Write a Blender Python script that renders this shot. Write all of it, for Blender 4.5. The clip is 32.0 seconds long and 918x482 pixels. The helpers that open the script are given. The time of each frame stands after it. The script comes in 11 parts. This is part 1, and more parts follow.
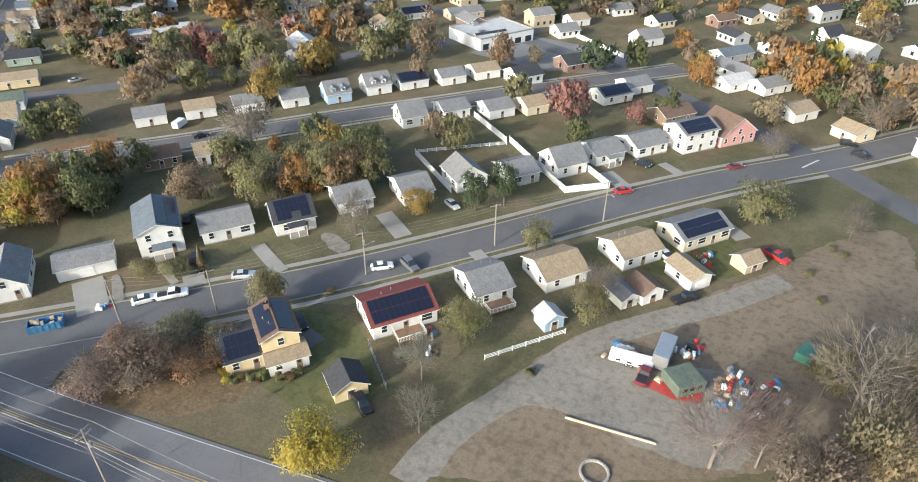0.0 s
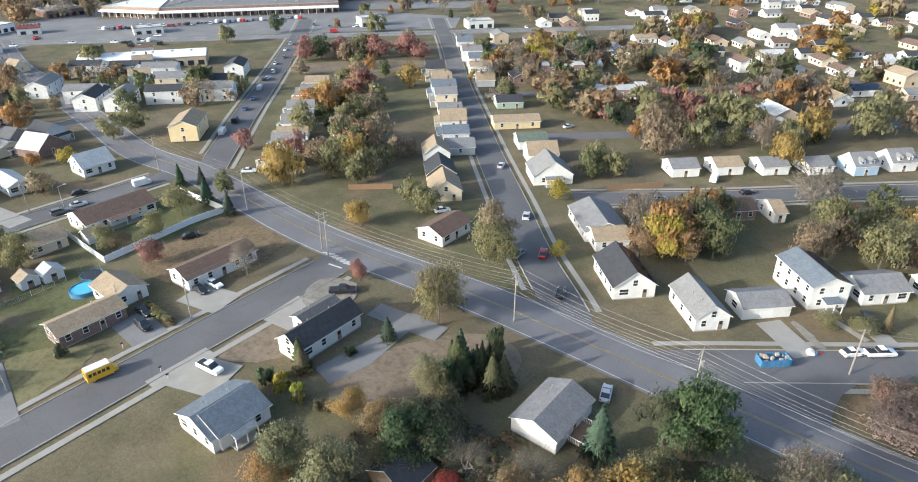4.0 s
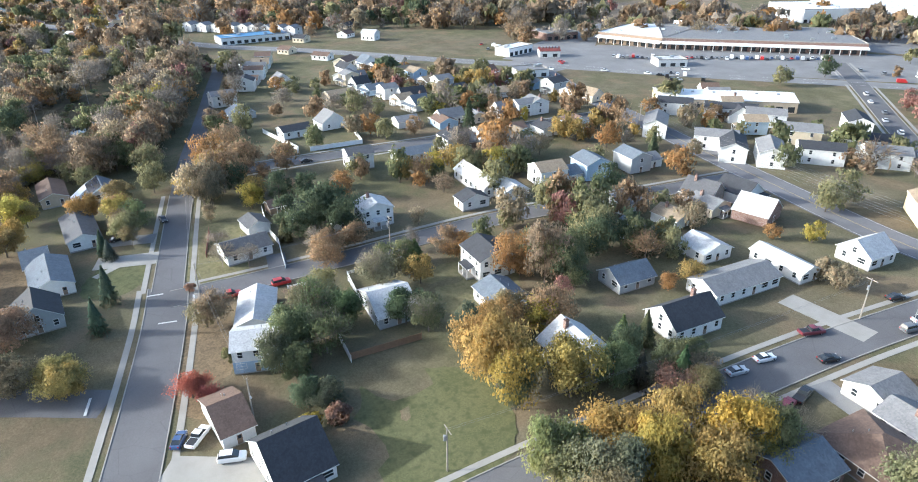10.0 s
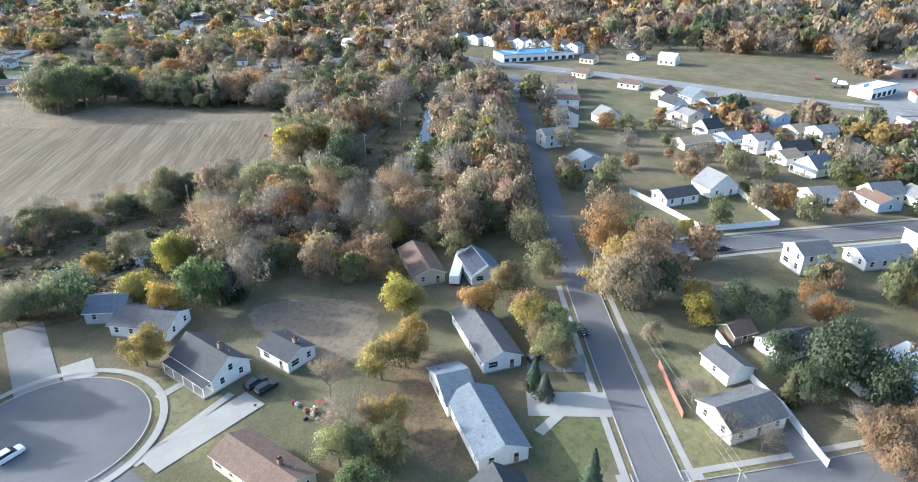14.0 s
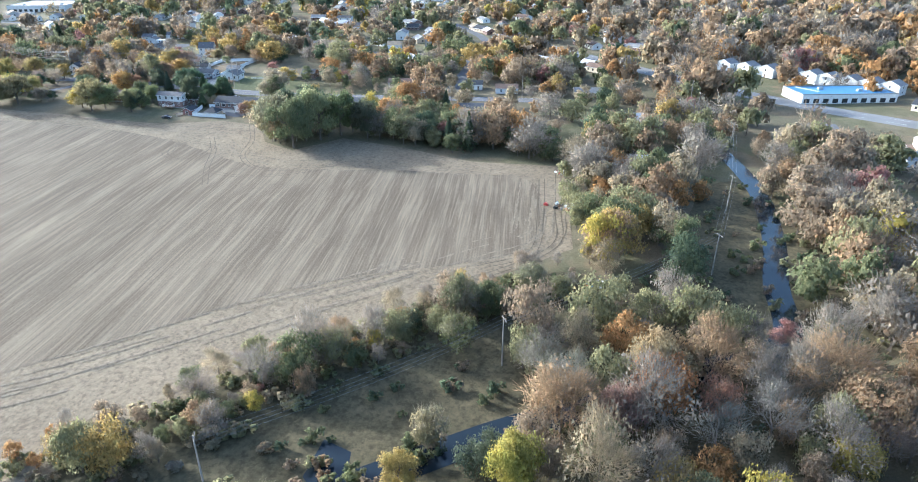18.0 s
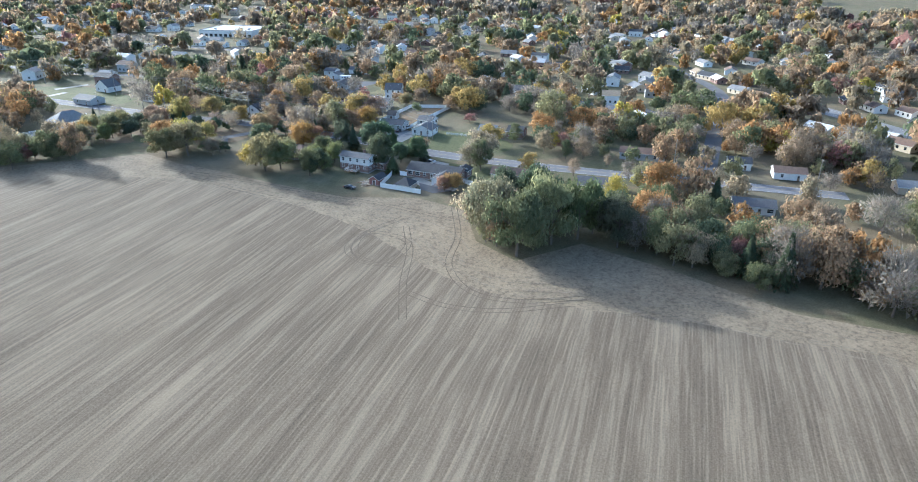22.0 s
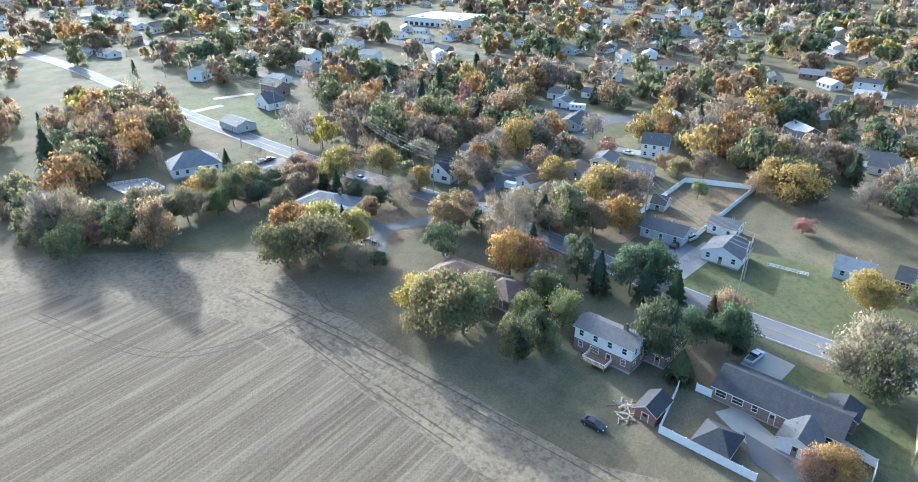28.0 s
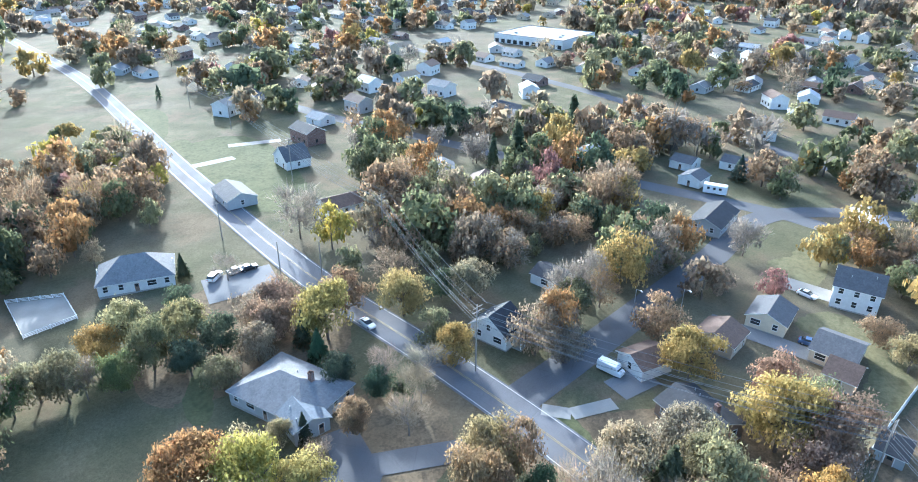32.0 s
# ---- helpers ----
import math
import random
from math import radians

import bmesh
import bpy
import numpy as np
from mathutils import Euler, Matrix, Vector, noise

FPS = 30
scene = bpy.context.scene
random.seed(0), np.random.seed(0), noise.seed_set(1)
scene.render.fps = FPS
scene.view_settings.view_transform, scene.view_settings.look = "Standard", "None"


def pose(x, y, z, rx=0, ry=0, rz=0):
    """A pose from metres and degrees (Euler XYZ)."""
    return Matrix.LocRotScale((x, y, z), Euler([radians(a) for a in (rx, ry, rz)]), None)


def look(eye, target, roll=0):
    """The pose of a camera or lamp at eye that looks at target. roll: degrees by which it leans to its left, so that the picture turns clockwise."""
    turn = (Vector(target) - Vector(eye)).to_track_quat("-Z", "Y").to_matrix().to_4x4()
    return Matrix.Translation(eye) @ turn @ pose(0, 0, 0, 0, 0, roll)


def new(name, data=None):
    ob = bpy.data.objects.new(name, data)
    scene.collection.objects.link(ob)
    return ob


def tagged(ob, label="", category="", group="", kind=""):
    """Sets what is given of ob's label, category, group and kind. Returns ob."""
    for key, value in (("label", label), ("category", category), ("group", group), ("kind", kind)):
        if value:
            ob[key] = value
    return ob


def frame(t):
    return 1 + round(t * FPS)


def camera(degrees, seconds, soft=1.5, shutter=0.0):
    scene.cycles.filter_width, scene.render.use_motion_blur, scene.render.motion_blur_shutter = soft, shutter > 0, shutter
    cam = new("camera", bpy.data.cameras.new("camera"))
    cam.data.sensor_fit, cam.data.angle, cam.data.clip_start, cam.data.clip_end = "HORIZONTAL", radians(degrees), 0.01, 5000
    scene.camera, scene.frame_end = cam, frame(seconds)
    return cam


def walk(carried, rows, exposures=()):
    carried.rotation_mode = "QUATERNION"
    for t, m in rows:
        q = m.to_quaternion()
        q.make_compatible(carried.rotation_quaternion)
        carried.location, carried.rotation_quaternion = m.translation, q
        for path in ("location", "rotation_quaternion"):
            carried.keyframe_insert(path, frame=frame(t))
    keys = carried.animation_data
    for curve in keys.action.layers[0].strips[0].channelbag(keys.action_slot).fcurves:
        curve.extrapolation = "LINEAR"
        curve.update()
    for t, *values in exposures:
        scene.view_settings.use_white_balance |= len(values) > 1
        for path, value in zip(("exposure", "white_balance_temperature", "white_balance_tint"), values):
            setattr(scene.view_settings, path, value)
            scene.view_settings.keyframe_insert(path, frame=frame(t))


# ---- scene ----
cam = camera(70.7, 32.0, 1.0)
METRES, EYE, TILT, LEAN, TURN = 773.2, 75.0, 0.0, 0.0, 19.5
ROWS = [
    (0.0, 0.0, 0.0, 0.0, 0.15, -33.6, -0.23),
    (0.5, -0.0153, -0.0035, 0.0, 2.92, -33.62, -0.17),
    (1.0, -0.0305, -0.007, -0.0001, 5.64, -33.64, -0.11),
    (1.5, -0.0458, -0.0104, -0.0001, 8.04, -33.51, -0.09),
    (2.0, -0.0615, -0.0137, -0.0001, 10.11, -32.68, -0.08),
    (2.5, -0.0773, -0.0169, -0.0001, 12.11, -31.62, -0.05),
    (3.0, -0.0928, -0.0202, -0.0003, 14.27, -30.43, -0.01),
    (3.5, -0.1087, -0.0234, -0.0005, 16.51, -29.17, 0.01),
    (5.5, -0.1706, -0.0362, -0.0009, 25.14, -26.36, 0.08),
    (6.0, -0.1863, -0.0394, -0.0009, 27.45, -26.33, 0.1),
    (6.5, -0.202, -0.0426, -0.0008, 29.52, -26.34, 0.13),
    (7.0, -0.2176, -0.0457, -0.0009, 31.67, -26.32, 0.15),
    (7.5, -0.2334, -0.0488, -0.0009, 33.59, -26.31, 0.16),
    (8.0, -0.2488, -0.0519, -0.0012, 36.2, -26.3, 0.18),
    (8.5, -0.2641, -0.0551, -0.0013, 38.18, -26.27, 0.18),
    (9.0, -0.2796, -0.0582, -0.0014, 40.2, -26.27, 0.2),
    (9.5, -0.2953, -0.0612, -0.0017, 42.11, -26.22, 0.2),
    (10.0, -0.311, -0.0642, -0.0016, 44.06, -26.24, 0.25),
    (10.5, -0.3266, -0.0675, -0.0016, 46.33, -26.19, 0.22),
    (11.0, -0.3422, -0.0705, -0.0016, 48.45, -26.18, 0.21),
    (11.5, -0.3582, -0.0738, -0.0014, 49.86, -25.99, 0.13),
    (12.0, -0.3739, -0.0768, -0.0012, 51.82, -25.92, 0.14),
    (12.5, -0.3895, -0.08, -0.0011, 53.92, -25.87, 0.12),
    (13.0, -0.4052, -0.0832, -0.0009, 55.81, -25.83, 0.11),
    (13.5, -0.4209, -0.0864, -0.0008, 57.83, -25.82, 0.06),
    (14.0, -0.4368, -0.0896, -0.0006, 59.5, -25.81, 0.01),
    (14.5, -0.4524, -0.0929, -0.0004, 61.02, -25.79, 0.01),
    (16.5, -0.5133, -0.1054, 0.0014, 67.49, -25.9, -0.09),
    (17.0, -0.5288, -0.1085, 0.0017, 69.39, -25.92, -0.1),
    (17.5, -0.5443, -0.1116, 0.0018, 71.24, -25.91, -0.11),
    (18.0, -0.5595, -0.1148, 0.0018, 73.06, -25.92, -0.17),
    (18.5, -0.5749, -0.118, 0.0015, 74.92, -25.89, -0.27),
    (19.0, -0.5904, -0.1213, 0.0016, 76.4, -25.89, -0.26),
    (19.5, -0.6057, -0.1245, 0.0018, 78.03, -25.68, -0.28),
    (20.0, -0.6212, -0.1275, 0.0017, 79.82, -25.04, -0.32),
    (20.5, -0.6366, -0.1304, 0.0017, 81.28, -24.15, -0.35),
    (21.0, -0.6516, -0.1331, 0.0015, 83.26, -24.01, -0.38),
    (21.5, -0.6666, -0.1363, 0.0013, 84.73, -24.0, -0.37),
    (22.0, -0.6817, -0.1394, 0.0011, 86.22, -24.02, -0.37),
    (22.5, -0.6968, -0.1425, 0.0009, 87.7, -24.02, -0.36),
    (23.0, -0.7118, -0.1457, 0.0007, 89.06, -24.03, -0.37),
    (23.5, -0.7269, -0.1486, 0.0008, 90.49, -24.08, -0.4),
    (24.0, -0.7421, -0.1517, 0.0007, 91.97, -24.1, -0.44),
    (24.5, -0.7573, -0.1545, 0.0006, 93.74, -24.51, -0.43),
    (26.5, -0.8165, -0.1663, 0.0009, 99.55, -26.11, -0.42),
    (27.0, -0.8316, -0.1691, 0.0009, 101.32, -26.14, -0.46),
    (27.5, -0.8466, -0.1719, 0.0008, 102.94, -26.13, -0.46),
    (28.0, -0.8614, -0.1747, 0.0009, 104.11, -26.15, -0.41),
    (28.5, -0.8762, -0.1779, 0.0008, 105.45, -26.14, -0.49),
    (29.0, -0.8909, -0.1809, 0.0007, 106.4, -26.15, -0.49),
    (29.5, -0.9057, -0.1842, 0.0005, 107.41, -26.12, -0.51),
    (30.0, -0.9209, -0.187, 0.0006, 108.96, -26.15, -0.46),
    (30.5, -0.9359, -0.1897, 0.0005, 110.08, -26.14, -0.55),
    (31.0, -0.9507, -0.1927, 0.0004, 111.19, -26.15, -0.52),
    (31.5, -0.9655, -0.1956, 0.0004, 112.6, -26.16, -0.52),
    (32.0, -0.9799, -0.1987, 0.0, 113.2, -26.15, -0.56),
]
EXPOSURES = [(0.0, 1.05, 5950, 5), (7.0, 1.3, 5600, 5.5), (12.5, 1.6, 5380, 5), (18.0, 1.86, 5100, 4), (22.0, 1.6, 5050, 3.5), (28.0, 1.9, 5030, 3), (32.0, 2.06, 4890, 2.5)]
walk(cam, [(t, pose(0, 0, EYE, TILT, LEAN, TURN) @ pose(METRES * x, METRES * y, METRES * z, 90 + pitch, roll, yaw)) for t, x, y, z, yaw, pitch, roll in ROWS], EXPOSURES)

# ---- world and sun ----
SUN_AZ, SUN_EL = 244.0, 20.0        # degrees: direction to the sun, counter-clockwise from +x; height
world = bpy.data.worlds.new("sky")
scene.world = world
world.use_nodes = True
wn = world.node_tree.nodes
sky = wn.new("ShaderNodeTexSky")
sky.sky_type, sky.sun_disc = "NISHITA", False
sky.sun_elevation, sky.sun_rotation = radians(SUN_EL), radians(90.0 - SUN_AZ)
sky.dust_density = 4.0
world.node_tree.links.new(sky.outputs[0], wn["Background"].inputs[0])
wn["Background"].inputs[1].default_value = 0.15
sun_data = bpy.data.lights.new("sun", "SUN")
sun_data.energy, sun_data.angle, sun_data.color = 2.75, radians(0.7), (1.0, 0.92, 0.81)
sun = new("sun", sun_data)
sun_way = Vector((math.cos(radians(SUN_AZ)) * math.cos(radians(SUN_EL)), math.sin(radians(SUN_AZ)) * math.cos(radians(SUN_EL)), math.sin(radians(SUN_EL))))
sun.matrix_world = look(sun_way * 300, (0, 0, 0))

# ---- relief of the ground ----
SPOTS = [(0, 60, 0), (-90, 60, -.8), (-184, 33, 0), (-142, 113, -1.5), (-196, 135, -4), (-252, 56, -2.2), (-275, -20, -3.5),
         (-350, -130, -7.8), (-400, -203, -8), (-390, 20, -4), (-430, -60, -5), (-508, -302, -7), (-570, -200, -6), (-590, -285, -6),
         (-637, -343, -6.5), (-676, -365, -5.5), (-645, -250, -6.5), (-716, -264, -5), (-720, -448, -1.6), (-740, -500, -1.5),
         (-680, -500, -4.5), (-760, -400, -2.5), (-300, 200, -5), (-600, 100, -5), (-900, -300, -4), (-900, -700, -2),
         (-400, 400, -5), (100, 250, -3)]
SPOT_ARRAY = np.array(SPOTS, float)


def gz(x, y):
    """Height of the ground at x, y."""
    w = 1.0 / (1.0 + ((x - SPOT_ARRAY[:, 0]) ** 2 + (y - SPOT_ARRAY[:, 1]) ** 2) / 4900.0) ** 3
    return float((w * SPOT_ARRAY[:, 2]).sum() / w.sum())


def gz_many(xy):
    w = 1.0 / (1.0 + ((xy[:, None, 0] - SPOT_ARRAY[None, :, 0]) ** 2 + (xy[:, None, 1] - SPOT_ARRAY[None, :, 1]) ** 2) / 4900.0) ** 3
    return (w * SPOT_ARRAY[None, :, 2]).sum(1) / w.sum(1)


# ---- materials ----
class Nodes:
    """Short hand for node materials."""

    def __init__(self, name):
        self.mat = bpy.data.materials.new(name)
        self.mat.use_nodes = True
        self.t = self.mat.node_tree
        self.bsdf = self.t.nodes["Principled BSDF"]

    def n(self, kind, **values):
        node = self.t.nodes.new(kind)
        for key, v in values.items():
            node.inputs[key.replace("_", " ")].default_value = v
        return node

    def link(self, a, b):
        self.t.links.new(a, b)

    def coords(self, obj=True):
        return self.n("ShaderNodeTexCoord").outputs["Object" if obj else "Generated"]

    def noise(self, scale, detail=4.0, rough=0.6, vec=None):
        node = self.n("ShaderNodeTexNoise", Scale=scale, Detail=detail, Roughness=rough)
        if vec is not None:
            self.link(vec, node.inputs["Vector"])
        return node.outputs["Fac"]

    def ramp(self, fac, stops):
        node = self.n("ShaderNodeValToRGB")
        els = node.color_ramp.elements
        while len(els) < len(stops):
            els.new(0.5)
        for e, (p, c) in zip(els, stops):
            e.position, e.color = p, (*c, 1.0) if len(c) == 3 else c
        self.link(fac, node.inputs[0])
        return node.outputs[0]

    def mix(self, fac, a, b, blend="MIX"):
        node = self.t.nodes.new("ShaderNodeMix")
        node.data_type, node.blend_type = "RGBA", blend
        for slot, v in ((0, fac), (6, a), (7, b)):
            if isinstance(v, (int, float)):
                node.inputs[slot].default_value = v
            elif isinstance(v, tuple):
                node.inputs[slot].default_value = (*v, 1.0)
            else:
                self.link(v, node.inputs[slot])
        return node.outputs[2]

    def bump(self, height, strength=0.3, distance=0.05):
        node = self.n("ShaderNodeBump", Strength=strength, Distance=distance)
        self.link(height, node.inputs["Height"])
        self.link(node.outputs[0], self.bsdf.inputs["Normal"])

    def done(self, colour, rough=0.8, metal=0.0, spec=None):
        if isinstance(colour, tuple):
            self.bsdf.inputs["Base Color"].default_value = (*colour, 1.0)
        else:
            self.link(colour, self.bsdf.inputs["Base Color"])
        self.bsdf.inputs["Roughness"].default_value = rough
        self.bsdf.inputs["Metallic"].default_value = metal
        if spec is not None:
            self.bsdf.inputs["Specular IOR Level"].default_value = spec
        return self.mat


def shade(c, k):
    return tuple(min(1.0, v * k) for v in c)


def worn(name, colour, rough=0.8, scale=1.5, spread=0.25, metal=0.0, bump=0.15, fine=14.0):
    """A plain surface with stains at one scale and grain at another."""
    m = Nodes(name)
    v = m.coords()
    big = m.ramp(m.noise(scale, 5, 0.65, v), [(0.3, shade(colour, 1 - spread)), (0.7, shade(colour, 1 + spread * 0.6))])
    grain = m.noise(fine, 3, 0.6, v)
    col = m.mix(0.25, big, m.ramp(grain, [(0.3, shade(colour, 0.6)), (0.7, shade(colour, 1.3))]))
    m.bump(grain, bump, 0.03)
    return m.done(col, rough, metal)


def siding(name, colour, step=0.2):
    """Clapboard: horizontal laps, faint stains."""
    m = Nodes(name)
    v = m.coords()
    wave = m.n("ShaderNodeTexWave", Scale=1.0 / step / 6.2832 * 3.1416)
    wave.bands_direction, wave.wave_profile = "Z", "SAW"
    m.link(v, wave.inputs["Vector"])
    stain = m.ramp(m.noise(0.7, 5, 0.7, v), [(0.3, shade(colour, 0.82)), (0.65, colour)])
    col = m.mix(m.ramp(wave.outputs["Fac"], [(0.0, (0.35,) * 3), (0.18, (0.0,) * 3)]), stain, shade(colour, 0.6))
    m.bump(wave.outputs["Fac"], 0.4, 0.02)
    return m.done(col, 0.55)


def bricks(name, colour):
    m = Nodes(name)
    v = m.coords()
    tex = m.n("ShaderNodeTexBrick", Scale=2.2, Color1=(*colour, 1), Color2=(*shade(colour, 0.7), 1), Mortar=(0.42, 0.38, 0.33, 1))
    tex.inputs["Mortar Size"].default_value = 0.025
    sep, com = m.n("ShaderNodeSeparateXYZ"), m.n("ShaderNodeCombineXYZ")
    add = m.n("ShaderNodeMath")
    m.link(v, sep.inputs[0])
    m.link(sep.outputs[0], add.inputs[0])
    m.link(sep.outputs[1], add.inputs[1])
    m.link(add.outputs[0], com.inputs[0])
    m.link(sep.outputs[2], com.inputs[1])
    m.link(com.outputs[0], tex.inputs["Vector"])
    col = m.mix(0.5, tex.outputs[0], m.ramp(m.noise(1.1, 5, 0.7, v), [(0.3, shade(colour, 0.6)), (0.7, shade(colour, 1.25))]))
    return m.done(col, 0.85)


def shingles(name, colour):
    """Asphalt shingle courses, mottled, with streaks."""
    m = Nodes(name)
    v = m.coords()
    vor = m.n("ShaderNodeTexVoronoi", Scale=3.5)
    m.link(v, vor.inputs["Vector"])
    streak = m.noise(0.5, 6, 0.75, v)
    tab = m.ramp(vor.outputs["Color"], [(0.2, shade(colour, 0.75)), (0.8, shade(colour, 1.2))])
    col = m.mix(0.5, tab, m.ramp(streak, [(0.3, shade(colour, 0.65)), (0.7, shade(colour, 1.3))]))
    m.bump(m.noise(9.0, 3, 0.6, v), 0.35, 0.05)
    return m.done(col, 0.8, spec=0.25)


def leaves(name, colour=None, through_light=0.55):
    """Foliage: tint of its own for each tree and each leaf, some light shines through."""
    m = Nodes(name)
    geo = m.n("ShaderNodeNewGeometry")
    info = m.n("ShaderNodeObjectInfo")
    base = info.outputs["Color"] if colour is None else colour
    rnd = geo.outputs["Random Per Island"]
    dark = m.mix(1.0, base, m.ramp(rnd, [(0.0, (0.74, 0.76, 0.76)), (0.55, (1.0, 1.0, 0.98)), (1.0, (1.24, 1.22, 1.18))]), "MULTIPLY")
    big = m.ramp(m.noise(0.9, 3, 0.6, m.coords()), [(0.3, (0.72, 0.8, 0.8)), (0.7, (1.2, 1.08, 1.0))])
    col = m.mix(1.0, dark, big, "MULTIPLY")
    m.done(col, 0.8, spec=0.08)
    tr = m.n("ShaderNodeBsdfTranslucent")
    m.link(col, tr.inputs[0])
    mixer = m.n("ShaderNodeMixShader")
    mixer.inputs[0].default_value = through_light
    m.link(m.bsdf.outputs[0], mixer.inputs[1])
    m.link(tr.outputs[0], mixer.inputs[2])
    m.link(mixer.outputs[0], m.t.nodes["Material Output"].inputs[0])
    return m.mat


def terrain_mat():
    """Autumn grass: olive, straw and bare earth, mixed at several scales."""
    m = Nodes("dry_autumn_grass")
    v = m.coords()
    n1, n2, n3 = m.noise(0.013, 5, 0.6, v), m.noise(0.09, 6, 0.65, v), m.noise(1.7, 5, 0.7, v)
    grass = m.ramp(n2, [(0.32, (0.058, 0.066, 0.03)), (0.5, (0.105, 0.102, 0.052)), (0.66, (0.175, 0.152, 0.09))])
    earth = m.ramp(n2, [(0.34, (0.095, 0.075, 0.05)), (0.66, (0.19, 0.153, 0.107))])
    n4 = m.noise(0.045, 4, 0.6, v)
    col = m.mix(m.ramp(n1, [(0.45, (0, 0, 0)), (0.62, (1, 1, 1))]), grass, earth)
    fallen = m.ramp(n2, [(0.36, (0.085, 0.06, 0.036)), (0.64, (0.185, 0.135, 0.085))])
    col = m.mix(m.ramp(n4, [(0.52, (0, 0, 0)), (0.6, (1, 1, 1))]), col, fallen)
    n5 = m.noise(6.0, 4, 0.75, v)
    col = m.mix(0.26, col, m.ramp(n3, [(0.36, (0.04, 0.038, 0.02)), (0.64, (0.22, 0.19, 0.12))]))
    col = m.mix(0.22, col, m.ramp(n5, [(0.38, (0.03, 0.03, 0.016)), (0.62, (0.24, 0.21, 0.135))]))
    m.bump(n5, 0.5, 0.12)
    return m.done(col, 0.95, spec=0.1)


def ground_mat(name, dark, light, scale=0.25, fine=3.0, bump=0.4):
    """Loose ground: broad stains, worn spots and tufts, grain."""
    m = Nodes(name)
    v = m.coords()
    a, b, c = m.noise(scale, 6, 0.65, v), m.noise(fine, 5, 0.7, v), m.noise(0.75, 4, 0.7, v)
    col = m.mix(0.4, m.ramp(a, [(0.3, dark), (0.7, light)]), m.ramp(b, [(0.3, shade(dark, 0.5)), (0.7, shade(light, 1.35))]))
    col = m.mix(m.ramp(c, [(0.5, (0.0,) * 3), (0.62, (0.55,) * 3)]), col, shade(dark, 0.72))
    m.bump(b, bump, 0.12)
    return m.done(col, 0.95, spec=0.15)


def asphalt_mat(name, colour, crack=True):
    m = Nodes(name)
    v = m.coords()
    a, b = m.noise(0.07, 6, 0.6, v), m.noise(5.0, 4, 0.7, v)
    col = m.mix(0.35, m.ramp(a, [(0.3, shade(colour, 0.78)), (0.7, shade(colour, 1.25))]), m.ramp(b, [(0.3, shade(colour, 0.6)), (0.7, shade(colour, 1.4))]))
    if crack:
        vor = m.n("ShaderNodeTexVoronoi", Scale=0.16)
        vor.feature = "DISTANCE_TO_EDGE"
        m.link(v, vor.inputs["Vector"])
        line = m.ramp(vor.outputs["Distance"], [(0.0, (0.28,) * 3), (0.012, (0.0,) * 3)])
        col = m.mix(line, col, shade(colour, 0.5))
    m.bump(b, 0.25, 0.02)
    return m.done(col, 0.88, spec=0.12)


def stubble_mat():
    """Harvested field: straw rows in wide bands of passes over grey-brown soil."""
    m = Nodes("stubble_rows")
    v = m.coords()
    rot = m.n("ShaderNodeMapping")
    rot.inputs["Rotation"].default_value = (0, 0, radians(-ROW_ANGLE))
    m.link(v, rot.inputs["Vector"])
    sep = m.n("ShaderNodeSeparateXYZ")
    m.link(rot.outputs[0], sep.inputs[0])
    wob = m.n("ShaderNodeMath", )
    wob.operation = "MULTIPLY_ADD"
    wob.inputs[1].default_value = 1.6
    m.link(m.noise(0.03, 2, 0.5, v), wob.inputs[0])
    m.link(sep.outputs[1], wob.inputs[2])
    com = m.n("ShaderNodeCombineXYZ")
    m.link(wob.outputs[0], com.inputs[0])
    stretch = m.n("ShaderNodeMath")
    stretch.operation = "MULTIPLY"
    stretch.inputs[1].default_value = 0.035
    m.link(sep.outputs[0], stretch.inputs[0])
    m.link(stretch.outputs[0], com.inputs[1])
    bands, rows = m.noise(0.15, 1.5, 0.5, com.outputs[0]), m.noise(1.0, 2, 0.6, com.outputs[0])
    drill = m.n("ShaderNodeMath")
    drill.operation = "SINE"
    pitch = m.n("ShaderNodeMath")
    pitch.operation = "MULTIPLY"
    pitch.inputs[1].default_value = 8.2
    m.link(wob.outputs[0], pitch.inputs[0])
    m.link(pitch.outputs[0], drill.inputs[0])
    soil = m.noise(0.02, 5, 0.6, v)
    straw = m.noise(2.6, 5, 0.75, v)
    col = m.ramp(bands, [(0.36, (0.07, 0.053, 0.036)), (0.5, (0.125, 0.097, 0.066)), (0.6, (0.24, 0.193, 0.135))])
    col = m.mix(0.5, col, m.ramp(rows, [(0.38, (0.045, 0.034, 0.023)), (0.5, (0.125, 0.097, 0.066)), (0.62, (0.32, 0.257, 0.178))]))
    col = m.mix(0.2, col, m.ramp(drill.outputs[0], [(0.0, (0.07, 0.056, 0.038)), (1.0, (0.22, 0.18, 0.126))]))
    col = m.mix(0.32, col, m.ramp(straw, [(0.36, (0.045, 0.036, 0.026)), (0.64, (0.29, 0.245, 0.18))]))
    col = m.mix(0.22, col, m.ramp(soil, [(0.38, (0.088, 0.069, 0.048)), (0.62, (0.19, 0.152, 0.107))]))
    m.bump(straw, 0.7, 0.2)
    return m.done(col, 0.95, spec=0.1)


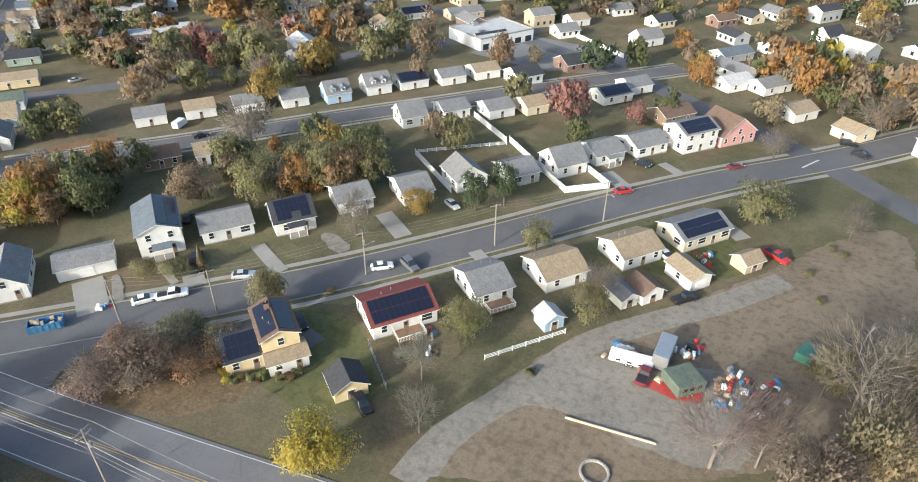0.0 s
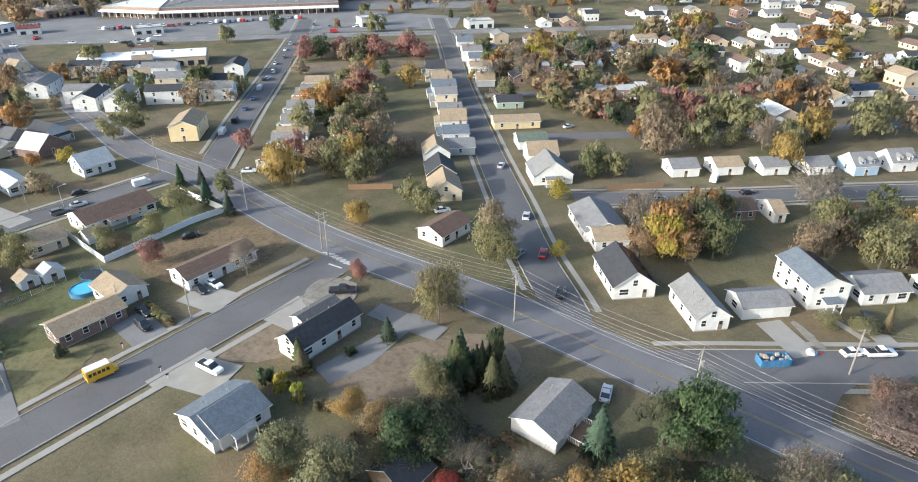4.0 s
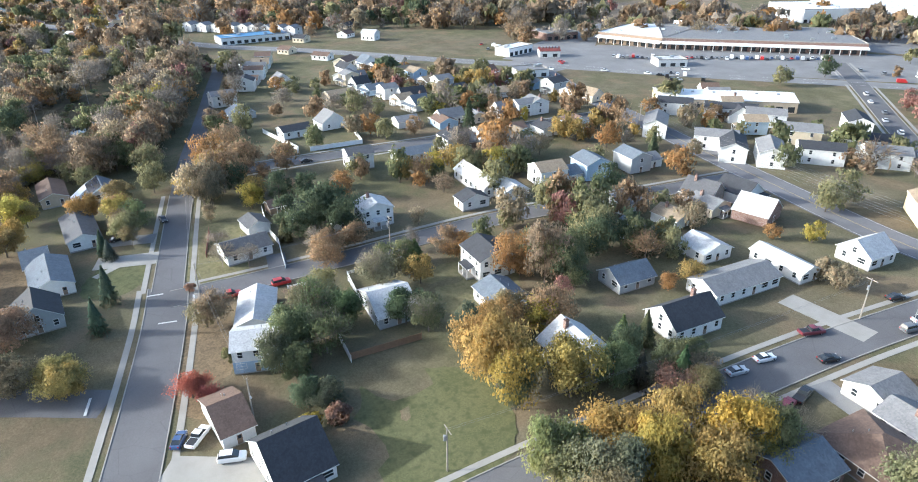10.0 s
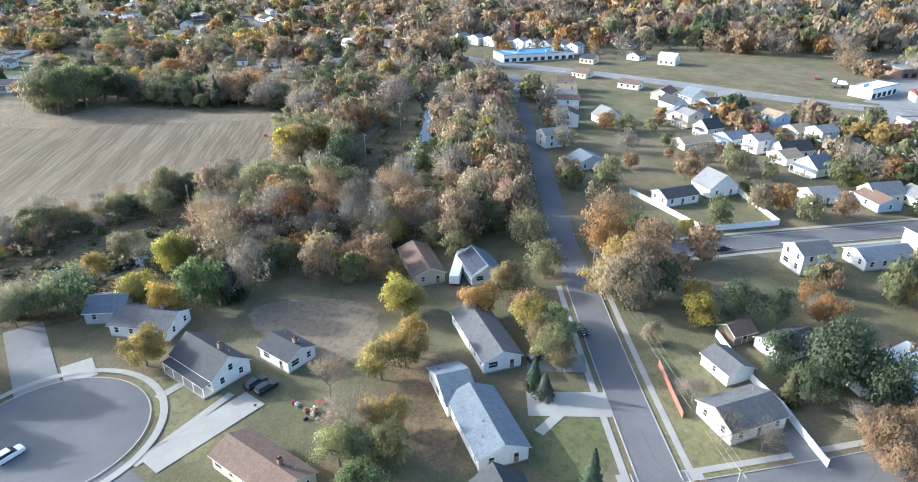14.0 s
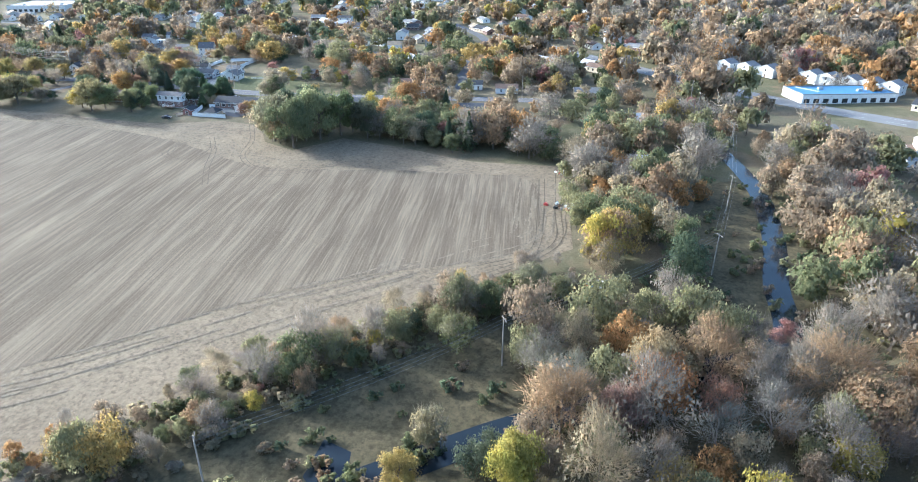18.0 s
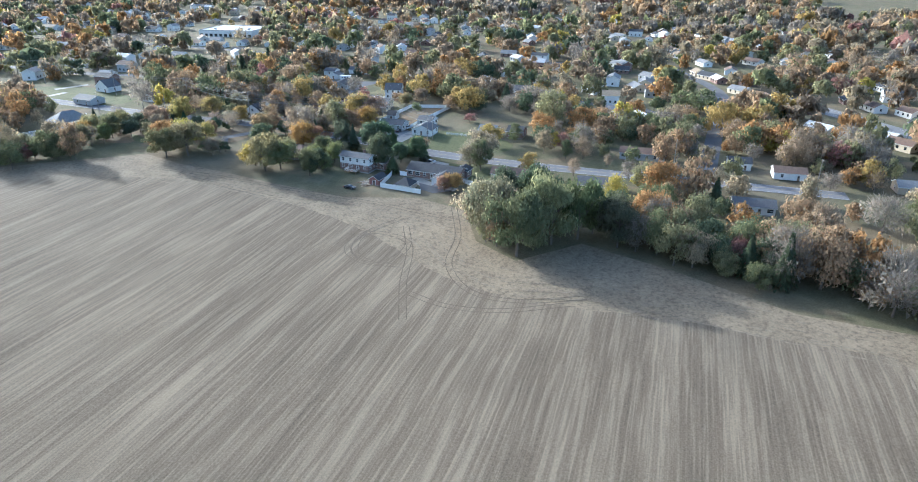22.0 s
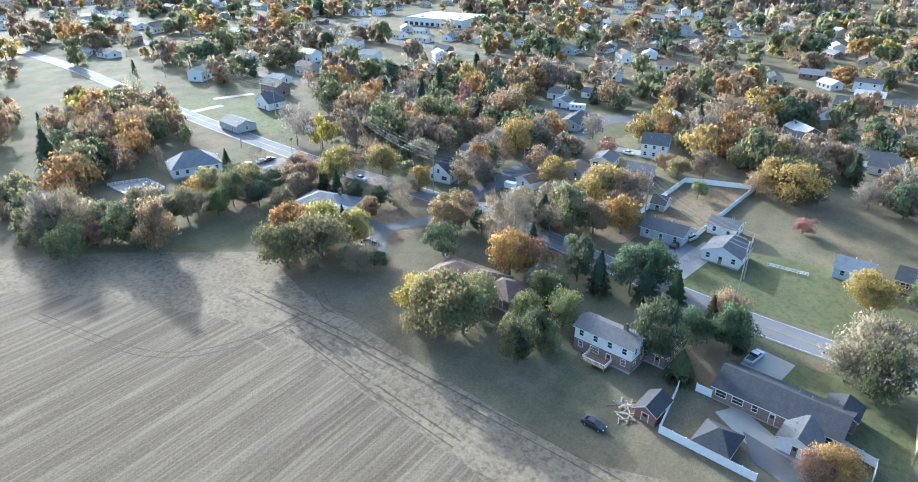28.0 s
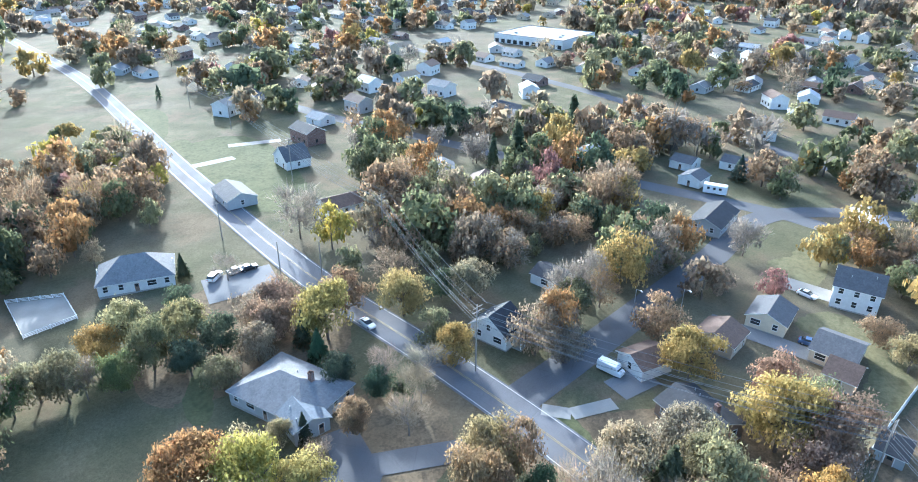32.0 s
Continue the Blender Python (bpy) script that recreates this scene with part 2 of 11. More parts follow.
ROW_ANGLE = 177.0
M = {}
M["grass"] = terrain_mat()
M["lawn"] = ground_mat("mown_lawn", (0.072, 0.082, 0.035), (0.14, 0.136, 0.066), 0.12)
M["dry_lawn"] = ground_mat("dry_lawn", (0.115, 0.108, 0.052), (0.2, 0.178, 0.098))
M["dirt"] = ground_mat("packed_earth", (0.14, 0.11, 0.077), (0.235, 0.188, 0.138), 0.12)
M["gravel"] = ground_mat("grey_gravel", (0.17, 0.155, 0.13), (0.28, 0.258, 0.222), 0.12)
M["litter"] = ground_mat("fallen_leaves", (0.105, 0.083, 0.052), (0.215, 0.155, 0.092), 0.3, 2.0)
M["scrub"] = ground_mat("wet_scrub", (0.045, 0.04, 0.022), (0.12, 0.098, 0.055), 0.1, 0.8, 0.9)
M["stubble"] = stubble_mat()
M["track"] = ground_mat("wheel_rut", (0.075, 0.06, 0.043), (0.14, 0.114, 0.082), 0.3, 3.0)
M["straw"] = ground_mat("pale_straw", (0.125, 0.1, 0.07), (0.245, 0.202, 0.146), 0.5, 2.4)
M["headland"] = ground_mat("turned_straw", (0.125, 0.098, 0.066), (0.255, 0.205, 0.14), 0.07, 1.4, 0.9)
M["asphalt"] = asphalt_mat("street_asphalt", (0.125, 0.122, 0.125))
M["highway"] = asphalt_mat("road_asphalt", (0.155, 0.152, 0.158))
M["lot"] = asphalt_mat("lot_asphalt", (0.19, 0.187, 0.185))
M["concrete"] = worn("pale_concrete", (0.285, 0.27, 0.242), 0.85, 0.25, 0.18)
M["paint_white"] = worn("road_paint_white", (0.52, 0.52, 0.5), 0.6, 2.0, 0.25)
M["paint_yellow"] = worn("road_paint_yellow", (0.4, 0.31, 0.13), 0.6, 2.0, 0.25)
wm = Nodes("creek_water")
M["water"] = wm.done((0.014, 0.02, 0.026), 0.08, spec=0.3)
wm.bump(wm.noise(0.8, 4, 0.6, wm.coords()), 0.12, 0.1)

WALLS = dict(white=(0.74, 0.73, 0.70), cream=(0.68, 0.58, 0.42), grey=(0.42, 0.43, 0.43), tan=(0.50, 0.41, 0.30), yellow=(0.72, 0.58, 0.34),
             blue=(0.40, 0.52, 0.64), pink=(0.66, 0.36, 0.34), green=(0.36, 0.44, 0.36), brown=(0.24, 0.17, 0.12), red=(0.26, 0.115, 0.1), dark=(0.12, 0.11, 0.11))
for wall_name, wall_colour in WALLS.items():
    M["wall_" + wall_name] = siding("siding_" + wall_name, wall_colour)
M["wall_brick"] = bricks("brick_red", (0.19, 0.108, 0.086))
M["wall_stone"] = bricks("stone_brown", (0.30, 0.25, 0.20))
ROOFS = dict(grey=(0.185, 0.184, 0.185), dark=(0.046, 0.048, 0.054), tan=(0.28, 0.22, 0.15), brown=(0.14, 0.095, 0.072), red=(0.175, 0.055, 0.048), blue=(0.125, 0.145, 0.17),
             light=(0.45, 0.45, 0.445), charcoal=(0.10, 0.10, 0.105), green=(0.11, 0.135, 0.11))
for roof_name, roof_colour in ROOFS.items():
    M["roof_" + roof_name] = shingles("shingle_" + roof_name, roof_colour)
M["trim"] = worn("white_trim", (0.76, 0.75, 0.72), 0.5, 1.2, 0.1)
M["block"] = worn("foundation_block", (0.34, 0.32, 0.30), 0.9)
gm = Nodes("window_glass")
M["glass"] = gm.done((0.03, 0.035, 0.04), 0.06, spec=0.8)
M["dark_glass"] = M["glass"]
M["solar"] = Nodes("solar_cells").done((0.012, 0.014, 0.028), 0.18, spec=0.6)
M["metal"] = worn("grey_metal", (0.45, 0.46, 0.47), 0.4, 2.0, 0.15, 0.7)
M["white_metal"] = worn("white_metal", (0.74, 0.74, 0.73), 0.45, 0.6, 0.12)
M["blue_metal"] = worn("blue_metal", (0.07, 0.2, 0.36), 0.45)
M["wood_pole"] = worn("weathered_pole", (0.3, 0.265, 0.225), 0.9, 0.8)
M["bark"] = worn("bark", (0.135, 0.11, 0.088), 0.95, 1.0, 0.3)
M["twigs"] = worn("grey_twigs", (0.21, 0.18, 0.155), 0.95, 0.6, 0.3)
M["vinyl"] = worn("white_vinyl", (0.76, 0.76, 0.75), 0.45, 0.8, 0.08)
M["wood_fence"] = worn("brown_fence", (0.24, 0.15, 0.09), 0.85)
M["rubber"] = worn("black_rubber", (0.02, 0.02, 0.02), 0.85)
M["wire"] = worn("cable", (0.2, 0.2, 0.2), 0.5, 1, 0.1)
M["chimney"] = M["wall_brick"]
M["pool_water"] = Nodes("pool_water").done((0.1, 0.42, 0.55), 0.1, spec=0.6)
M["red_fence"] = worn("faded_red_fence", (0.27, 0.115, 0.085), 0.85)
M["red_metal"] = worn("red_metal", (0.42, 0.06, 0.05), 0.45)
M["green_metal"] = worn("green_metal", (0.05, 0.16, 0.12), 0.5)
M["black"] = worn("black_plastic", (0.025, 0.025, 0.027), 0.5)
M["leaf"] = leaves("leaf_tinted")
cp = Nodes("car_paint")
M["car_paint"] = cp.done(cp.n("ShaderNodeObjectInfo").outputs["Color"], 0.3, 0.1, 0.6)
M["lamp_glass"] = Nodes("lamp_glass").done((0.7, 0.68, 0.62), 0.2)
M["tail_glass"] = Nodes("tail_glass").done((0.4, 0.02, 0.02), 0.25)


# ---- geometry helpers ----
class Geo:
    """Gathers faces with material numbers for one mesh."""

    def __init__(self):
        self.v, self.f, self.m = [], [], []

    def face(self, pts, mat=0):
        i = len(self.v)
        self.v.extend(pts)
        self.f.append(tuple(range(i, i + len(pts))))
        self.m.append(mat)

    def box(self, x0, y0, z0, x1, y1, z1, mat=0):
        i = len(self.v)
        self.v += [(x0, y0, z0), (x1, y0, z0), (x1, y1, z0), (x0, y1, z0), (x0, y0, z1), (x1, y0, z1), (x1, y1, z1), (x0, y1, z1)]
        self.f += [(i, i + 3, i + 2, i + 1), (i + 4, i + 5, i + 6, i + 7), (i, i + 1, i + 5, i + 4), (i + 1, i + 2, i + 6, i + 5), (i + 2, i + 3, i + 7, i + 6), (i + 3, i, i + 4, i + 7)]
        self.m += [mat] * 6

    def slab(self, pts, thick, mat=0, side=None):
        """A plate: its upper outline, counter-clockwise, thickened downwards."""
        side = mat if side is None else side
        low = [(x, y, z - thick) for x, y, z in pts]
        self.face(pts, mat)
        self.face(low[::-1], side)
        for k in range(len(pts)):
            j = (k + 1) % len(pts)
            self.face([low[k], low[j], pts[j], pts[k]], side)

    def tube(self, a, b, r0, r1, n=6, mat=0, cap=True):
        a, b = Vector(a), Vector(b)
        q = (b - a).to_track_quat("Z", "Y")
        i = len(self.v)
        for p, r in ((a, r0), (b, r1)):
            for k in range(n):
                w = 2 * math.pi * k / n
                self.v.append(tuple(p + q @ Vector((r * math.cos(w), r * math.sin(w), 0))))
        for k in range(n):
            j = (k + 1) % n
            self.f.append((i + k, i + j, i + n + j, i + n + k))
            self.m.append(mat)
        if cap:
            self.f += [tuple(range(i + n, i + 2 * n)), tuple(range(i + n - 1, i - 1, -1))]
            self.m += [mat, mat]

    def mesh(self, name, *mats):
        me = bpy.data.meshes.new(name)
        me.from_pydata(self.v, [], self.f)
        for k in mats:
            me.materials.append(M[k] if isinstance(k, str) else k)
        if len(mats) > 1:
            me.polygons.foreach_set("material_index", self.m)
        me.update()
        return me


def part(name, data, parent, m=None, label="", colour=None):
    """Links a mesh as one object under a thing or a part."""
    ob = new(name, data)
    ob.parent = parent
    if m is not None:
        ob.matrix_basis = m
    if colour:
        ob.color = (*colour, 1.0)
    if label:
        tagged(ob, label)
    return ob


def at(x, y, yaw=0.0, up=0.0):
    return pose(x, y, gz(x, y) + up, 0, 0, yaw)


def thing(name, m, label, category, group="", kind="", data=None):
    ob = new(name, data)
    ob.matrix_basis = m
    return tagged(ob, label, category, group, kind)


def clip_cell(poly, x0, y0, x1, y1):
    """The piece of a polygon inside one cell."""
    for axis, bound, keep in ((0, x0, 1), (0, x1, -1), (1, y0, 1), (1, y1, -1)):
        out = []
        for k in range(len(poly)):
            p, q = poly[k - 1], poly[k]
            a, b = (p[axis] - bound) * keep, (q[axis] - bound) * keep
            if (a < 0) != (b < 0):
                s = a / (a - b)
                out.append((p[0] + s * (q[0] - p[0]), p[1] + s * (q[1] - p[1])))
            if b >= 0:
                out.append(q)
        poly = out
        if len(poly) < 3:
            return []
    return poly


SOFT = ("stubble", "lawn", "dry_lawn", "dirt", "gravel", "litter", "scrub")


def patch(name, outline, mat, lift, label, category="ground", step=8.0, kind="structure"):
    """A flat-lying area that follows the relief."""
    if mat in SOFT:
        for turn in range(2):
            ring = []
            for k in range(len(outline)):
                a, b = outline[k - 1], outline[k]
                ring += [(a[0] * .75 + b[0] * .25, a[1] * .75 + b[1] * .25), (a[0] * .25 + b[0] * .75, a[1] * .25 + b[1] * .75)]
            outline = ring
        rag = random.Random(len(outline) + int(outline[0][0]))
        ring = []
        for k in range(len(outline)):
            a, b = outline[k - 1], outline[k]
            n = max(1, int(math.hypot(b[0] - a[0], b[1] - a[1]) / 1.2))
            ring += [(a[0] + (b[0] - a[0]) * i / n + rag.uniform(-.35, .35), a[1] + (b[1] - a[1]) * i / n + rag.uniform(-.35, .35)) for i in range(n)]
        outline = ring
    g = Geo()
    area = sum(outline[k - 1][0] * outline[k][1] - outline[k][0] * outline[k - 1][1] for k in range(len(outline)))
    if area < 0:
        outline = outline[::-1]
    xs, ys = [p[0] for p in outline], [p[1] for p in outline]
    i0, i1, j0, j1 = int(min(xs) // step), int(max(xs) // step), int(min(ys) // step), int(max(ys) // step)
    for i in range(i0, i1 + 1):
        for j in range(j0, j1 + 1):
            cell = clip_cell(outline, i * step, j * step, i * step + step, j * step + step)
            if len(cell) >= 3:
                g.face([(x, y, gz(x, y) + lift) for x, y in cell])
    return thing(name, Matrix(), label, category, kind=kind, data=g.mesh(name, mat))


def smooth_line(pts, step=5.0):
    """A rounded line through the points, with even steps."""
    p = [np.array(q, float) for q in pts]
    p = [2 * p[0] - p[1]] + p + [2 * p[-1] - p[-2]]
    out = []
    for k in range(1, len(p) - 2):
        n = max(2, int(np.linalg.norm(p[k + 1] - p[k]) / step))
        for i in range(n):
            s = i / n
            out.append(0.5 * (2 * p[k] + (p[k + 1] - p[k - 1]) * s + (2 * p[k - 1] - 5 * p[k] + 4 * p[k + 1] - p[k + 2]) * s * s + (3 * p[k] - p[k - 1] - 3 * p[k + 1] + p[k + 2]) * s ** 3))
    out.append(p[-2])
    return out


def normals(line):
    out = []
    for k in range(len(line)):
        d = line[min(k + 1, len(line) - 1)] - line[max(k - 1, 0)]
        d = d / (np.linalg.norm(d) + 1e-9)
        out.append(np.array((-d[1], d[0])))
    return out


def strip(g, line, nor, o0, o1, lift, mat=0, keep=None):
    """A band along a line, from offset o0 to o1 on its left."""
    for k in range(len(line) - 1):
        if keep and not keep[k]:
            continue
        q = [line[k] + nor[k] * o1, line[k] + nor[k] * o0, line[k + 1] + nor[k + 1] * o0, line[k + 1] + nor[k + 1] * o1]
        g.face([(a[0], a[1], gz(a[0], a[1]) + lift) for a in q], mat)


ROADS = []


def road(name, pts, width, mat, layer, label):
    line = smooth_line(pts)
    nor = normals(line)
    g = Geo()
    strip(g, line, nor, -width / 2, width / 2, 0.06 + 0.03 * layer)
    ROADS.append((line, nor, width, name))
    return thing(name, Matrix(), label, "road", kind="structure", data=g.mesh(name, mat))


def clear_of(p, me, margin=0.5):
    for line, nor, width, name in ROADS:
        if name == me:
            continue
        for q in line:
            if abs(q[0] - p[0]) + abs(q[1] - p[1]) < 40 and math.hypot(q[0] - p[0], q[1] - p[1]) < width / 2 + margin + 1.0:
                return False
    return True


def edges(index, verge=1.4, walk_width=1.3, pavement=(1, 1), kerb=(1, 1), west=-9999.0):
    """Kerbs and pavements on both sides of a road, broken where another road joins."""
    line, nor, width, name = ROADS[index]
    for side in (1, -1):
        o = side * width / 2
        keep = [p[0] > west and clear_of(p + n * o, name) for p, n in zip(line, nor)]
        use_kerb, use_walk = (kerb[0], pavement[0]) if side > 0 else (kerb[1], pavement[1])
        if use_kerb:
            g = Geo()
            a, b = sorted((o, o + side * 0.22))
            strip(g, line, nor, a, b, 0.2, 0, keep)
            strip(g, line, nor, o - 0.001, o + 0.001, 0.2, 0, keep)
            for k in range(len(line) - 1):
                if keep[k]:
                    for off in (a, b):
                        p, q = line[k] + nor[k] * off, line[k + 1] + nor[k + 1] * off
                        zp, zq = gz(*p), gz(*q)
                        quad = [(*p, zp), (*q, zq), (*q, zq + 0.2), (*p, zp + 0.2)]
                        g.face(quad if off == a else quad[::-1])
            if g.f:
                thing("kerb", Matrix(), "low pale concrete kerb along the street", "kerb", kind="structure", data=g.mesh("kerb", "concrete"))
        if use_walk:
            g = Geo()
            a, b = sorted((o + side * verge, o + side * (verge + walk_width)))
            strip(g, line, nor, a, b, 0.1, 0, [p[0] > west and clear_of(p + n * (a + b) / 2, name) for p, n in zip(line, nor)])
            if g.f:
                thing("pavement", Matrix(), "narrow pale concrete pavement beside the street", "pavement", kind="structure", data=g.mesh("pavement", "concrete"))


def lines(index, offsets, mat="paint_white", w=0.14, dash=0):
    line, nor, width, name = ROADS[index]
    g = Geo()
    for o in offsets:
        keep = [not dash or (k // dash) % 2 == 0 for k in range(len(line))]
        strip(g, line, nor, o - w / 2, o + w / 2, 0.2, 0, keep)
    thing("road_marking", Matrix(), "faded painted line on the road", "road marking", kind="structure", data=g.mesh("road_marking", mat))


def bar(x, y, yaw, length, w=0.5):
    """A painted stop bar across a lane."""
    g = Geo()
    c, s = math.cos(radians(yaw)), math.sin(radians(yaw))
    q = [(x + c * a - s * b, y + s * a + c * b) for a, b in ((-length / 2, -w / 2), (length / 2, -w / 2), (length / 2, w / 2), (-length / 2, w / 2))]
    g.face([(a, b, gz(a, b) + 0.21) for a, b in q])
    thing("stop_line", Matrix(), "white painted stop line on the asphalt", "road marking", kind="structure", data=g.mesh("stop_line", "paint_white"))


def drive(x0, y0, x1, y1, w, mat="concrete"):
    """A straight driveway or path."""
    d = np.array((x1 - x0, y1 - y0), float)
    n = np.array((-d[1], d[0])) / np.linalg.norm(d) * w / 2
    a, b = np.array((x0, y0)), np.array((x1, y1))
    words = dict(concrete="pale concrete driveway beside a house", asphalt="driveway in dark asphalt tone beside a house", gravel="grey gravel driveway beside a house", lot="worn grey asphalt driveway beside a house")
    patch("driveway", [tuple(a - n), tuple(b - n), tuple(b + n), tuple(a + n)], mat, 0.13, words[mat], "driveway", 4.0)


# ---- houses ----
SITES = []


def window_mesh(w, h):
    g = Geo()
    t = 0.09
    for x0, z0, x1, z1 in ((-w / 2 - t, -t, w / 2 + t, 0), (-w / 2 - t, h, w / 2 + t, h + t), (-w / 2 - t, 0, -w / 2, h), (w / 2, 0, w / 2 + t, h), (-w / 2, h / 2 - 0.03, w / 2, h / 2 + 0.03)):
        g.box(x0, -0.07, z0, x1, 0.03, z1)
    p = Geo()
    p.face([(-w / 2, -0.025, 0), (w / 2, -0.025, 0), (w / 2, -0.025, h), (-w / 2, -0.025, h)])
    both = Geo()
    both.v, both.f, both.m = list(g.v), list(g.f), [0] * len(g.f)
    both.face(p.v, 1)
    return g.mesh("window_frame", "trim"), p.mesh("pane", "glass"), both.mesh("window", "trim", "glass")


WINDOW = {"tall": window_mesh(0.95, 1.35), "wide": window_mesh(1.9, 1.3), "small": window_mesh(0.8, 0.8)}


def door_mesh():
    g = Geo()
    g.box(-0.48, -0.05, 0, 0.48, 0.02, 2.05, 0)
    g.box(-0.58, -0.07, 0, -0.48, 0.02, 2.15, 1)
    g.box(0.48, -0.07, 0, 0.58, 0.02, 2.15, 1)
    g.box(-0.48, -0.07, 2.05, 0.48, 0.02, 2.15, 1)
    g.box(-0.3, -0.06, 1.2, 0.3, -0.05, 1.9, 2)
    return g.mesh("door", "wall_brown", "trim", "glass")


def garage_door_mesh():
    g = Geo()
    for k in range(4):
        g.box(-1.3, -0.06, k * 0.53, 1.3, 0.0, k * 0.53 + 0.5)
    return g.mesh("garage_door", "trim")


DOOR, GARAGE_DOOR = door_mesh(), garage_door_mesh()


def panel_mesh():
    g = Geo()
    g.slab([(0.02, 0.02, 0.05), (0.98, 0.02, 0.05), (0.98, 1.63, 0.05), (0.02, 1.63, 0.05)], 0.04)
    return g.mesh("solar_panel", "solar")


SOLAR = panel_mesh()


def chimney_mesh(h):
    g = Geo()
    g.box(-0.4, -0.4, -1.2, 0.4, 0.4, h)
    g.box(-0.46, -0.46, h - 0.12, 0.46, 0.46, h)
    g.box(-0.15, -0.15, h, 0.15, 0.15, h + 0.3)
    return g.mesh("chimney", "chimney")


CHIMNEY = chimney_mesh(1.1)
vent_geo = Geo()
vent_geo.tube((0, 0, -0.2), (0, 0, 0.5), 0.09, 0.09, 6)
VENT = vent_geo.mesh("vent_pipe", "metal")
rng = random.Random(7)


def dormer_parts(home, x, y, z, face, wall, roof):
    """A small gabled dormer that looks along -y (face 1) or +y (face -1)."""
    w, d, h, r = 1.6, 2.2, 1.3, 0.7
    g = Geo()
    g.face([(-w / 2, 0, 0), (w / 2, 0, 0), (w / 2, 0, h), (0, 0, h + r), (-w / 2, 0, h)])
    g.face([(-w / 2, d, 0), (-w / 2, 0, 0), (-w / 2, 0, h), (-w / 2, d, h)])
    g.face([(w / 2, 0, 0), (w / 2, d, 0), (w / 2, d, h), (w / 2, 0, h)])
    m = pose(x, y, z, 0, 0, 0 if face > 0 else 180)
    body = part("dormer", g.mesh("dormer", "wall_" + wall), home, m)
    rg = Geo()
    o = 0.2
    for s in (1, -1):
        q = [(0, -o, h + r + 0.06), (0, d, h + r + 0.06), (-s * (w / 2 + o), d, h - o * 0.8), (-s * (w / 2 + o), -o, h - o * 0.8)]
        rg.slab(q if s > 0 else q[::-1], 0.1)
    part("dormer_roof", rg.mesh("dormer_roof", "roof_" + roof), body)
    part("window", WINDOW["small"][2], body, pose(0, -0.01, 0.35))


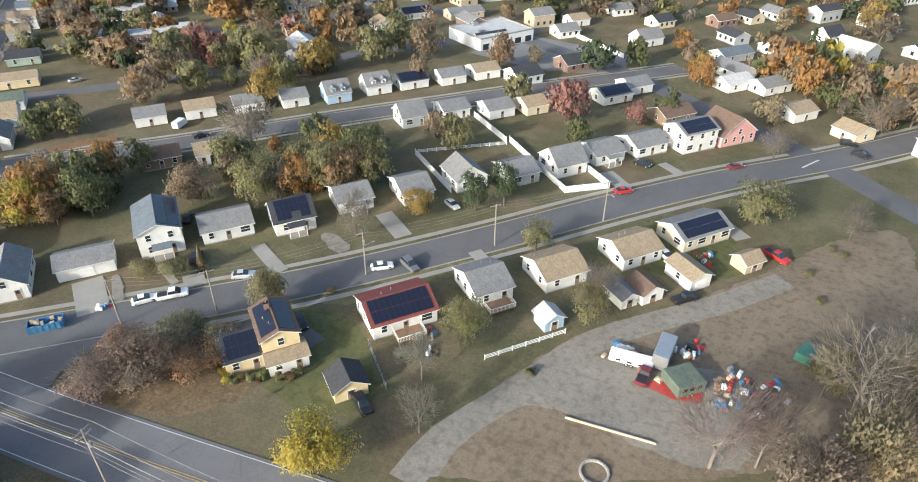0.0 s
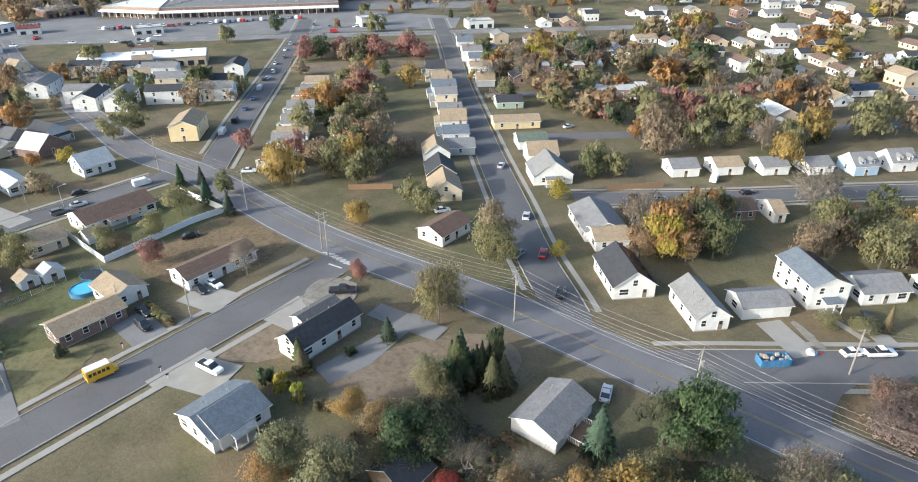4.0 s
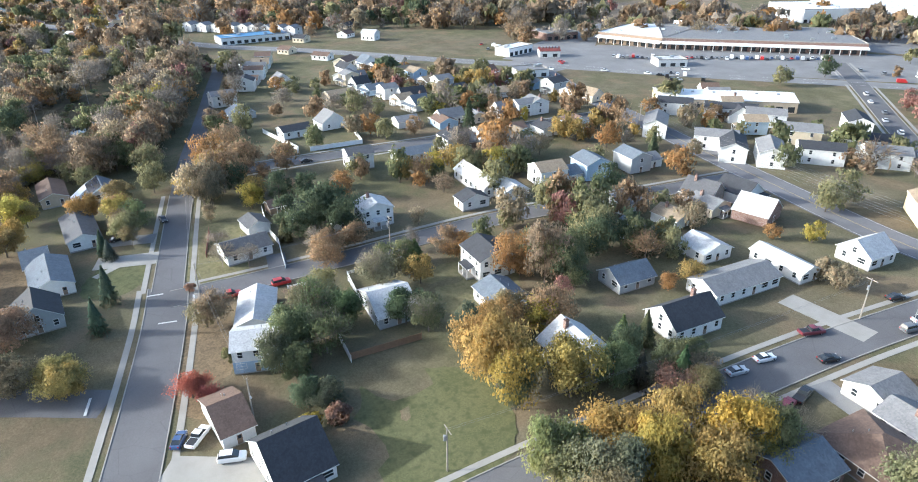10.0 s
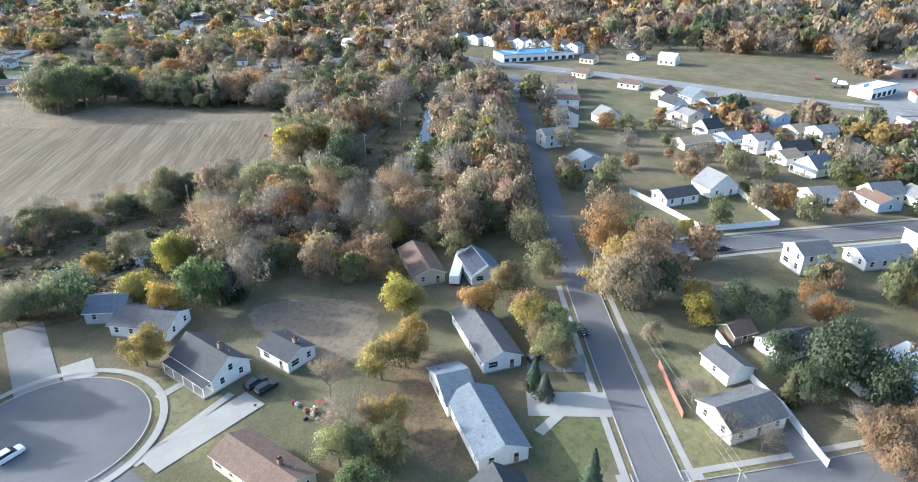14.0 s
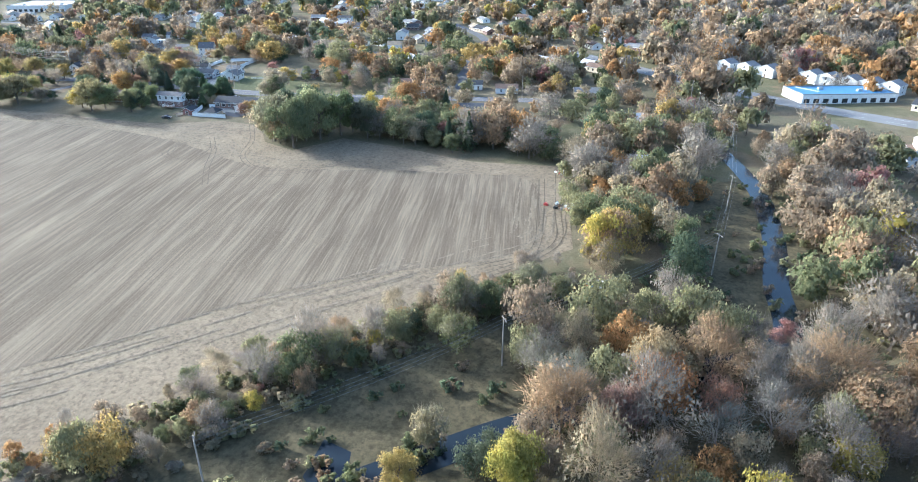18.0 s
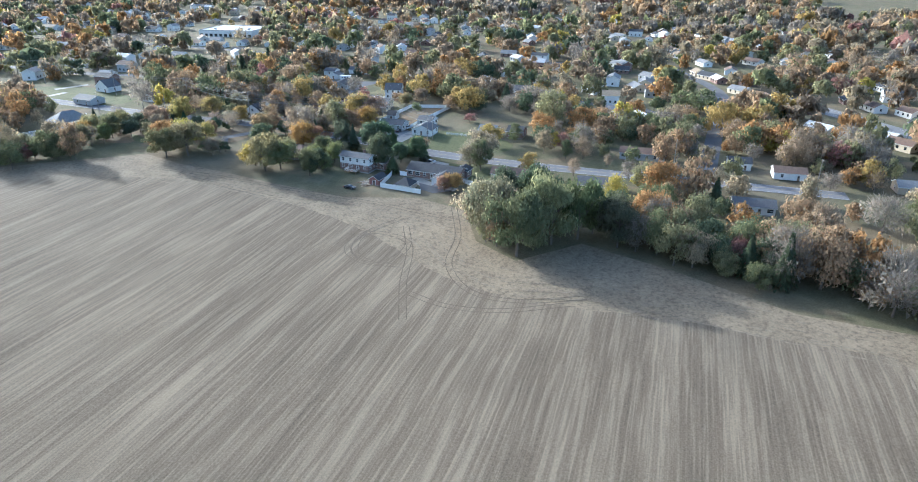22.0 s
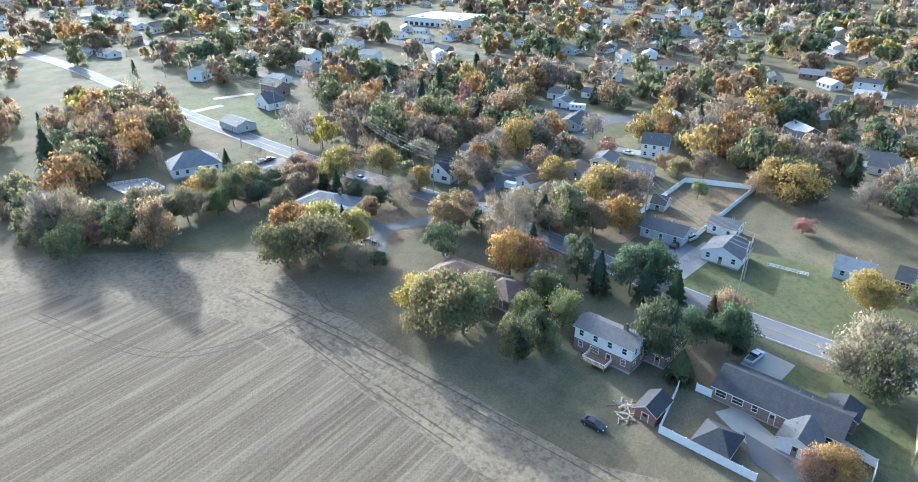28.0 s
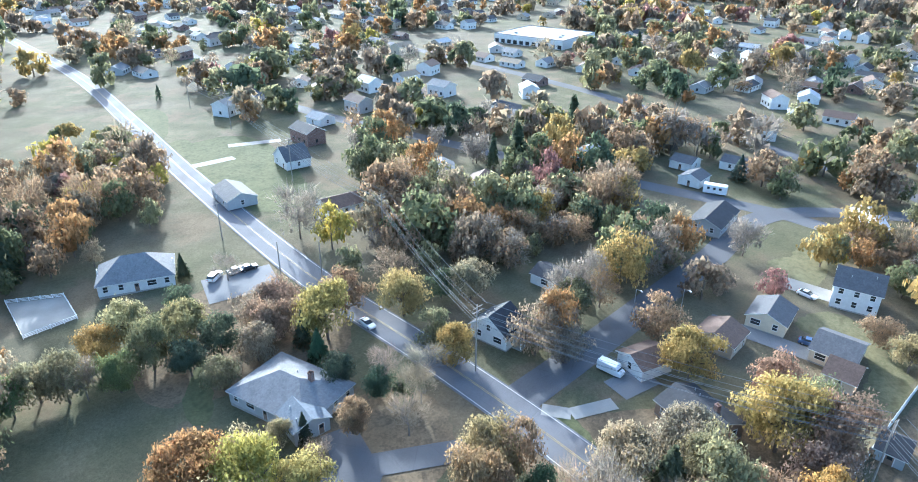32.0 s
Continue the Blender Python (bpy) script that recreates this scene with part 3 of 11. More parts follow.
def house(x, y, yaw, L, W, storeys, wall, roof, ridge="a", kind="house", solar=0, chimney=0, porch=0, dormer=0, detail=1, hip=0, pitch=0.0, gdoor=0, lower="", deck=0, up=0.0, label=""):
    """A gabled or hipped building. L runs along local x (the side that looks to -y), W back from it; ridge 'a' runs along x, 'p' along y."""
    seed = random.Random(int(abs(x) * 31 + abs(y) * 17))
    SITES.append((x, y))
    h = {1: 2.75, 1.5: 3.1, 2: 5.4, 3: 8.0, 0.8: 2.3}[storeys]
    base = 0.35 if kind == "house" else 0.08
    words = {"house": "house", "garage": "detached garage", "shed": "garden shed", "shop": "low commercial building", "flats": "apartment block"}[kind]
    size = {1: "one-storey", 1.5: "one-and-a-half-storey", 2: "two-storey", 3: "three-storey", 0.8: "small"}[storeys]
    text = label or "%s %s %s with %s shingle roof%s" % (size, wall + ("" if wall in ("brick", "stone") else "-sided"), words, roof, " and solar panels" if solar else "")
    name = {"house": "house", "garage": "garage", "shed": "shed", "shop": "shop_building", "flats": "apartment_building"}[kind]
    home = thing(name, at(x, y, yaw, up), text, {"shop": "building", "flats": "building"}.get(kind, kind))
    flip = ridge == "p"
    A, B = (W, L) if flip else (L, W)          # along the ridge, across it
    turn = pose(0, 0, 0, 0, 0, 90) if flip else Matrix()
    if pitch == 0.0:
        pitch = {1.5: 0.72, 0.8: 0.6}.get(storeys, 0.42)
    rise = B / 2 * pitch
    if roof == "flat":
        rise = 0.0
    zt = base + h
    g = Geo()
    g.box(-A / 2, -B / 2, base, A / 2, B / 2, zt)
    if rise and not hip:
        for s in (1, -1):
            tri = [(s * A / 2, -B / 2 * s, zt), (s * A / 2, B / 2 * s, zt), (s * A / 2, 0, zt + rise)]
            g.face(tri)
    if lower:
        body = part("wall", g.mesh("wall", "wall_" + wall), home, turn)
        lg = Geo()
        lg.box(-A / 2 - 0.04, -B / 2 - 0.04, base, A / 2 + 0.04, B / 2 + 0.04, base + 2.6)
        part("lower_wall", lg.mesh("lower_wall", "wall_" + lower), home, turn, "%s lower storey" % lower)
    else:
        body = part("wall", g.mesh("wall", "wall_" + wall), home, turn)
    fg = Geo()
    fg.box(-A / 2 + 0.05, -B / 2 + 0.05, -0.9, A / 2 - 0.05, B / 2 - 0.05, base)
    if detail:
        part("foundation", fg.mesh("foundation", "block"), home, turn)
    o = 0.4 if detail else 0.3
    rg = Geo()
    if roof == "flat" or rise == 0:
        rg.slab([(-A / 2 - 0.1, -B / 2 - 0.1, zt + 0.25), (A / 2 + 0.1, -B / 2 - 0.1, zt + 0.25), (A / 2 + 0.1, B / 2 + 0.1, zt + 0.25), (-A / 2 - 0.1, B / 2 + 0.1, zt + 0.25)], 0.3, 0, 1)
        part("roof", rg.mesh("roof", "roof_grey" if roof == "flat" else "roof_" + roof, "trim"), home, turn)
    elif hip:
        e = zt - o * pitch
        k = min(A / 2 - 0.3, B / 2)
        a, b = A / 2 + o, B / 2 + o
        top = [(-A / 2 + k, 0, zt + rise), (A / 2 - k, 0, zt + rise)]
        c = [(-a, -b, e), (a, -b, e), (a, b, e), (-a, b, e)]
        for quad in ([c[0], c[1], top[1], top[0]], [c[1], c[2], top[1]], [c[2], c[3], top[0], top[1]], [c[3], c[0], top[0]]):
            rg.face(quad)
        rg.face(c[::-1], 1)
        for k in range(4):
            p, q = c[k], c[(k + 1) % 4]
            rg.face([(p[0], p[1], p[2] - 0.15), (q[0], q[1], q[2] - 0.15), q, p], 1)
        part("roof", rg.mesh("roof", "roof_" + roof, "trim"), home, turn)
    else:
        e = zt - o * pitch
        for s in (1, -1):
            q = [(-A / 2 - o, -s * (B / 2 + o), e + 0.12), (A / 2 + o, -s * (B / 2 + o), e + 0.12), (A / 2 + o, 0, zt + rise + 0.12), (-A / 2 - o, 0, zt + rise + 0.12)]
            rg.slab(q if s > 0 else q[::-1], 0.16, 0, 1)
        part("roof", rg.mesh("roof", "roof_" + roof, "trim"), home, turn)
    # openings, side by side round the walls
    floors = [0.95] if storeys in (1, 0.8, 1.5) else ([0.95, 3.65] if storeys == 2 else [0.95, 3.65, 6.3])
    small = kind in ("shed", "garage")
    if kind != "shed":
        for side, (length, depth) in enumerate(((A, B), (B, A), (A, B), (B, A))):
            spin = side * 90
            n = max(1, int(length / (3.1 if detail else 5.4)))
            if small:
                n = 1
            if detail == 0 and side == 2:
                continue
            for fl, zf in enumerate(floors):
                for k in range(n):
                    px = (k + 0.5) / n * length - length / 2
                    door_here = fl == 0 and not small and side == (3 if flip else 0) and k == n // 2 and kind == "house"
                    m = turn @ pose(0, 0, base, 0, 0, spin) @ pose(px, -depth / 2, 0 if door_here else zf)
                    if door_here:
                        part("door", DOOR, home, m)
                        continue
                    if kind == "garage" and side == (3 if flip else 0):
                        continue
                    frame, pane, both = WINDOW["wide" if (seed.random() < 0.25 and fl == 0 and detail) else "tall"]
                    if detail < 2:
                        part("window", both, home, m)
                    else:
                        part("pane", pane, part("window", frame, home, m))
            if storeys == 1.5 and side in (1, 3) and detail:
                part("window", WINDOW["tall"][2], home, turn @ pose(0, 0, base + 3.0, 0, 0, spin) @ pose(0, -depth / 2, 0))
    else:
        part("door", DOOR, home, turn @ pose(0, 0, base, 0, 0, 270 if flip else 0) @ pose(0, -(A if flip else B) / 2, 0) @ Matrix.Diagonal((1.3, 1, 0.9, 1)))
    if gdoor or kind == "garage":
        m = turn @ pose(0, 0, base, 0, 0, 270 if flip else 0) @ pose(0 if kind == "garage" else L / 2 - 2.0, -W / 2, 0)
        part("garage_door", GARAGE_DOOR, home, m)
    if solar and rise:
        ang = math.degrees(math.atan(pitch))
        slope = B / 2 / math.cos(radians(ang))
        cols, rows = int((A - 0.8) / 1.0), max(1, int((slope - 0.4) / 1.6))
        tall = (slope - 0.45) / rows
        for s in ((1, -1) if solar == 2 else (1,) if solar > 0 else (-1,)):
            m0 = turn @ (Matrix() if s > 0 else pose(0, 0, 0, 0, 0, 180)) @ pose(-cols / 2, -B / 2, zt + 0.14) @ pose(0, 0, 0, ang)
            for i in range(cols):
                for j in range(rows):
                    if rows < 3 or j or abs(i - cols * 0.55) > 1:
                        part("solar_panel", SOLAR, home, m0 @ pose(i, 0.2 + j * tall, 0.03) @ Matrix.Diagonal((1, tall / 1.67, 1, 1)))
    if chimney:
        part("chimney", CHIMNEY, home, turn @ pose(A * 0.22 * chimney, B * 0.1, zt + rise))
    if detail == 2 and kind == "house":
        for k in range(2):
            px, py = seed.uniform(-A * 0.4, A * 0.4), seed.uniform(0.1, 0.3) * B
            part("vent_pipe", VENT, home, turn @ pose(px, py, zt + rise - py * pitch + (0.15 if not hip else -0.1)))
    if dormer:
        for k in range(dormer):
            px = ((k + 0.5) / dormer - 0.5) * A * 0.8
            dormer_parts(home, *(turn @ Vector((px, -B / 2 + 0.5, 0))).xy, zt + 0.25, 1, wall, roof)
    if porch:
        pd = 2.2
        pl = L * (1.0 if porch == 2 else 0.45)
        pg = Geo()
        pg.slab([(-pl / 2, -W / 2 - pd, base + 2.35), (pl / 2, -W / 2 - pd, base + 2.35), (pl / 2, -W / 2 + 0.05, base + 2.75), (-pl / 2, -W / 2 + 0.05, base + 2.75)], 0.14, 0, 1)
        roofp = part("porch_roof", pg.mesh("porch_roof", "roof_" + (roof if roof != "flat" else "grey"), "trim"), home)
        dg = Geo()
        dg.box(-pl / 2, -W / 2 - pd, -0.2, pl / 2, -W / 2, base - 0.02)
        part("porch_floor", dg.mesh("porch_floor", "concrete"), home)
        post = Geo()
        post.box(-0.07, -0.07, base - 0.05, 0.07, 0.07, base + 2.3)
        pm = post.mesh("porch_post", "trim")
        for k in range(3 if porch == 1 else 5):
            n = 2 if porch == 1 else 4
            part("porch_post", pm, home, pose(-pl / 2 + 0.1 + (pl - 0.2) * k / n, -W / 2 - pd + 0.12, 0))
    if deck:
        dg = Geo()
        dg.box(-2.6, -W / 2 - 3.2, 0.75, 2.6, -W / 2, 0.9)
        for px, py in ((-2.5, -W / 2 - 3.1), (2.38, -W / 2 - 3.1), (-2.5, -W / 2 - 0.4), (2.38, -W / 2 - 0.4)):
            dg.box(px, py, -0.3, px + 0.12, py + 0.12, 0.76)
        part("deck", dg.mesh("deck", "wood_fence"), home, label="raised brown timber deck")
        rails = Geo()
        for k in range(20):
            px = -2.55 + k * 0.268
            rails.box(px, -W / 2 - 3.16, 0.9, px + 0.05, -W / 2 - 3.11, 1.75)
        for k in range(11):
            py = -W / 2 - 3.1 + k * 0.29
            for px in (-2.56, 2.5):
                rails.box(px, py, 0.9, px + 0.05, py + 0.05, 1.75)
        rails.box(-2.6, -W / 2 - 3.18, 1.75, 2.6, -W / 2 - 3.08, 1.85)
        for px in (-2.6, 2.5):
            rails.box(px, -W / 2 - 3.08, 1.75, px + 0.1, -W / 2, 1.85)
        part("railing", rails.mesh("railing", "trim"), home, label="white deck railing")
    return home


def row(p, q, n, side, storeys=(1, 1.5, 2), walls=("white", "white", "white", "cream", "grey", "blue"), roofs=("grey", "dark", "tan", "brown", "grey", "blue"), L=9.0, W=9.0, ridge="p", seed=1, back=0.0, skip=()):
    """Small houses in a row from p to q, fronts to the right of the way (side -1) or to its left (side 1)."""
    r = random.Random(seed)
    d = np.array((q[0] - p[0], q[1] - p[1]), float)
    yaw = math.degrees(math.atan2(d[1], d[0])) + (0 if side < 0 else 180)
    for k in range(n):
        if k in skip:
            continue
        c = np.array(p) + d * (k + 0.5) / n
        house(c[0] + r.uniform(-.6, .6), c[1] + r.uniform(-.6, .6), yaw + r.uniform(-1.5, 1.5), L * r.uniform(.88, 1.1), W * r.uniform(.9, 1.2), r.choice(storeys), r.choice(walls), r.choice(roofs),
              ridge=r.choice((ridge, ridge, "a")), porch=r.choice((0, 1, 2)), chimney=r.choice((0, 1)), detail=0)


def row_block(x, y, yaw, n, w=5.6, depth=9.0):
    """A terrace of brick homes, two storeys, flat grey roofs, taller ends."""
    home = thing("terrace", at(x, y, yaw), "terrace of brick two-storey row homes with flat roofs", "house")
    for k in range(n):
        hh = 6.9 if k in (0, n - 1) else 5.9
        x0 = (k - n / 2) * w
        g = Geo()
        g.box(x0, -depth / 2, -0.5, x0 + w - 0.02, depth / 2, hh)
        unit = part("row_home", g.mesh("row_home", "wall_brick"), home)
        rg = Geo()
        rg.box(x0 - 0.02, -depth / 2 - 0.1, hh, x0 + w, depth / 2 + 0.1, hh + 0.2)
        part("roof", rg.mesh("roof", "roof_light"), unit)
        for px in (1.5, 4.0):
            for z in (0.9, 3.5):
                if px == 4.0 and z < 1:
                    part("door", DOOR, unit, pose(x0 + px, -depth / 2, 0.1))
                else:
                    part("window", WINDOW["tall"][2], unit, pose(x0 + px, -depth / 2, z))
        pg = Geo()
        pg.slab([(x0 + 0.4, -depth / 2 - 1.6, 2.4), (x0 + w - 0.6, -depth / 2 - 1.6, 2.4), (x0 + w - 0.6, -depth / 2, 2.7), (x0 + 0.4, -depth / 2, 2.7)], 0.12)
        part("awning", pg.mesh("awning", "white_metal"), unit)
    return home


def big_box(x, y, yaw, L, W, h, wall, roof_mat, label, canopy=0, gable=0.0, doors=0):
    """A warehouse or a shopping block."""
    ob = thing("commercial_building", at(x, y, yaw), label, "building")
    g = Geo()
    g.box(-L / 2, -W / 2, -1, L / 2, W / 2, h)
    part("wall", g.mesh("wall", wall), ob)
    rg = Geo()
    if gable:
        for s in (1, -1):
            q = [(-L / 2 - .3, -s * (W / 2 + .3), h), (L / 2 + .3, -s * (W / 2 + .3), h), (L / 2 + .3, 0, h + gable), (-L / 2 - .3, 0, h + gable)]
            rg.slab(q if s > 0 else q[::-1], 0.2)
        rg.face([(-L / 2, W / 2, h), (-L / 2, -W / 2, h), (-L / 2, 0, h + gable)])
        rg.face([(L / 2, -W / 2, h), (L / 2, W / 2, h), (L / 2, 0, h + gable)])
        part("roof", rg.mesh("roof", roof_mat), ob)
        vg = Geo()
        vg.box(-.6, -.6, -.3, .6, .6, .5)
        vm = vg.mesh("roof_vent", "metal")
        for k in range(6):
            part("roof_vent", vm, ob, pose((k - 2.5) * L / 6.5, -W * 0.12, h + gable * 0.8))
    else:
        rg.box(-L / 2 + .3, -W / 2 + .3, h - 0.1, L / 2 - .3, W / 2 - .3, h + 0.05)
        part("roof", rg.mesh("roof", roof_mat), ob)
        pg = Geo()
        for a, b, c, d in ((-L / 2, -W / 2, L / 2, -W / 2 + .3), (-L / 2, W / 2 - .3, L / 2, W / 2), (-L / 2, -W / 2 + .3, -L / 2 + .3, W / 2 - .3), (L / 2 - .3, -W / 2 + .3, L / 2, W / 2 - .3)):
            pg.box(a, b, h + .002, c, d, h + 0.5)
        part("parapet", pg.mesh("parapet", "concrete"), ob)
        ug = Geo()
        ug.box(-1.2, -0.9, 0, 1.2, 0.9, 1.2)
        um = ug.mesh("roof_unit", "metal")
        r = random.Random(int(abs(x)))
        for k in range(max(2, int(L / 14))):
            part("roof_unit", um, ob, pose(r.uniform(-.45, .45) * L, r.uniform(-.35, .35) * W, h + 0.05))
    if canopy:
        cg = Geo()
        cg.slab([(-L / 2, -W / 2 - 4, h * 0.62), (L / 2, -W / 2 - 4, h * 0.62), (L / 2, -W / 2, h * 0.75), (-L / 2, -W / 2, h * 0.75)], 0.6)
        part("canopy", cg.mesh("canopy", "white_metal"), ob, label="long white canopy along the shop fronts")
        post = Geo()
        post.box(-.15, -.15, -1, .15, .15, h * 0.6)
        pm = post.mesh("canopy_post", "white_metal")
        for k in range(int(L / 6)):
            part("canopy_post", pm, ob, pose(-L / 2 + 3 + k * 6, -W / 2 - 3.7, 0))
    n = doors or int(L / 5)
    wg = Geo()
    wg.box(-1.5, -0.06, 0, 1.5, 0.02, min(2.6, h * 0.5))
    wmesh = wg.mesh("shop_window", "glass")
    for k in range(n):
        part("shop_window", wmesh, ob, pose((k + 0.5) / n * L - L / 2, -W / 2, 0.3))
    return ob


# ---- trees ----
def crown_data(seed, n, leaf, blobs, flat=1.0, low=0.22):
    """Leaf cards on many clumps within a rounded crown: unit radius, unit height."""
    r = np.random.RandomState(seed)
    cent, rad = [], []
    for k in range(blobs):
        a, z = r.uniform(0, 6.283), r.uniform(low + 0.1, 0.9)
        prof = math.sin(math.pi * min(1, max(0.08, (z - low + 0.1) / (1.12 - low)))) ** 0.7
        d = prof * r.uniform(0.25, 0.78) * flat
        cent.append((d * math.cos(a), d * math.sin(a), z))
        rad.append(r.uniform(0.22, 0.36) * (0.6 + 0.5 * prof))
    cent, rad = np.array(cent), np.array(rad)
    pick = r.randint(0, blobs, n)
    d = r.normal(size=(n, 3))
    d /= np.linalg.norm(d, axis=1)[:, None]
    d[:, 2] = np.abs(d[:, 2]) * 0.75 + d[:, 2] * 0.25
    pos = cent[pick] + d * rad[pick][:, None] * r.uniform(0.45, 1.3, (n, 1)) * np.array((1, 1, 0.66))
    nor = d + r.normal(size=(n, 3)) * 0.55
    nor /= np.linalg.norm(nor, axis=1)[:, None]
    u = np.cross(nor, r.normal(size=(n, 3)))
    u /= np.linalg.norm(u, axis=1)[:, None]
    w = np.cross(nor, u)
    s = leaf * r.uniform(0.6, 1.35, (n, 1))
    inner = n // 8 if n < 500 else 0
    pos[:inner] = cent[pick[:inner]] + d[:inner] * rad[pick[:inner]][:, None] * 0.45
    s[:inner] *= 2.0
    return np.stack([pos - u * s, pos - w * s * 0.7, pos + u * s, pos + w * s * 0.7], axis=1)


def outward(q, x=0.0, y=0.0, z=0.0, k=1.0, h=1.0):
    """Directions away from the heart of a crown that stands at x, y, z."""
    c = q.mean(axis=1) - np.array((x, y, z + 0.4 * h))
    return c / np.array((k, k, 0.55 * h))


def quads_mesh(name, quad, mats, index=None, away=None):
    """Pointed leaves, one triangle each; their shading follows the rounding of the crown."""
    n = len(quad)
    me = bpy.data.meshes.new(name)
    away = outward(quad) if away is None else away
    away = away / (np.linalg.norm(away, axis=1)[:, None] + 1e-6)
    tip = quad[:, 3] * 1.4 - quad[:, 1] * 0.4
    leaf = np.stack([quad[:, 0], quad[:, 2], tip], axis=1)
    flat = np.cross(leaf[:, 1] - leaf[:, 0], leaf[:, 2] - leaf[:, 0])
    flat /= np.linalg.norm(flat, axis=1)[:, None] + 1e-9
    turned = (flat * away).sum(1) < 0
    leaf[turned] = leaf[turned][:, [0, 2, 1]]
    flat[turned] *= -1
    soft = away * 0.7 + flat * 0.5
    soft /= np.linalg.norm(soft, axis=1)[:, None] + 1e-9
    me.vertices.add(n * 3)
    me.vertices.foreach_set("co", leaf.reshape(-1).astype(np.float32))
    me.loops.add(n * 3)
    me.loops.foreach_set("vertex_index", np.arange(n * 3, dtype=np.int32))
    me.polygons.add(n)
    me.polygons.foreach_set("loop_start", np.arange(0, n * 3, 3, dtype=np.int32))
    for k in mats:
        me.materials.append(k)
    if index is not None:
        me.polygons.foreach_set("material_index", index.astype(np.int32))
    me.update(calc_edges=True)
    own = me.attributes.new("custom_normal", "FLOAT_VECTOR", "POINT")
    own.data.foreach_set("vector", np.repeat(soft, 3, axis=0).reshape(-1).astype(np.float32))
    return me


def trunk_mesh(seed, limbs=6, top=0.6):
    r = random.Random(seed)
    g = Geo()
    g.tube((0, 0, -0.03), (0.01, 0.0, 0.3), 0.045, 0.032, 7, cap=False)
    g.tube((0.01, 0, 0.3), (0.0, 0.02, top + 0.15), 0.032, 0.008, 6, cap=False)
    for k in range(limbs):
        a, z = k * 6.283 / limbs + r.uniform(-.4, .4), r.uniform(0.22, 0.5)
        e = (math.cos(a) * 0.55, math.sin(a) * 0.55, z + r.uniform(0.18, 0.35))
        mid = (e[0] * 0.5, e[1] * 0.5, z + (e[2] - z) * 0.35)
        g.tube((0, 0, z), mid, 0.018, 0.012, 5, cap=False)
        g.tube(mid, e, 0.012, 0.004, 4, cap=False)
    return g.mesh("trunk", "bark")


def bare_mesh(seed, depth=5):
    """A leafless tree: forking limbs down to fine twigs."""
    r = random.Random(seed)
    g = Geo()

    def grow(p, d, length, rad, level):
        q = p + d * length
        g.tube(p, q, rad, rad * 0.62, 5 if level < 2 else 3, cap=False)
        if level >= depth:
            return
        for k in range(3 if level in (0, 1, 3) else 2):
            side = Vector((r.gauss(0, 1), r.gauss(0, 1), r.gauss(0.25, 0.6))).normalized()
            nd = (d * 0.72 + side * r.uniform(0.45, 0.8)).normalized()
            if nd.z < 0.05:
                nd.z = 0.1
            grow(q, nd, length * r.uniform(0.62, 0.86), max(rad * 0.6, 0.0018), level + 1)

    grow(Vector((0, 0, -0.03)), Vector((0.02, 0, 1)), 0.26, 0.017, 0)
    z = max(v[2] for v in g.v)
    s = max(math.hypot(v[0], v[1]) for v in g.v)
    g.v = [(v[0] / s, v[1] / s, v[2] / z) for v in g.v]
    return g.mesh("trunk", "twigs")


def conifer_quads(seed, n, leaf, lean=1.0):
    r = np.random.RandomState(seed)
    z = r.uniform(0.06, 1.0, n) ** 0.85
    tier = np.round(z * 13) / 13
    rad = (1.0 - tier) ** 0.85 * r.uniform(0.25, 1.0, n) ** 0.5
    a = r.uniform(0, 6.283, n)
    lump = 0.82 + 0.2 * np.sin(a * 5 + tier * 40)
    rad = rad * lump
    pos = np.stack([rad * np.cos(a), rad * np.sin(a), tier - 0.05 * rad + r.normal(0, 0.012, n)], 1)
    out = np.stack([np.cos(a), np.sin(a), np.full(n, -0.35)], 1) + r.normal(0, 0.25, (n, 3))
    out /= np.linalg.norm(out, axis=1)[:, None]
    side = np.cross(out, np.array((0, 0, 1.0))) + r.normal(0, 0.2, (n, 3))
    s = leaf * r.uniform(0.7, 1.4, (n, 1))
    return np.stack([pos - out * s, pos - side * s * 0.45, pos + out * s, pos + side * s * 0.45], axis=1)


def twig_quads(seed, n, size=0.16, low=0.36):
    """Fine twigs: long thin slivers that fan outwards and upwards."""
    q = crown_data(seed, n, 0.01, 22, 1.0, low)
    r = np.random.RandomState(seed + 1)
    pos = q.mean(axis=1)
    out = pos - np.array((0, 0, 0.35)) + r.normal(0, 0.28, pos.shape)
    out /= np.linalg.norm(out, axis=1)[:, None]
    side = np.cross(out, r.normal(size=pos.shape))
    side /= np.linalg.norm(side, axis=1)[:, None]
    s = size * r.uniform(0.5, 1.2, (n, 1))
    w = 0.0042 if n > 1500 else (0.007 if n > 1000 else 0.014)
    return np.stack([pos - out * s, pos + side * w, pos + out * s, pos - side * w], axis=1)


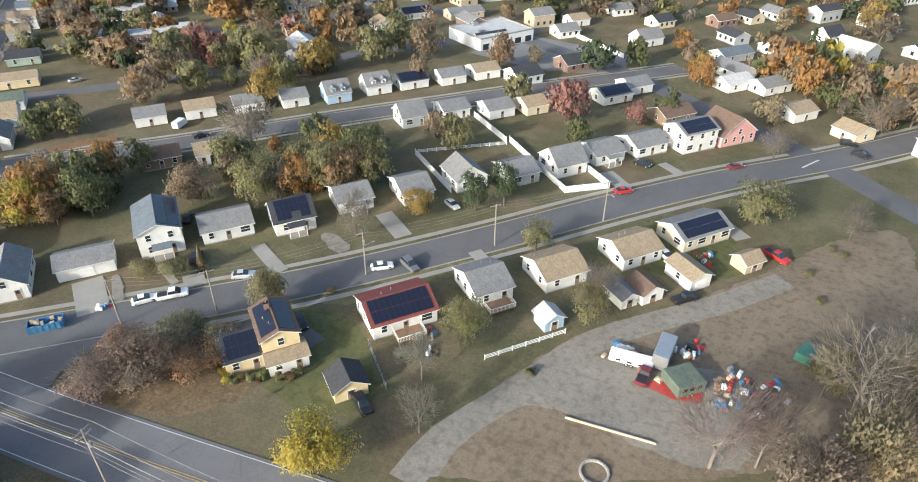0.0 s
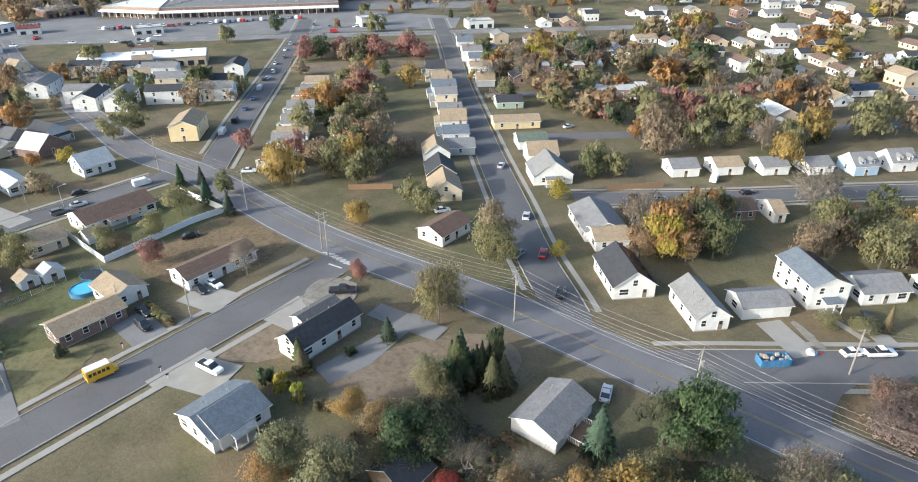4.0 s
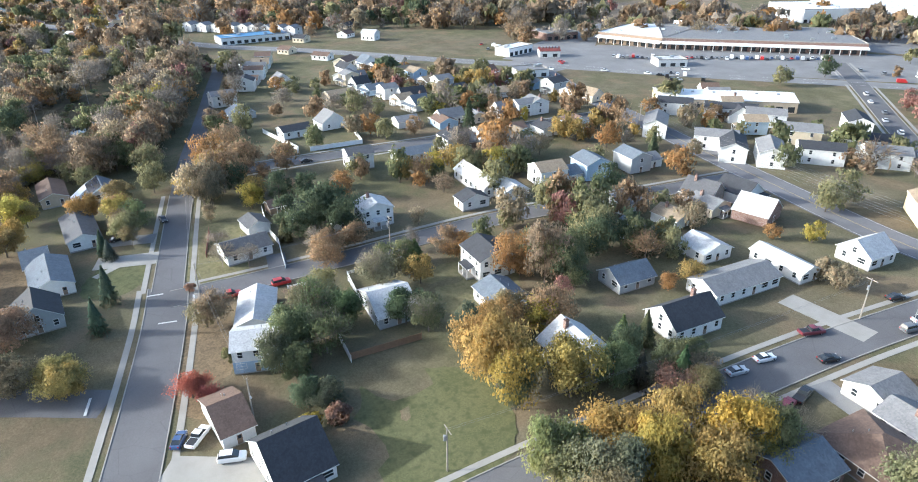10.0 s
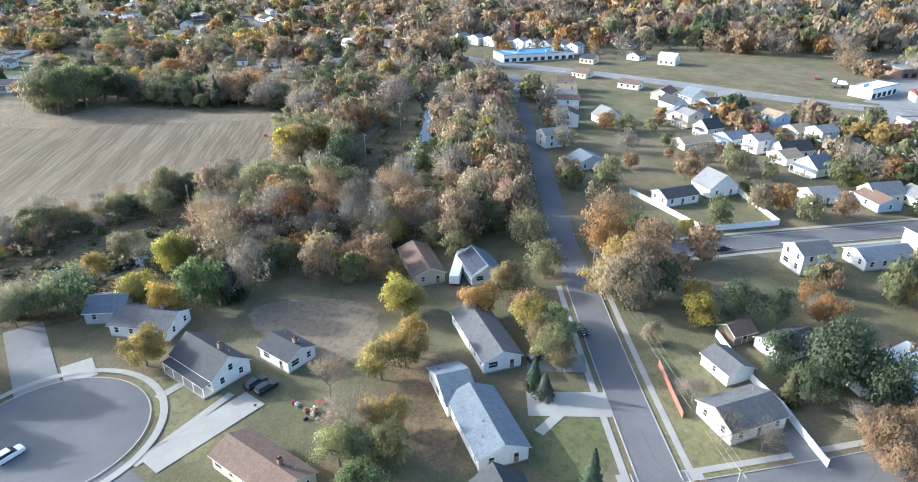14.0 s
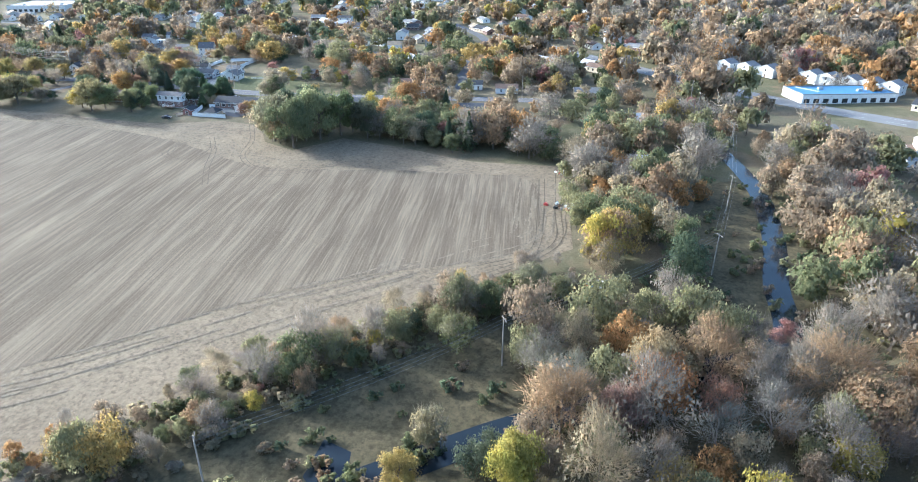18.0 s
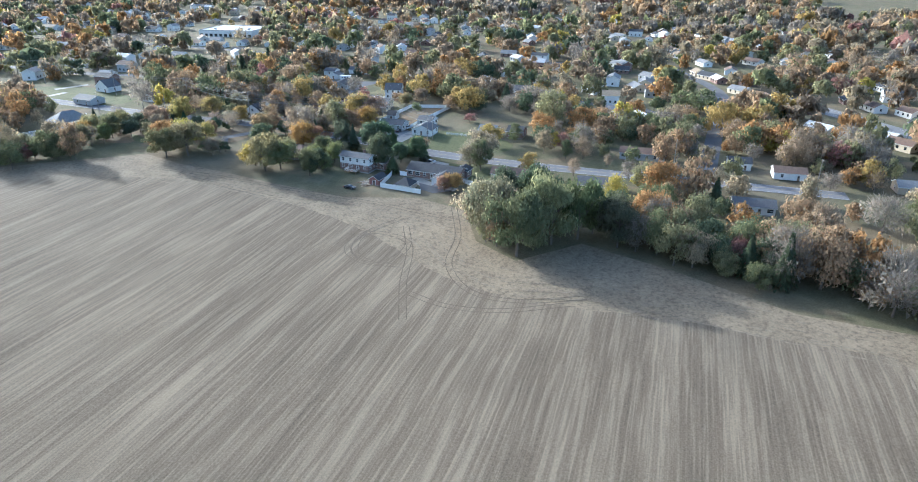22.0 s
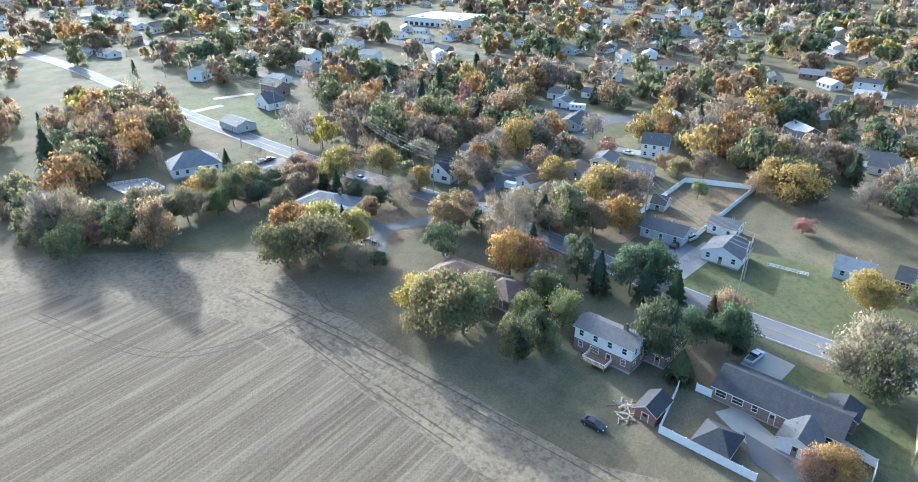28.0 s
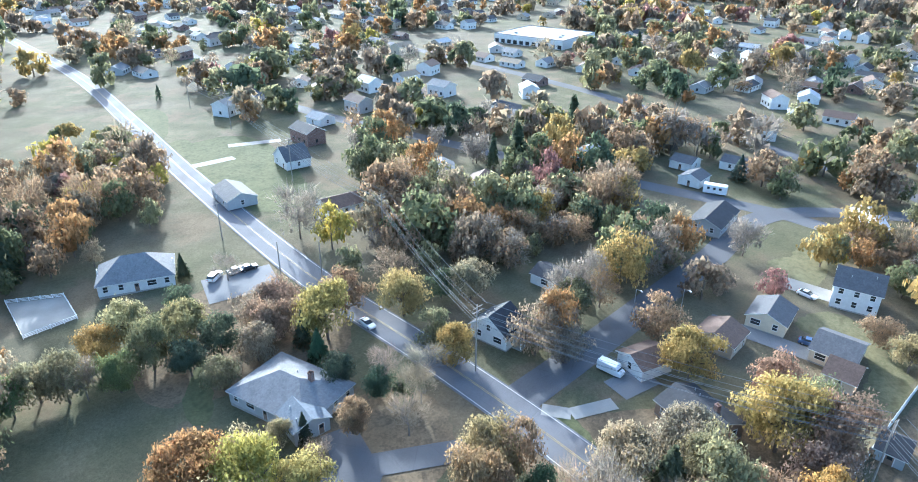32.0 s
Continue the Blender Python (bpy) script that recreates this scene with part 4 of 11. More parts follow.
CROWNS = [quads_mesh("crown", crown_data(20 + k, 6800, 0.031, 26 + 2 * k, 1.0, 0.14), [M["leaf"]]) for k in range(7)]
SPARSE = [quads_mesh("crown", crown_data(60 + k, 2500, 0.036, 22), [M["leaf"]]) for k in range(4)]
CONES = [quads_mesh("crown", conifer_quads(80 + k, 3000, 0.085), [M["leaf"]]) for k in range(3)]
BUSHES = [quads_mesh("foliage", crown_data(90 + k, 900, 0.1, 9, 0.9, 0.0), [M["leaf"]]) for k in range(4)]
TWIGS = [quads_mesh("twig_crown", twig_quads(70 + k, 1700, 0.12), [M["leaf"]]) for k in range(4)]
TRUNKS = [trunk_mesh(k) for k in range(4)]
BARE = [bare_mesh(k) for k in range(5)]
cone_trunk = Geo()
cone_trunk.tube((0, 0, -0.03), (0, 0, 0.9), 0.05, 0.01, 6, cap=False)
CONE_TRUNK = cone_trunk.mesh("trunk", "bark")
# Tints are lighter and greyer than bare leaf colour, with some haze mixed in.
TINT = dict(yellow=(0.44, 0.37, 0.1), gold=(0.4, 0.3, 0.12), orange=(0.4, 0.245, 0.115), rust=(0.34, 0.245, 0.16), red=(0.42, 0.15, 0.115), maroon=(0.35, 0.20, 0.18), olive=(0.27, 0.262, 0.15),
            green=(0.185, 0.2, 0.11), dark=(0.12, 0.15, 0.095), brown=(0.31, 0.245, 0.18), tan=(0.34, 0.285, 0.2), grey=(0.275, 0.245, 0.215), spruce=(0.14, 0.18, 0.14))
TINT_WORD = dict(yellow="yellow", gold="golden", orange="orange", rust="rust-brown", red="red", maroon="dark red", olive="olive-green", green="green", dark="dark green", brown="brown", tan="pale brown", grey="grey-brown", spruce="blue-green")
tree_rng = random.Random(5)


def tree(x, y, form, tint, height, radius):
    """form: leafy, thin (part-bare), bare, fir or bush."""
    r = tree_rng
    k = 1.0 + r.uniform(-.06, .06)
    colour = tuple(min(1, c * r.uniform(0.88, 1.14)) for c in TINT[tint])
    word = TINT_WORD[tint]
    text = {"leafy": "broad %s-leaved autumn tree on the grass" % word, "thin": "half-bare tree with sparse %s leaves" % word, "bare": "leafless tree with fine grey twigs",
            "fir": "tall %s conifer with drooping branches" % word, "bush": "low rounded %s garden shrub" % word}[form]
    ob = thing("shrub" if form == "bush" else "tree", at(x, y, r.uniform(0, 360)) @ Matrix.Diagonal((radius * k, radius / k, height, 1)), text, "shrub" if form == "bush" else "tree")
    if form == "leafy":
        part("trunk", r.choice(TRUNKS), ob)
        part("crown", r.choice(CROWNS), ob, colour=colour)
    elif form == "thin":
        part("trunk", r.choice(BARE), ob)
        part("twig_crown", r.choice(TWIGS), ob, colour=tuple(0.55 * a + 0.45 * b for a, b in zip(colour, TINT["grey"])))
        part("crown", r.choice(SPARSE), ob, colour=colour)
    elif form == "bare":
        part("trunk", r.choice(BARE), ob)
        part("twig_crown", r.choice(TWIGS), ob, colour=tuple(0.5 * (a + b) for a, b in zip(colour, TINT["grey"])))
    elif form == "fir":
        part("trunk", CONE_TRUNK, ob)
        part("crown", r.choice(CONES), ob, colour=colour)
    else:
        part("foliage", r.choice(BUSHES), ob, colour=colour)
    return ob


FAR_TINTS = ["olive", "green", "dark", "rust", "orange", "tan", "grey", "brown", "gold", "yellow", "maroon"]
FAR_MATS = [leaves("leaf_" + k, TINT[k]) for k in FAR_TINTS]
FAR_CROWNS = [crown_data(120 + k, 330, 0.115, 14, 1.0, 0.05) for k in range(6)] + [twig_quads(128, 150, 0.3, 0.15), conifer_quads(130, 140, 0.26)]
LAST_CROWNS = [crown_data(180 + k, 130, 0.175, 11, 1.0, 0.02) for k in range(6)] + [crown_data(190, 50, 0.2, 9), conifer_quads(191, 60, 0.36)]
MID_CROWNS = [crown_data(140 + k, 900, 0.068, 22, 1.0, 0.05) for k in range(5)] + [twig_quads(148, 1400, 0.15, 0.1), conifer_quads(150, 600, 0.16)]
NEAR_CROWNS = [crown_data(155 + k, 3000, 0.036, 28, 1.0, 0.08) for k in range(6)] + [twig_quads(168, 2200, 0.14, 0.12), conifer_quads(170, 1600, 0.11)]
BELT = (Vector((0, 0)), Vector((-660, -400)))     # the open strip that the belts of trees lie along


def belt_distance(x, y):
    d = BELT[1] - BELT[0]
    s = max(0.0, min(1.0, (Vector((x, y)) - BELT[0]).dot(d) / d.length_squared))
    return (Vector((x, y)) - BELT[0] - d * s).length



def in_polygon(x, y, poly):
    inside = False
    for k in range(len(poly)):
        (x0, y0), (x1, y1) = poly[k - 1], poly[k]
        if (y0 > y) != (y1 > y) and x < (x1 - x0) * (y - y0) / (y1 - y0) + x0:
            inside = not inside
    return inside


def woods(name, outline, count, mix, height, seed, label, mid=False, gap=0.0, avoid=7.0):
    """Many trees over an area as one mass. mix: weights for FAR_TINTS."""
    r = np.random.RandomState(seed)
    xs, ys = [p[0] for p in outline], [p[1] for p in outline]
    cum = np.cumsum(mix) / sum(mix)
    out, idx, aways, sites, trunks = [], [], [], [], Geo()
    tries = 0
    while len(sites) < count and tries < count * 30:
        tries += 1
        x, y = r.uniform(min(xs), max(xs)), r.uniform(min(ys), max(ys))
        if not in_polygon(x, y, outline) or any(abs(x - a) < gap and abs(y - b) < gap for a, b in sites[-400:]):
            continue
        if not mid and noise.noise((x * 0.016, y * 0.016, seed * 3.7)) < r.uniform(-0.3, 0.12):
            continue
        if not free_of(x, y, avoid):
            continue
        sites.append((x, y))
        h = height[0] * 0.8 + (height[1] * 1.2 - height[0] * 0.8) * r.uniform() ** 1.4
        away = belt_distance(x, y)
        crowns = NEAR_CROWNS if away < 138 else (MID_CROWNS if away < 240 else (FAR_CROWNS if away < 520 else LAST_CROWNS))
        rad = h * (r.uniform(0.38, 0.62) if away < 130 else (r.uniform(0.46, 0.72) if away < 250 else r.uniform(0.55, 0.85)))
        t = int(np.searchsorted(cum, r.uniform()))
        fir = FAR_TINTS[t] == "dark" and r.uniform() < 0.35
        q = crowns[-1] if fir else crowns[r.randint(len(crowns) - 2)]
        if FAR_TINTS[t] == "grey" or (FAR_TINTS[t] in ("brown", "tan", "rust") and r.uniform() < 0.3):
            q = np.concatenate([crowns[-2], q[r.uniform(size=len(q)) < 0.12]])
        a = r.uniform(0, 6.283)
        c, s = math.cos(a), math.sin(a)
        k = rad * (0.6 if fir else 1)
        z = gz(x, y)
        p = np.stack([(q[..., 0] * c - q[..., 1] * s) * k + x, (q[..., 0] * s + q[..., 1] * c) * k + y, q[..., 2] * h + z], -1)
        out.append(p)
        aways.append(outward(p, x, y, z, k, h))
        idx.append(np.full(len(q), t))
        trunks.tube((x, y, z - 0.3), (x, y, z + h * 0.6), 0.03 * rad + 0.08, 0.05, 4, cap=False)
    ob = thing(name, Matrix(), label, "trees", kind="stuff")
    part("crowns", quads_mesh("crowns", np.concatenate(out), FAR_MATS, np.concatenate(idx), np.concatenate(aways)), ob)
    part("trunks", trunks.mesh("trunks", "bark"), ob)
    tagged(ob.children[0], kind="stuff")
    tagged(ob.children[1], kind="stuff")
    return ob


OPEN = [[(-666, -452), (-664, -492), (-672, -512), (-688, -528), (-735, -530), (-742, -455), (-712, -440), (-690, -440)],
        [(-722, -440), (-745, -398), (-806, -376), (-818, -402), (-828, -422), (-790, -445), (-752, -448)],
        [(-740, -556), (-776, -552), (-792, -610), (-802, -705), (-768, -716), (-752, -640)], [(-758, -404), (-805, -401), (-806, -376), (-752, -382)],
        [(-766, -366), (-801, -378), (-796, -333), (-763, -332)], [(-729, -330), (-755, -345), (-752, -366), (-736, -352)], [(-1010, -640), (-1120, -640), (-1120, -760), (-1010, -760)], [(-640, -345), (-672, -346), (-690, -331), (-668, -326), (-650, -328)]]


def free_of(x, y, margin):
    """True away from the roads, the open yards and the houses that stand already."""
    if any(in_polygon(x, y, poly) for poly in OPEN):
        return False
    for line, nor, width, name in ROADS:
        for q in line[::2]:
            dx, dy = q[0] - x, q[1] - y
            if abs(dx) < 20 and abs(dy) < 20 and dx * dx + dy * dy < (width / 2 + margin * 0.45) ** 2:
                return False
    for hx, hy in SITES:
        if abs(hx - x) < margin + 3 and abs(hy - y) < margin + 3:
            return False
    return True



def brush(name, outline, count, seed, label, tints=("olive", "grey", "brown", "dark"), size=(0.8, 2.2)):
    """Low scrub as one mass."""
    r = np.random.RandomState(seed)
    xs, ys = [p[0] for p in outline], [p[1] for p in outline]
    q0 = [crown_data(160 + k, 190, 0.13, 7, 1.0, 0.0) for k in range(3)]
    out, idx, aways = [], [], []
    for k in range(count * 6):
        x, y = r.uniform(min(xs), max(xs)), r.uniform(min(ys), max(ys))
        if not in_polygon(x, y, outline):
            continue
        h = r.uniform(*size)
        q = q0[r.randint(3)]
        z = gz(x, y)
        out.append(np.stack([q[..., 0] * h + x, q[..., 1] * h + y, q[..., 2] * h + z], -1))
        aways.append(outward(out[-1], x, y, z, h, h))
        idx.append(np.full(len(q), FAR_TINTS.index(tints[r.randint(len(tints))])))
        if len(out) >= count:
            break
    return thing(name, Matrix(), label, "shrubs", kind="stuff", data=quads_mesh(name, np.concatenate(out), FAR_MATS, np.concatenate(idx), np.concatenate(aways)))


FAR_HOME_MATS = ["wall_white", "wall_cream", "wall_tan", "wall_brick", "wall_grey", "roof_grey", "roof_light", "roof_dark", "roof_tan", "roof_brown", "glass", "trim"]


class FarHomes:
    """Distant houses gathered into one mass: gabled walls, roofs with eaves, windows on every side."""

    def __init__(self):
        self.g = Geo()

    def add(self, x, y, yaw, L, W, h, wall, roof):
        if x > -845 and -470 < y < -330:      # the near yards have houses of their own
            return
        g = Geo()
        z, rise = h, W * 0.24
        g.box(-L / 2, -W / 2, -1, L / 2, W / 2, z, wall)
        for s in (1, -1):
            g.face([(s * L / 2, -W / 2 * s, z), (s * L / 2, W / 2 * s, z), (s * L / 2, 0, z + rise)], wall)
            q = [(-L / 2 - .4, -s * (W / 2 + .4), z - .1), (L / 2 + .4, -s * (W / 2 + .4), z - .1), (L / 2 + .4, 0, z + rise + .12), (-L / 2 - .4, 0, z + rise + .12)]
            g.slab(q if s > 0 else q[::-1], .18, roof, 11)
            for k in range(3):
                px = (k - 1) * L * .3
                g.box(px - .55, s * W / 2 - .05, 1.1, px + .55, s * W / 2 + .05, 2.4, 10)
            g.box(s * L / 2 - .05, -.55, 1.1, s * L / 2 + .05, .55, 2.4, 10)
        c, sn, z0 = math.cos(radians(yaw)), math.sin(radians(yaw)), gz(x, y)
        b = len(self.g.v)
        self.g.v += [(x + vx * c - vy * sn, y + vx * sn + vy * c, vz + z0) for vx, vy, vz in g.v]
        self.g.f += [tuple(b + i for i in f) for f in g.f]
        self.g.m += g.m
        SITES.append((x, y))

    def build(self, name, label):
        thing(name, Matrix(), label, "houses", kind="stuff", data=self.g.mesh(name, *FAR_HOME_MATS))


FAR_TREES = []


def far_tree(x, y, tint, height, radius):
    """A tree far from the way, kept for one joined mass."""
    FAR_TREES.append((x, y, FAR_TINTS.index({"red": "maroon", "spruce": "dark"}.get(tint, tint)), height, radius))


def build_far_trees():
    r = np.random.RandomState(77)
    out, idx, aways, trunks = [], [], [], Geo()
    for x, y, t, h, rad in FAR_TREES:
        many = NEAR_CROWNS if belt_distance(x, y) < 150 else MID_CROWNS
        q = many[-2] if FAR_TINTS[t] == "grey" else many[r.randint(5)]
        a, z = r.uniform(0, 6.283), gz(x, y)
        c, s = math.cos(a), math.sin(a)
        out.append(np.stack([(q[..., 0] * c - q[..., 1] * s) * rad + x, (q[..., 0] * s + q[..., 1] * c) * rad + y, q[..., 2] * h + z], -1))
        aways.append(outward(out[-1], x, y, z, rad, h))
        idx.append(np.full(len(q), t))
        trunks.tube((x, y, z - .3), (x, y, z + h * .6), .03 * rad + .08, .05, 4, cap=False)
    ob = thing("yard_trees", Matrix(), "autumn trees in yards along far streets", "trees", kind="stuff")
    tagged(part("crowns", quads_mesh("crowns", np.concatenate(out), FAR_MATS, np.concatenate(idx), np.concatenate(aways)), ob), kind="stuff")
    tagged(part("trunks", trunks.mesh("trunks", "bark"), ob), kind="stuff")


# ---- vehicles ----
def loft(g, rows, mat=0):
    """Closed skin through cross sections of equal length."""
    base = len(g.v)
    n = len(rows[0])
    for r in rows:
        g.v.extend(r)
    for i in range(len(rows) - 1):
        for k in range(n):
            j = (k + 1) % n
            g.f.append((base + i * n + k, base + i * n + j, base + (i + 1) * n + j, base + (i + 1) * n + k))
            g.m.append(mat)
    g.f += [tuple(base + k for k in range(n))[::-1], tuple(base + (len(rows) - 1) * n + k for k in range(n))]
    g.m += [mat, mat]


def section(x, w, z0, z1, round_=0.12):
    w2 = w / 2
    return [(x, -w2, z0), (x, w2, z0), (x, w2, z1 - round_), (x, w2 - round_, z1), (x, -w2 + round_, z1), (x, -w2, z1 - round_)]


def vehicle_meshes(kind):
    b, c = Geo(), Geo()
    if kind == "sedan":
        loft(b, [section(-2.25, 1.5, .4, .75), section(-2.1, 1.75, .28, .95), section(-1.2, 1.8, .25, 1.0), section(1.0, 1.8, .25, .95), section(2.0, 1.7, .28, .82), section(2.25, 1.45, .4, .65)])
        loft(c, [section(-1.75, 1.5, .95, 1.0, .03), section(-1.05, 1.4, .95, 1.4), section(0.2, 1.38, .95, 1.43), section(1.05, 1.5, .92, .97, .03)])
        length, top = 4.5, (-0.95, 0.15, 0.62, 1.425)
    elif kind == "suv":
        loft(b, [section(-2.35, 1.7, .45, 1.0), section(-2.2, 1.88, .32, 1.1), section(1.1, 1.9, .3, 1.1), section(2.15, 1.82, .32, 1.0), section(2.35, 1.6, .45, .8)])
        loft(c, [section(-2.25, 1.65, 1.08, 1.15, .03), section(-2.0, 1.55, 1.08, 1.7), section(0.3, 1.52, 1.08, 1.74), section(1.15, 1.66, 1.05, 1.1, .03)])
        length, top = 4.7, (-1.9, 0.2, 0.7, 1.735)
    elif kind == "pickup":
        loft(b, [section(-2.8, 1.8, .5, 1.05), section(-2.7, 1.92, .42, 1.12), section(-.75, 1.92, .4, 1.12), section(-.7, 1.92, .4, 1.15), section(1.5, 1.92, .4, 1.15), section(2.6, 1.86, .42, 1.05), section(2.8, 1.65, .5, .85)])
        loft(c, [section(-.75, 1.7, 1.12, 1.2, .03), section(-.6, 1.58, 1.12, 1.78), section(.75, 1.55, 1.12, 1.8), section(1.55, 1.7, 1.1, 1.16, .03)])
        length, top = 5.6, (-.55, .65, .72, 1.79)
    elif kind == "van":
        loft(b, [section(-2.6, 1.9, .4, 2.1), section(-2.5, 1.98, .32, 2.2), section(1.3, 1.98, .3, 2.2), section(1.9, 1.9, .32, 1.35), section(2.5, 1.8, .35, 1.1), section(2.6, 1.6, .45, .9)])
        loft(c, [section(1.2, 1.7, 1.3, 2.0, .03), section(1.62, 1.72, 1.3, 1.72, .03), section(1.93, 1.72, 1.25, 1.36, .03)])
        length, top = 5.2, None
    else:
        loft(b, [section(-3.6, 2.2, .6, 2.75), section(-3.5, 2.4, .45, 2.85, .3), section(2.0, 2.4, .45, 2.85, .3), section(2.3, 2.3, .45, 2.5, .2), section(2.35, 2.0, .45, 1.35), section(3.5, 1.8, .5, 1.2), section(3.6, 1.6, .6, 1.0)])
        loft(c, [section(2.2, 2.1, 1.5, 2.4, .03), section(2.33, 2.1, 1.5, 2.3, .03), section(2.36, 2.1, 1.5, 2.2, .03)])
        length, top = 7.2, (-3.4, 2.0, 1.0, 2.86)
    roof = None
    if top:
        rg = Geo()
        rg.box(top[0], -top[2], top[3] - 0.03, top[1], top[2], top[3] + 0.03)
        roof = rg.mesh("roof", "white_metal" if kind == "bus" else "car_paint")
    extra = []
    if kind == "pickup":
        e = Geo()
        e.box(-2.6, -.78, 1.0, -.85, .78, 1.13)
        extra.append(("bed", e.mesh("bed", "black")))
    if kind == "bus":
        for s in (1, -1):
            e = Geo()
            for k in range(5):
                e.box(-3.1 + k, s * 1.205 - .01, 1.55, -2.35 + k, s * 1.205 + .01, 2.25)
            extra.append(("side_window", e.mesh("side_window", "glass")))
        e = Geo()
        e.box(-3.62, -.8, 1.5, -3.59, .8, 2.2)
        extra.append(("rear_window", e.mesh("rear_window", "glass")))
    lg, tg = Geo(), Geo()
    lg.box(length / 2 - .12, -.16, .62, length / 2, .16, .78)
    tg.box(-length / 2, -.12, .72, -length / 2 + .12, .12, .92)
    return b.mesh("body", "car_paint"), c.mesh("cabin_glass", "glass"), roof, lg.mesh("headlight", "lamp_glass"), tg.mesh("tail_light", "tail_glass"), length, extra


wheel_geo = Geo()
wheel_geo.tube((0, -.11, 0), (0, .11, 0), .34, .34, 12)
wheel_geo.tube((0, -.12, 0), (0, .12, 0), .19, .19, 10, 1)
WHEEL = wheel_geo.mesh("wheel", "rubber", "metal")
VEHICLE = {k: vehicle_meshes(k) for k in ("sedan", "suv", "pickup", "van", "bus")}
CAR = dict(white=(.78, .78, .77), black=(.02, .02, .022), silver=(.48, .49, .5), red=(.4, .03, .03), blue=(.05, .09, .2), grey=(.14, .145, .15), yellow=(.75, .42, .03), green=(.05, .12, .09), tan=(.4, .34, .26), maroon=(.16, .03, .04))


def car(x, y, yaw, kind="sedan", colour="silver", up=0.12):
    body, glass, roof, head, tail, length, extra = VEHICLE[kind]
    words = {"sedan": "sedan car", "suv": "sport utility car", "pickup": "pickup truck", "van": "van", "bus": "short school bus with white roof"}[kind]
    where = " parked on the ground" if kind != "bus" else " standing at the kerb"
    size = Matrix.Diagonal((0.74, 0.9, 0.9, 1)) if kind == "bus" else Matrix()
    ob = thing({"bus": "school_bus", "pickup": "pickup_truck", "van": "van"}.get(kind, "car"), at(x, y, yaw, up) @ size, colour + " " + words + where, {"bus": "bus", "pickup": "truck", "van": "van"}.get(kind, "car"))
    part("body", body, ob, colour=CAR[colour])
    part("cabin_glass", glass, ob)
    if roof:
        part("roof", roof, ob, colour=CAR[colour])
    for side in (1, -1):
        part("headlight", head, ob, pose(0, side * .62, 0))
        part("tail_light", tail, ob, pose(0, side * .66, 0))
    for name, data in extra:
        part(name, data, ob)
    w = 1.15 if kind == "bus" else .88
    for fx in (length * .31, -length * .3):
        for s in (1, -1):
            part("wheel", WHEEL, ob, pose(fx, s * (w - .1), .33))
    return ob


# ---- street furniture, fences, small things ----
def pole_mesh(h, arms):
    g = Geo()
    g.tube((0, 0, -0.6), (0, 0, h), 0.17, 0.11, 8)
    a = Geo()
    for z in ([h - 0.5, h - 1.4] if arms > 1 else [h - 0.4])[:arms]:
        a.box(-1.25, 0.1, z - 0.06, 1.25, 0.22, z + 0.06)
        for k in (-1.1, -.45, .45, 1.1):
            a.tube((k, .16, z + .06), (k, .16, z + .22), .04, .03, 5)
    return g.mesh("pole_shaft", "wood_pole"), a.mesh("crossarm", "wood_pole")


POLES = {}
can = Geo()
can.tube((0, -.42, 0), (0, -.42, .95), .24, .24, 10)
can.box(-.05, -.25, .2, .05, -.1, .8)
CAN = can.mesh("transformer", "metal")
larm = Geo()
larm.tube((0, 0, 0), (0, -1.8, .5), .035, .03, 5)
larm.box(-.13, -2.3, .42, .13, -1.7, .56)
LAMP_ARM = larm.mesh("lamp_arm", "metal")


def pole(x, y, yaw, h=11.0, arms=1, transformer=0, lamp=0):
    key = (h, arms)
    if key not in POLES:
        POLES[key] = pole_mesh(h, arms)
    ob = thing("utility_pole", at(x, y, yaw), "weathered wooden utility pole with crossarm" if arms else "weathered wooden utility pole beside the street", "utility pole")
    part("pole_shaft", POLES[key][0], ob)
    if arms:
        part("crossarm", POLES[key][1], ob)
    if transformer:
        part("transformer", CAN, ob, pose(0, 0, h * .74))
    if lamp:
        part("lamp_arm", LAMP_ARM, ob, pose(0, 0, h * .68, 0, 0, lamp))
    return (x, y, gz(x, y) + h, yaw)


def wires(p, q, count=3, sag=0.9, spread=2.2, drop=0.3, r=0.016):
    """Cables that sag between two poles."""
    ob = thing("power_line", Matrix(), "thin sagging cables strung between utility poles", "cable")
    a, b = Vector(p[:3]), Vector(q[:3])
    d = (b - a).normalized()
    n = Vector((-d.y, d.x, 0))
    for k in range(count):
        o = n * ((k % 3 / max(1, min(3, count) - 1) - .5) * spread)
        o = o if k < 3 else o * .25
        z = drop + (0, 0.1, 0, 1.6, 2.5, 3.3, 3.9)[k % 7]
        g = Geo()
        pts = []
        for i in range(11):
            s = i / 10
            pts.append(a + (b - a) * s + o - Vector((0, 0, z + sag * 4 * s * (1 - s))))
        for c in pts:
            g.v += [tuple(c + n * r), tuple(c + Vector((0, 0, r * 1.7))), tuple(c - n * r)]
        for i in range(10):
            for u in range(3):
                w = (u + 1) % 3
                g.f.append((i * 3 + u, i * 3 + w, i * 3 + 3 + w, i * 3 + 3 + u))
                g.m.append(0)
        part("cable", g.mesh("cable", "wire"), ob)


FENCE = {}


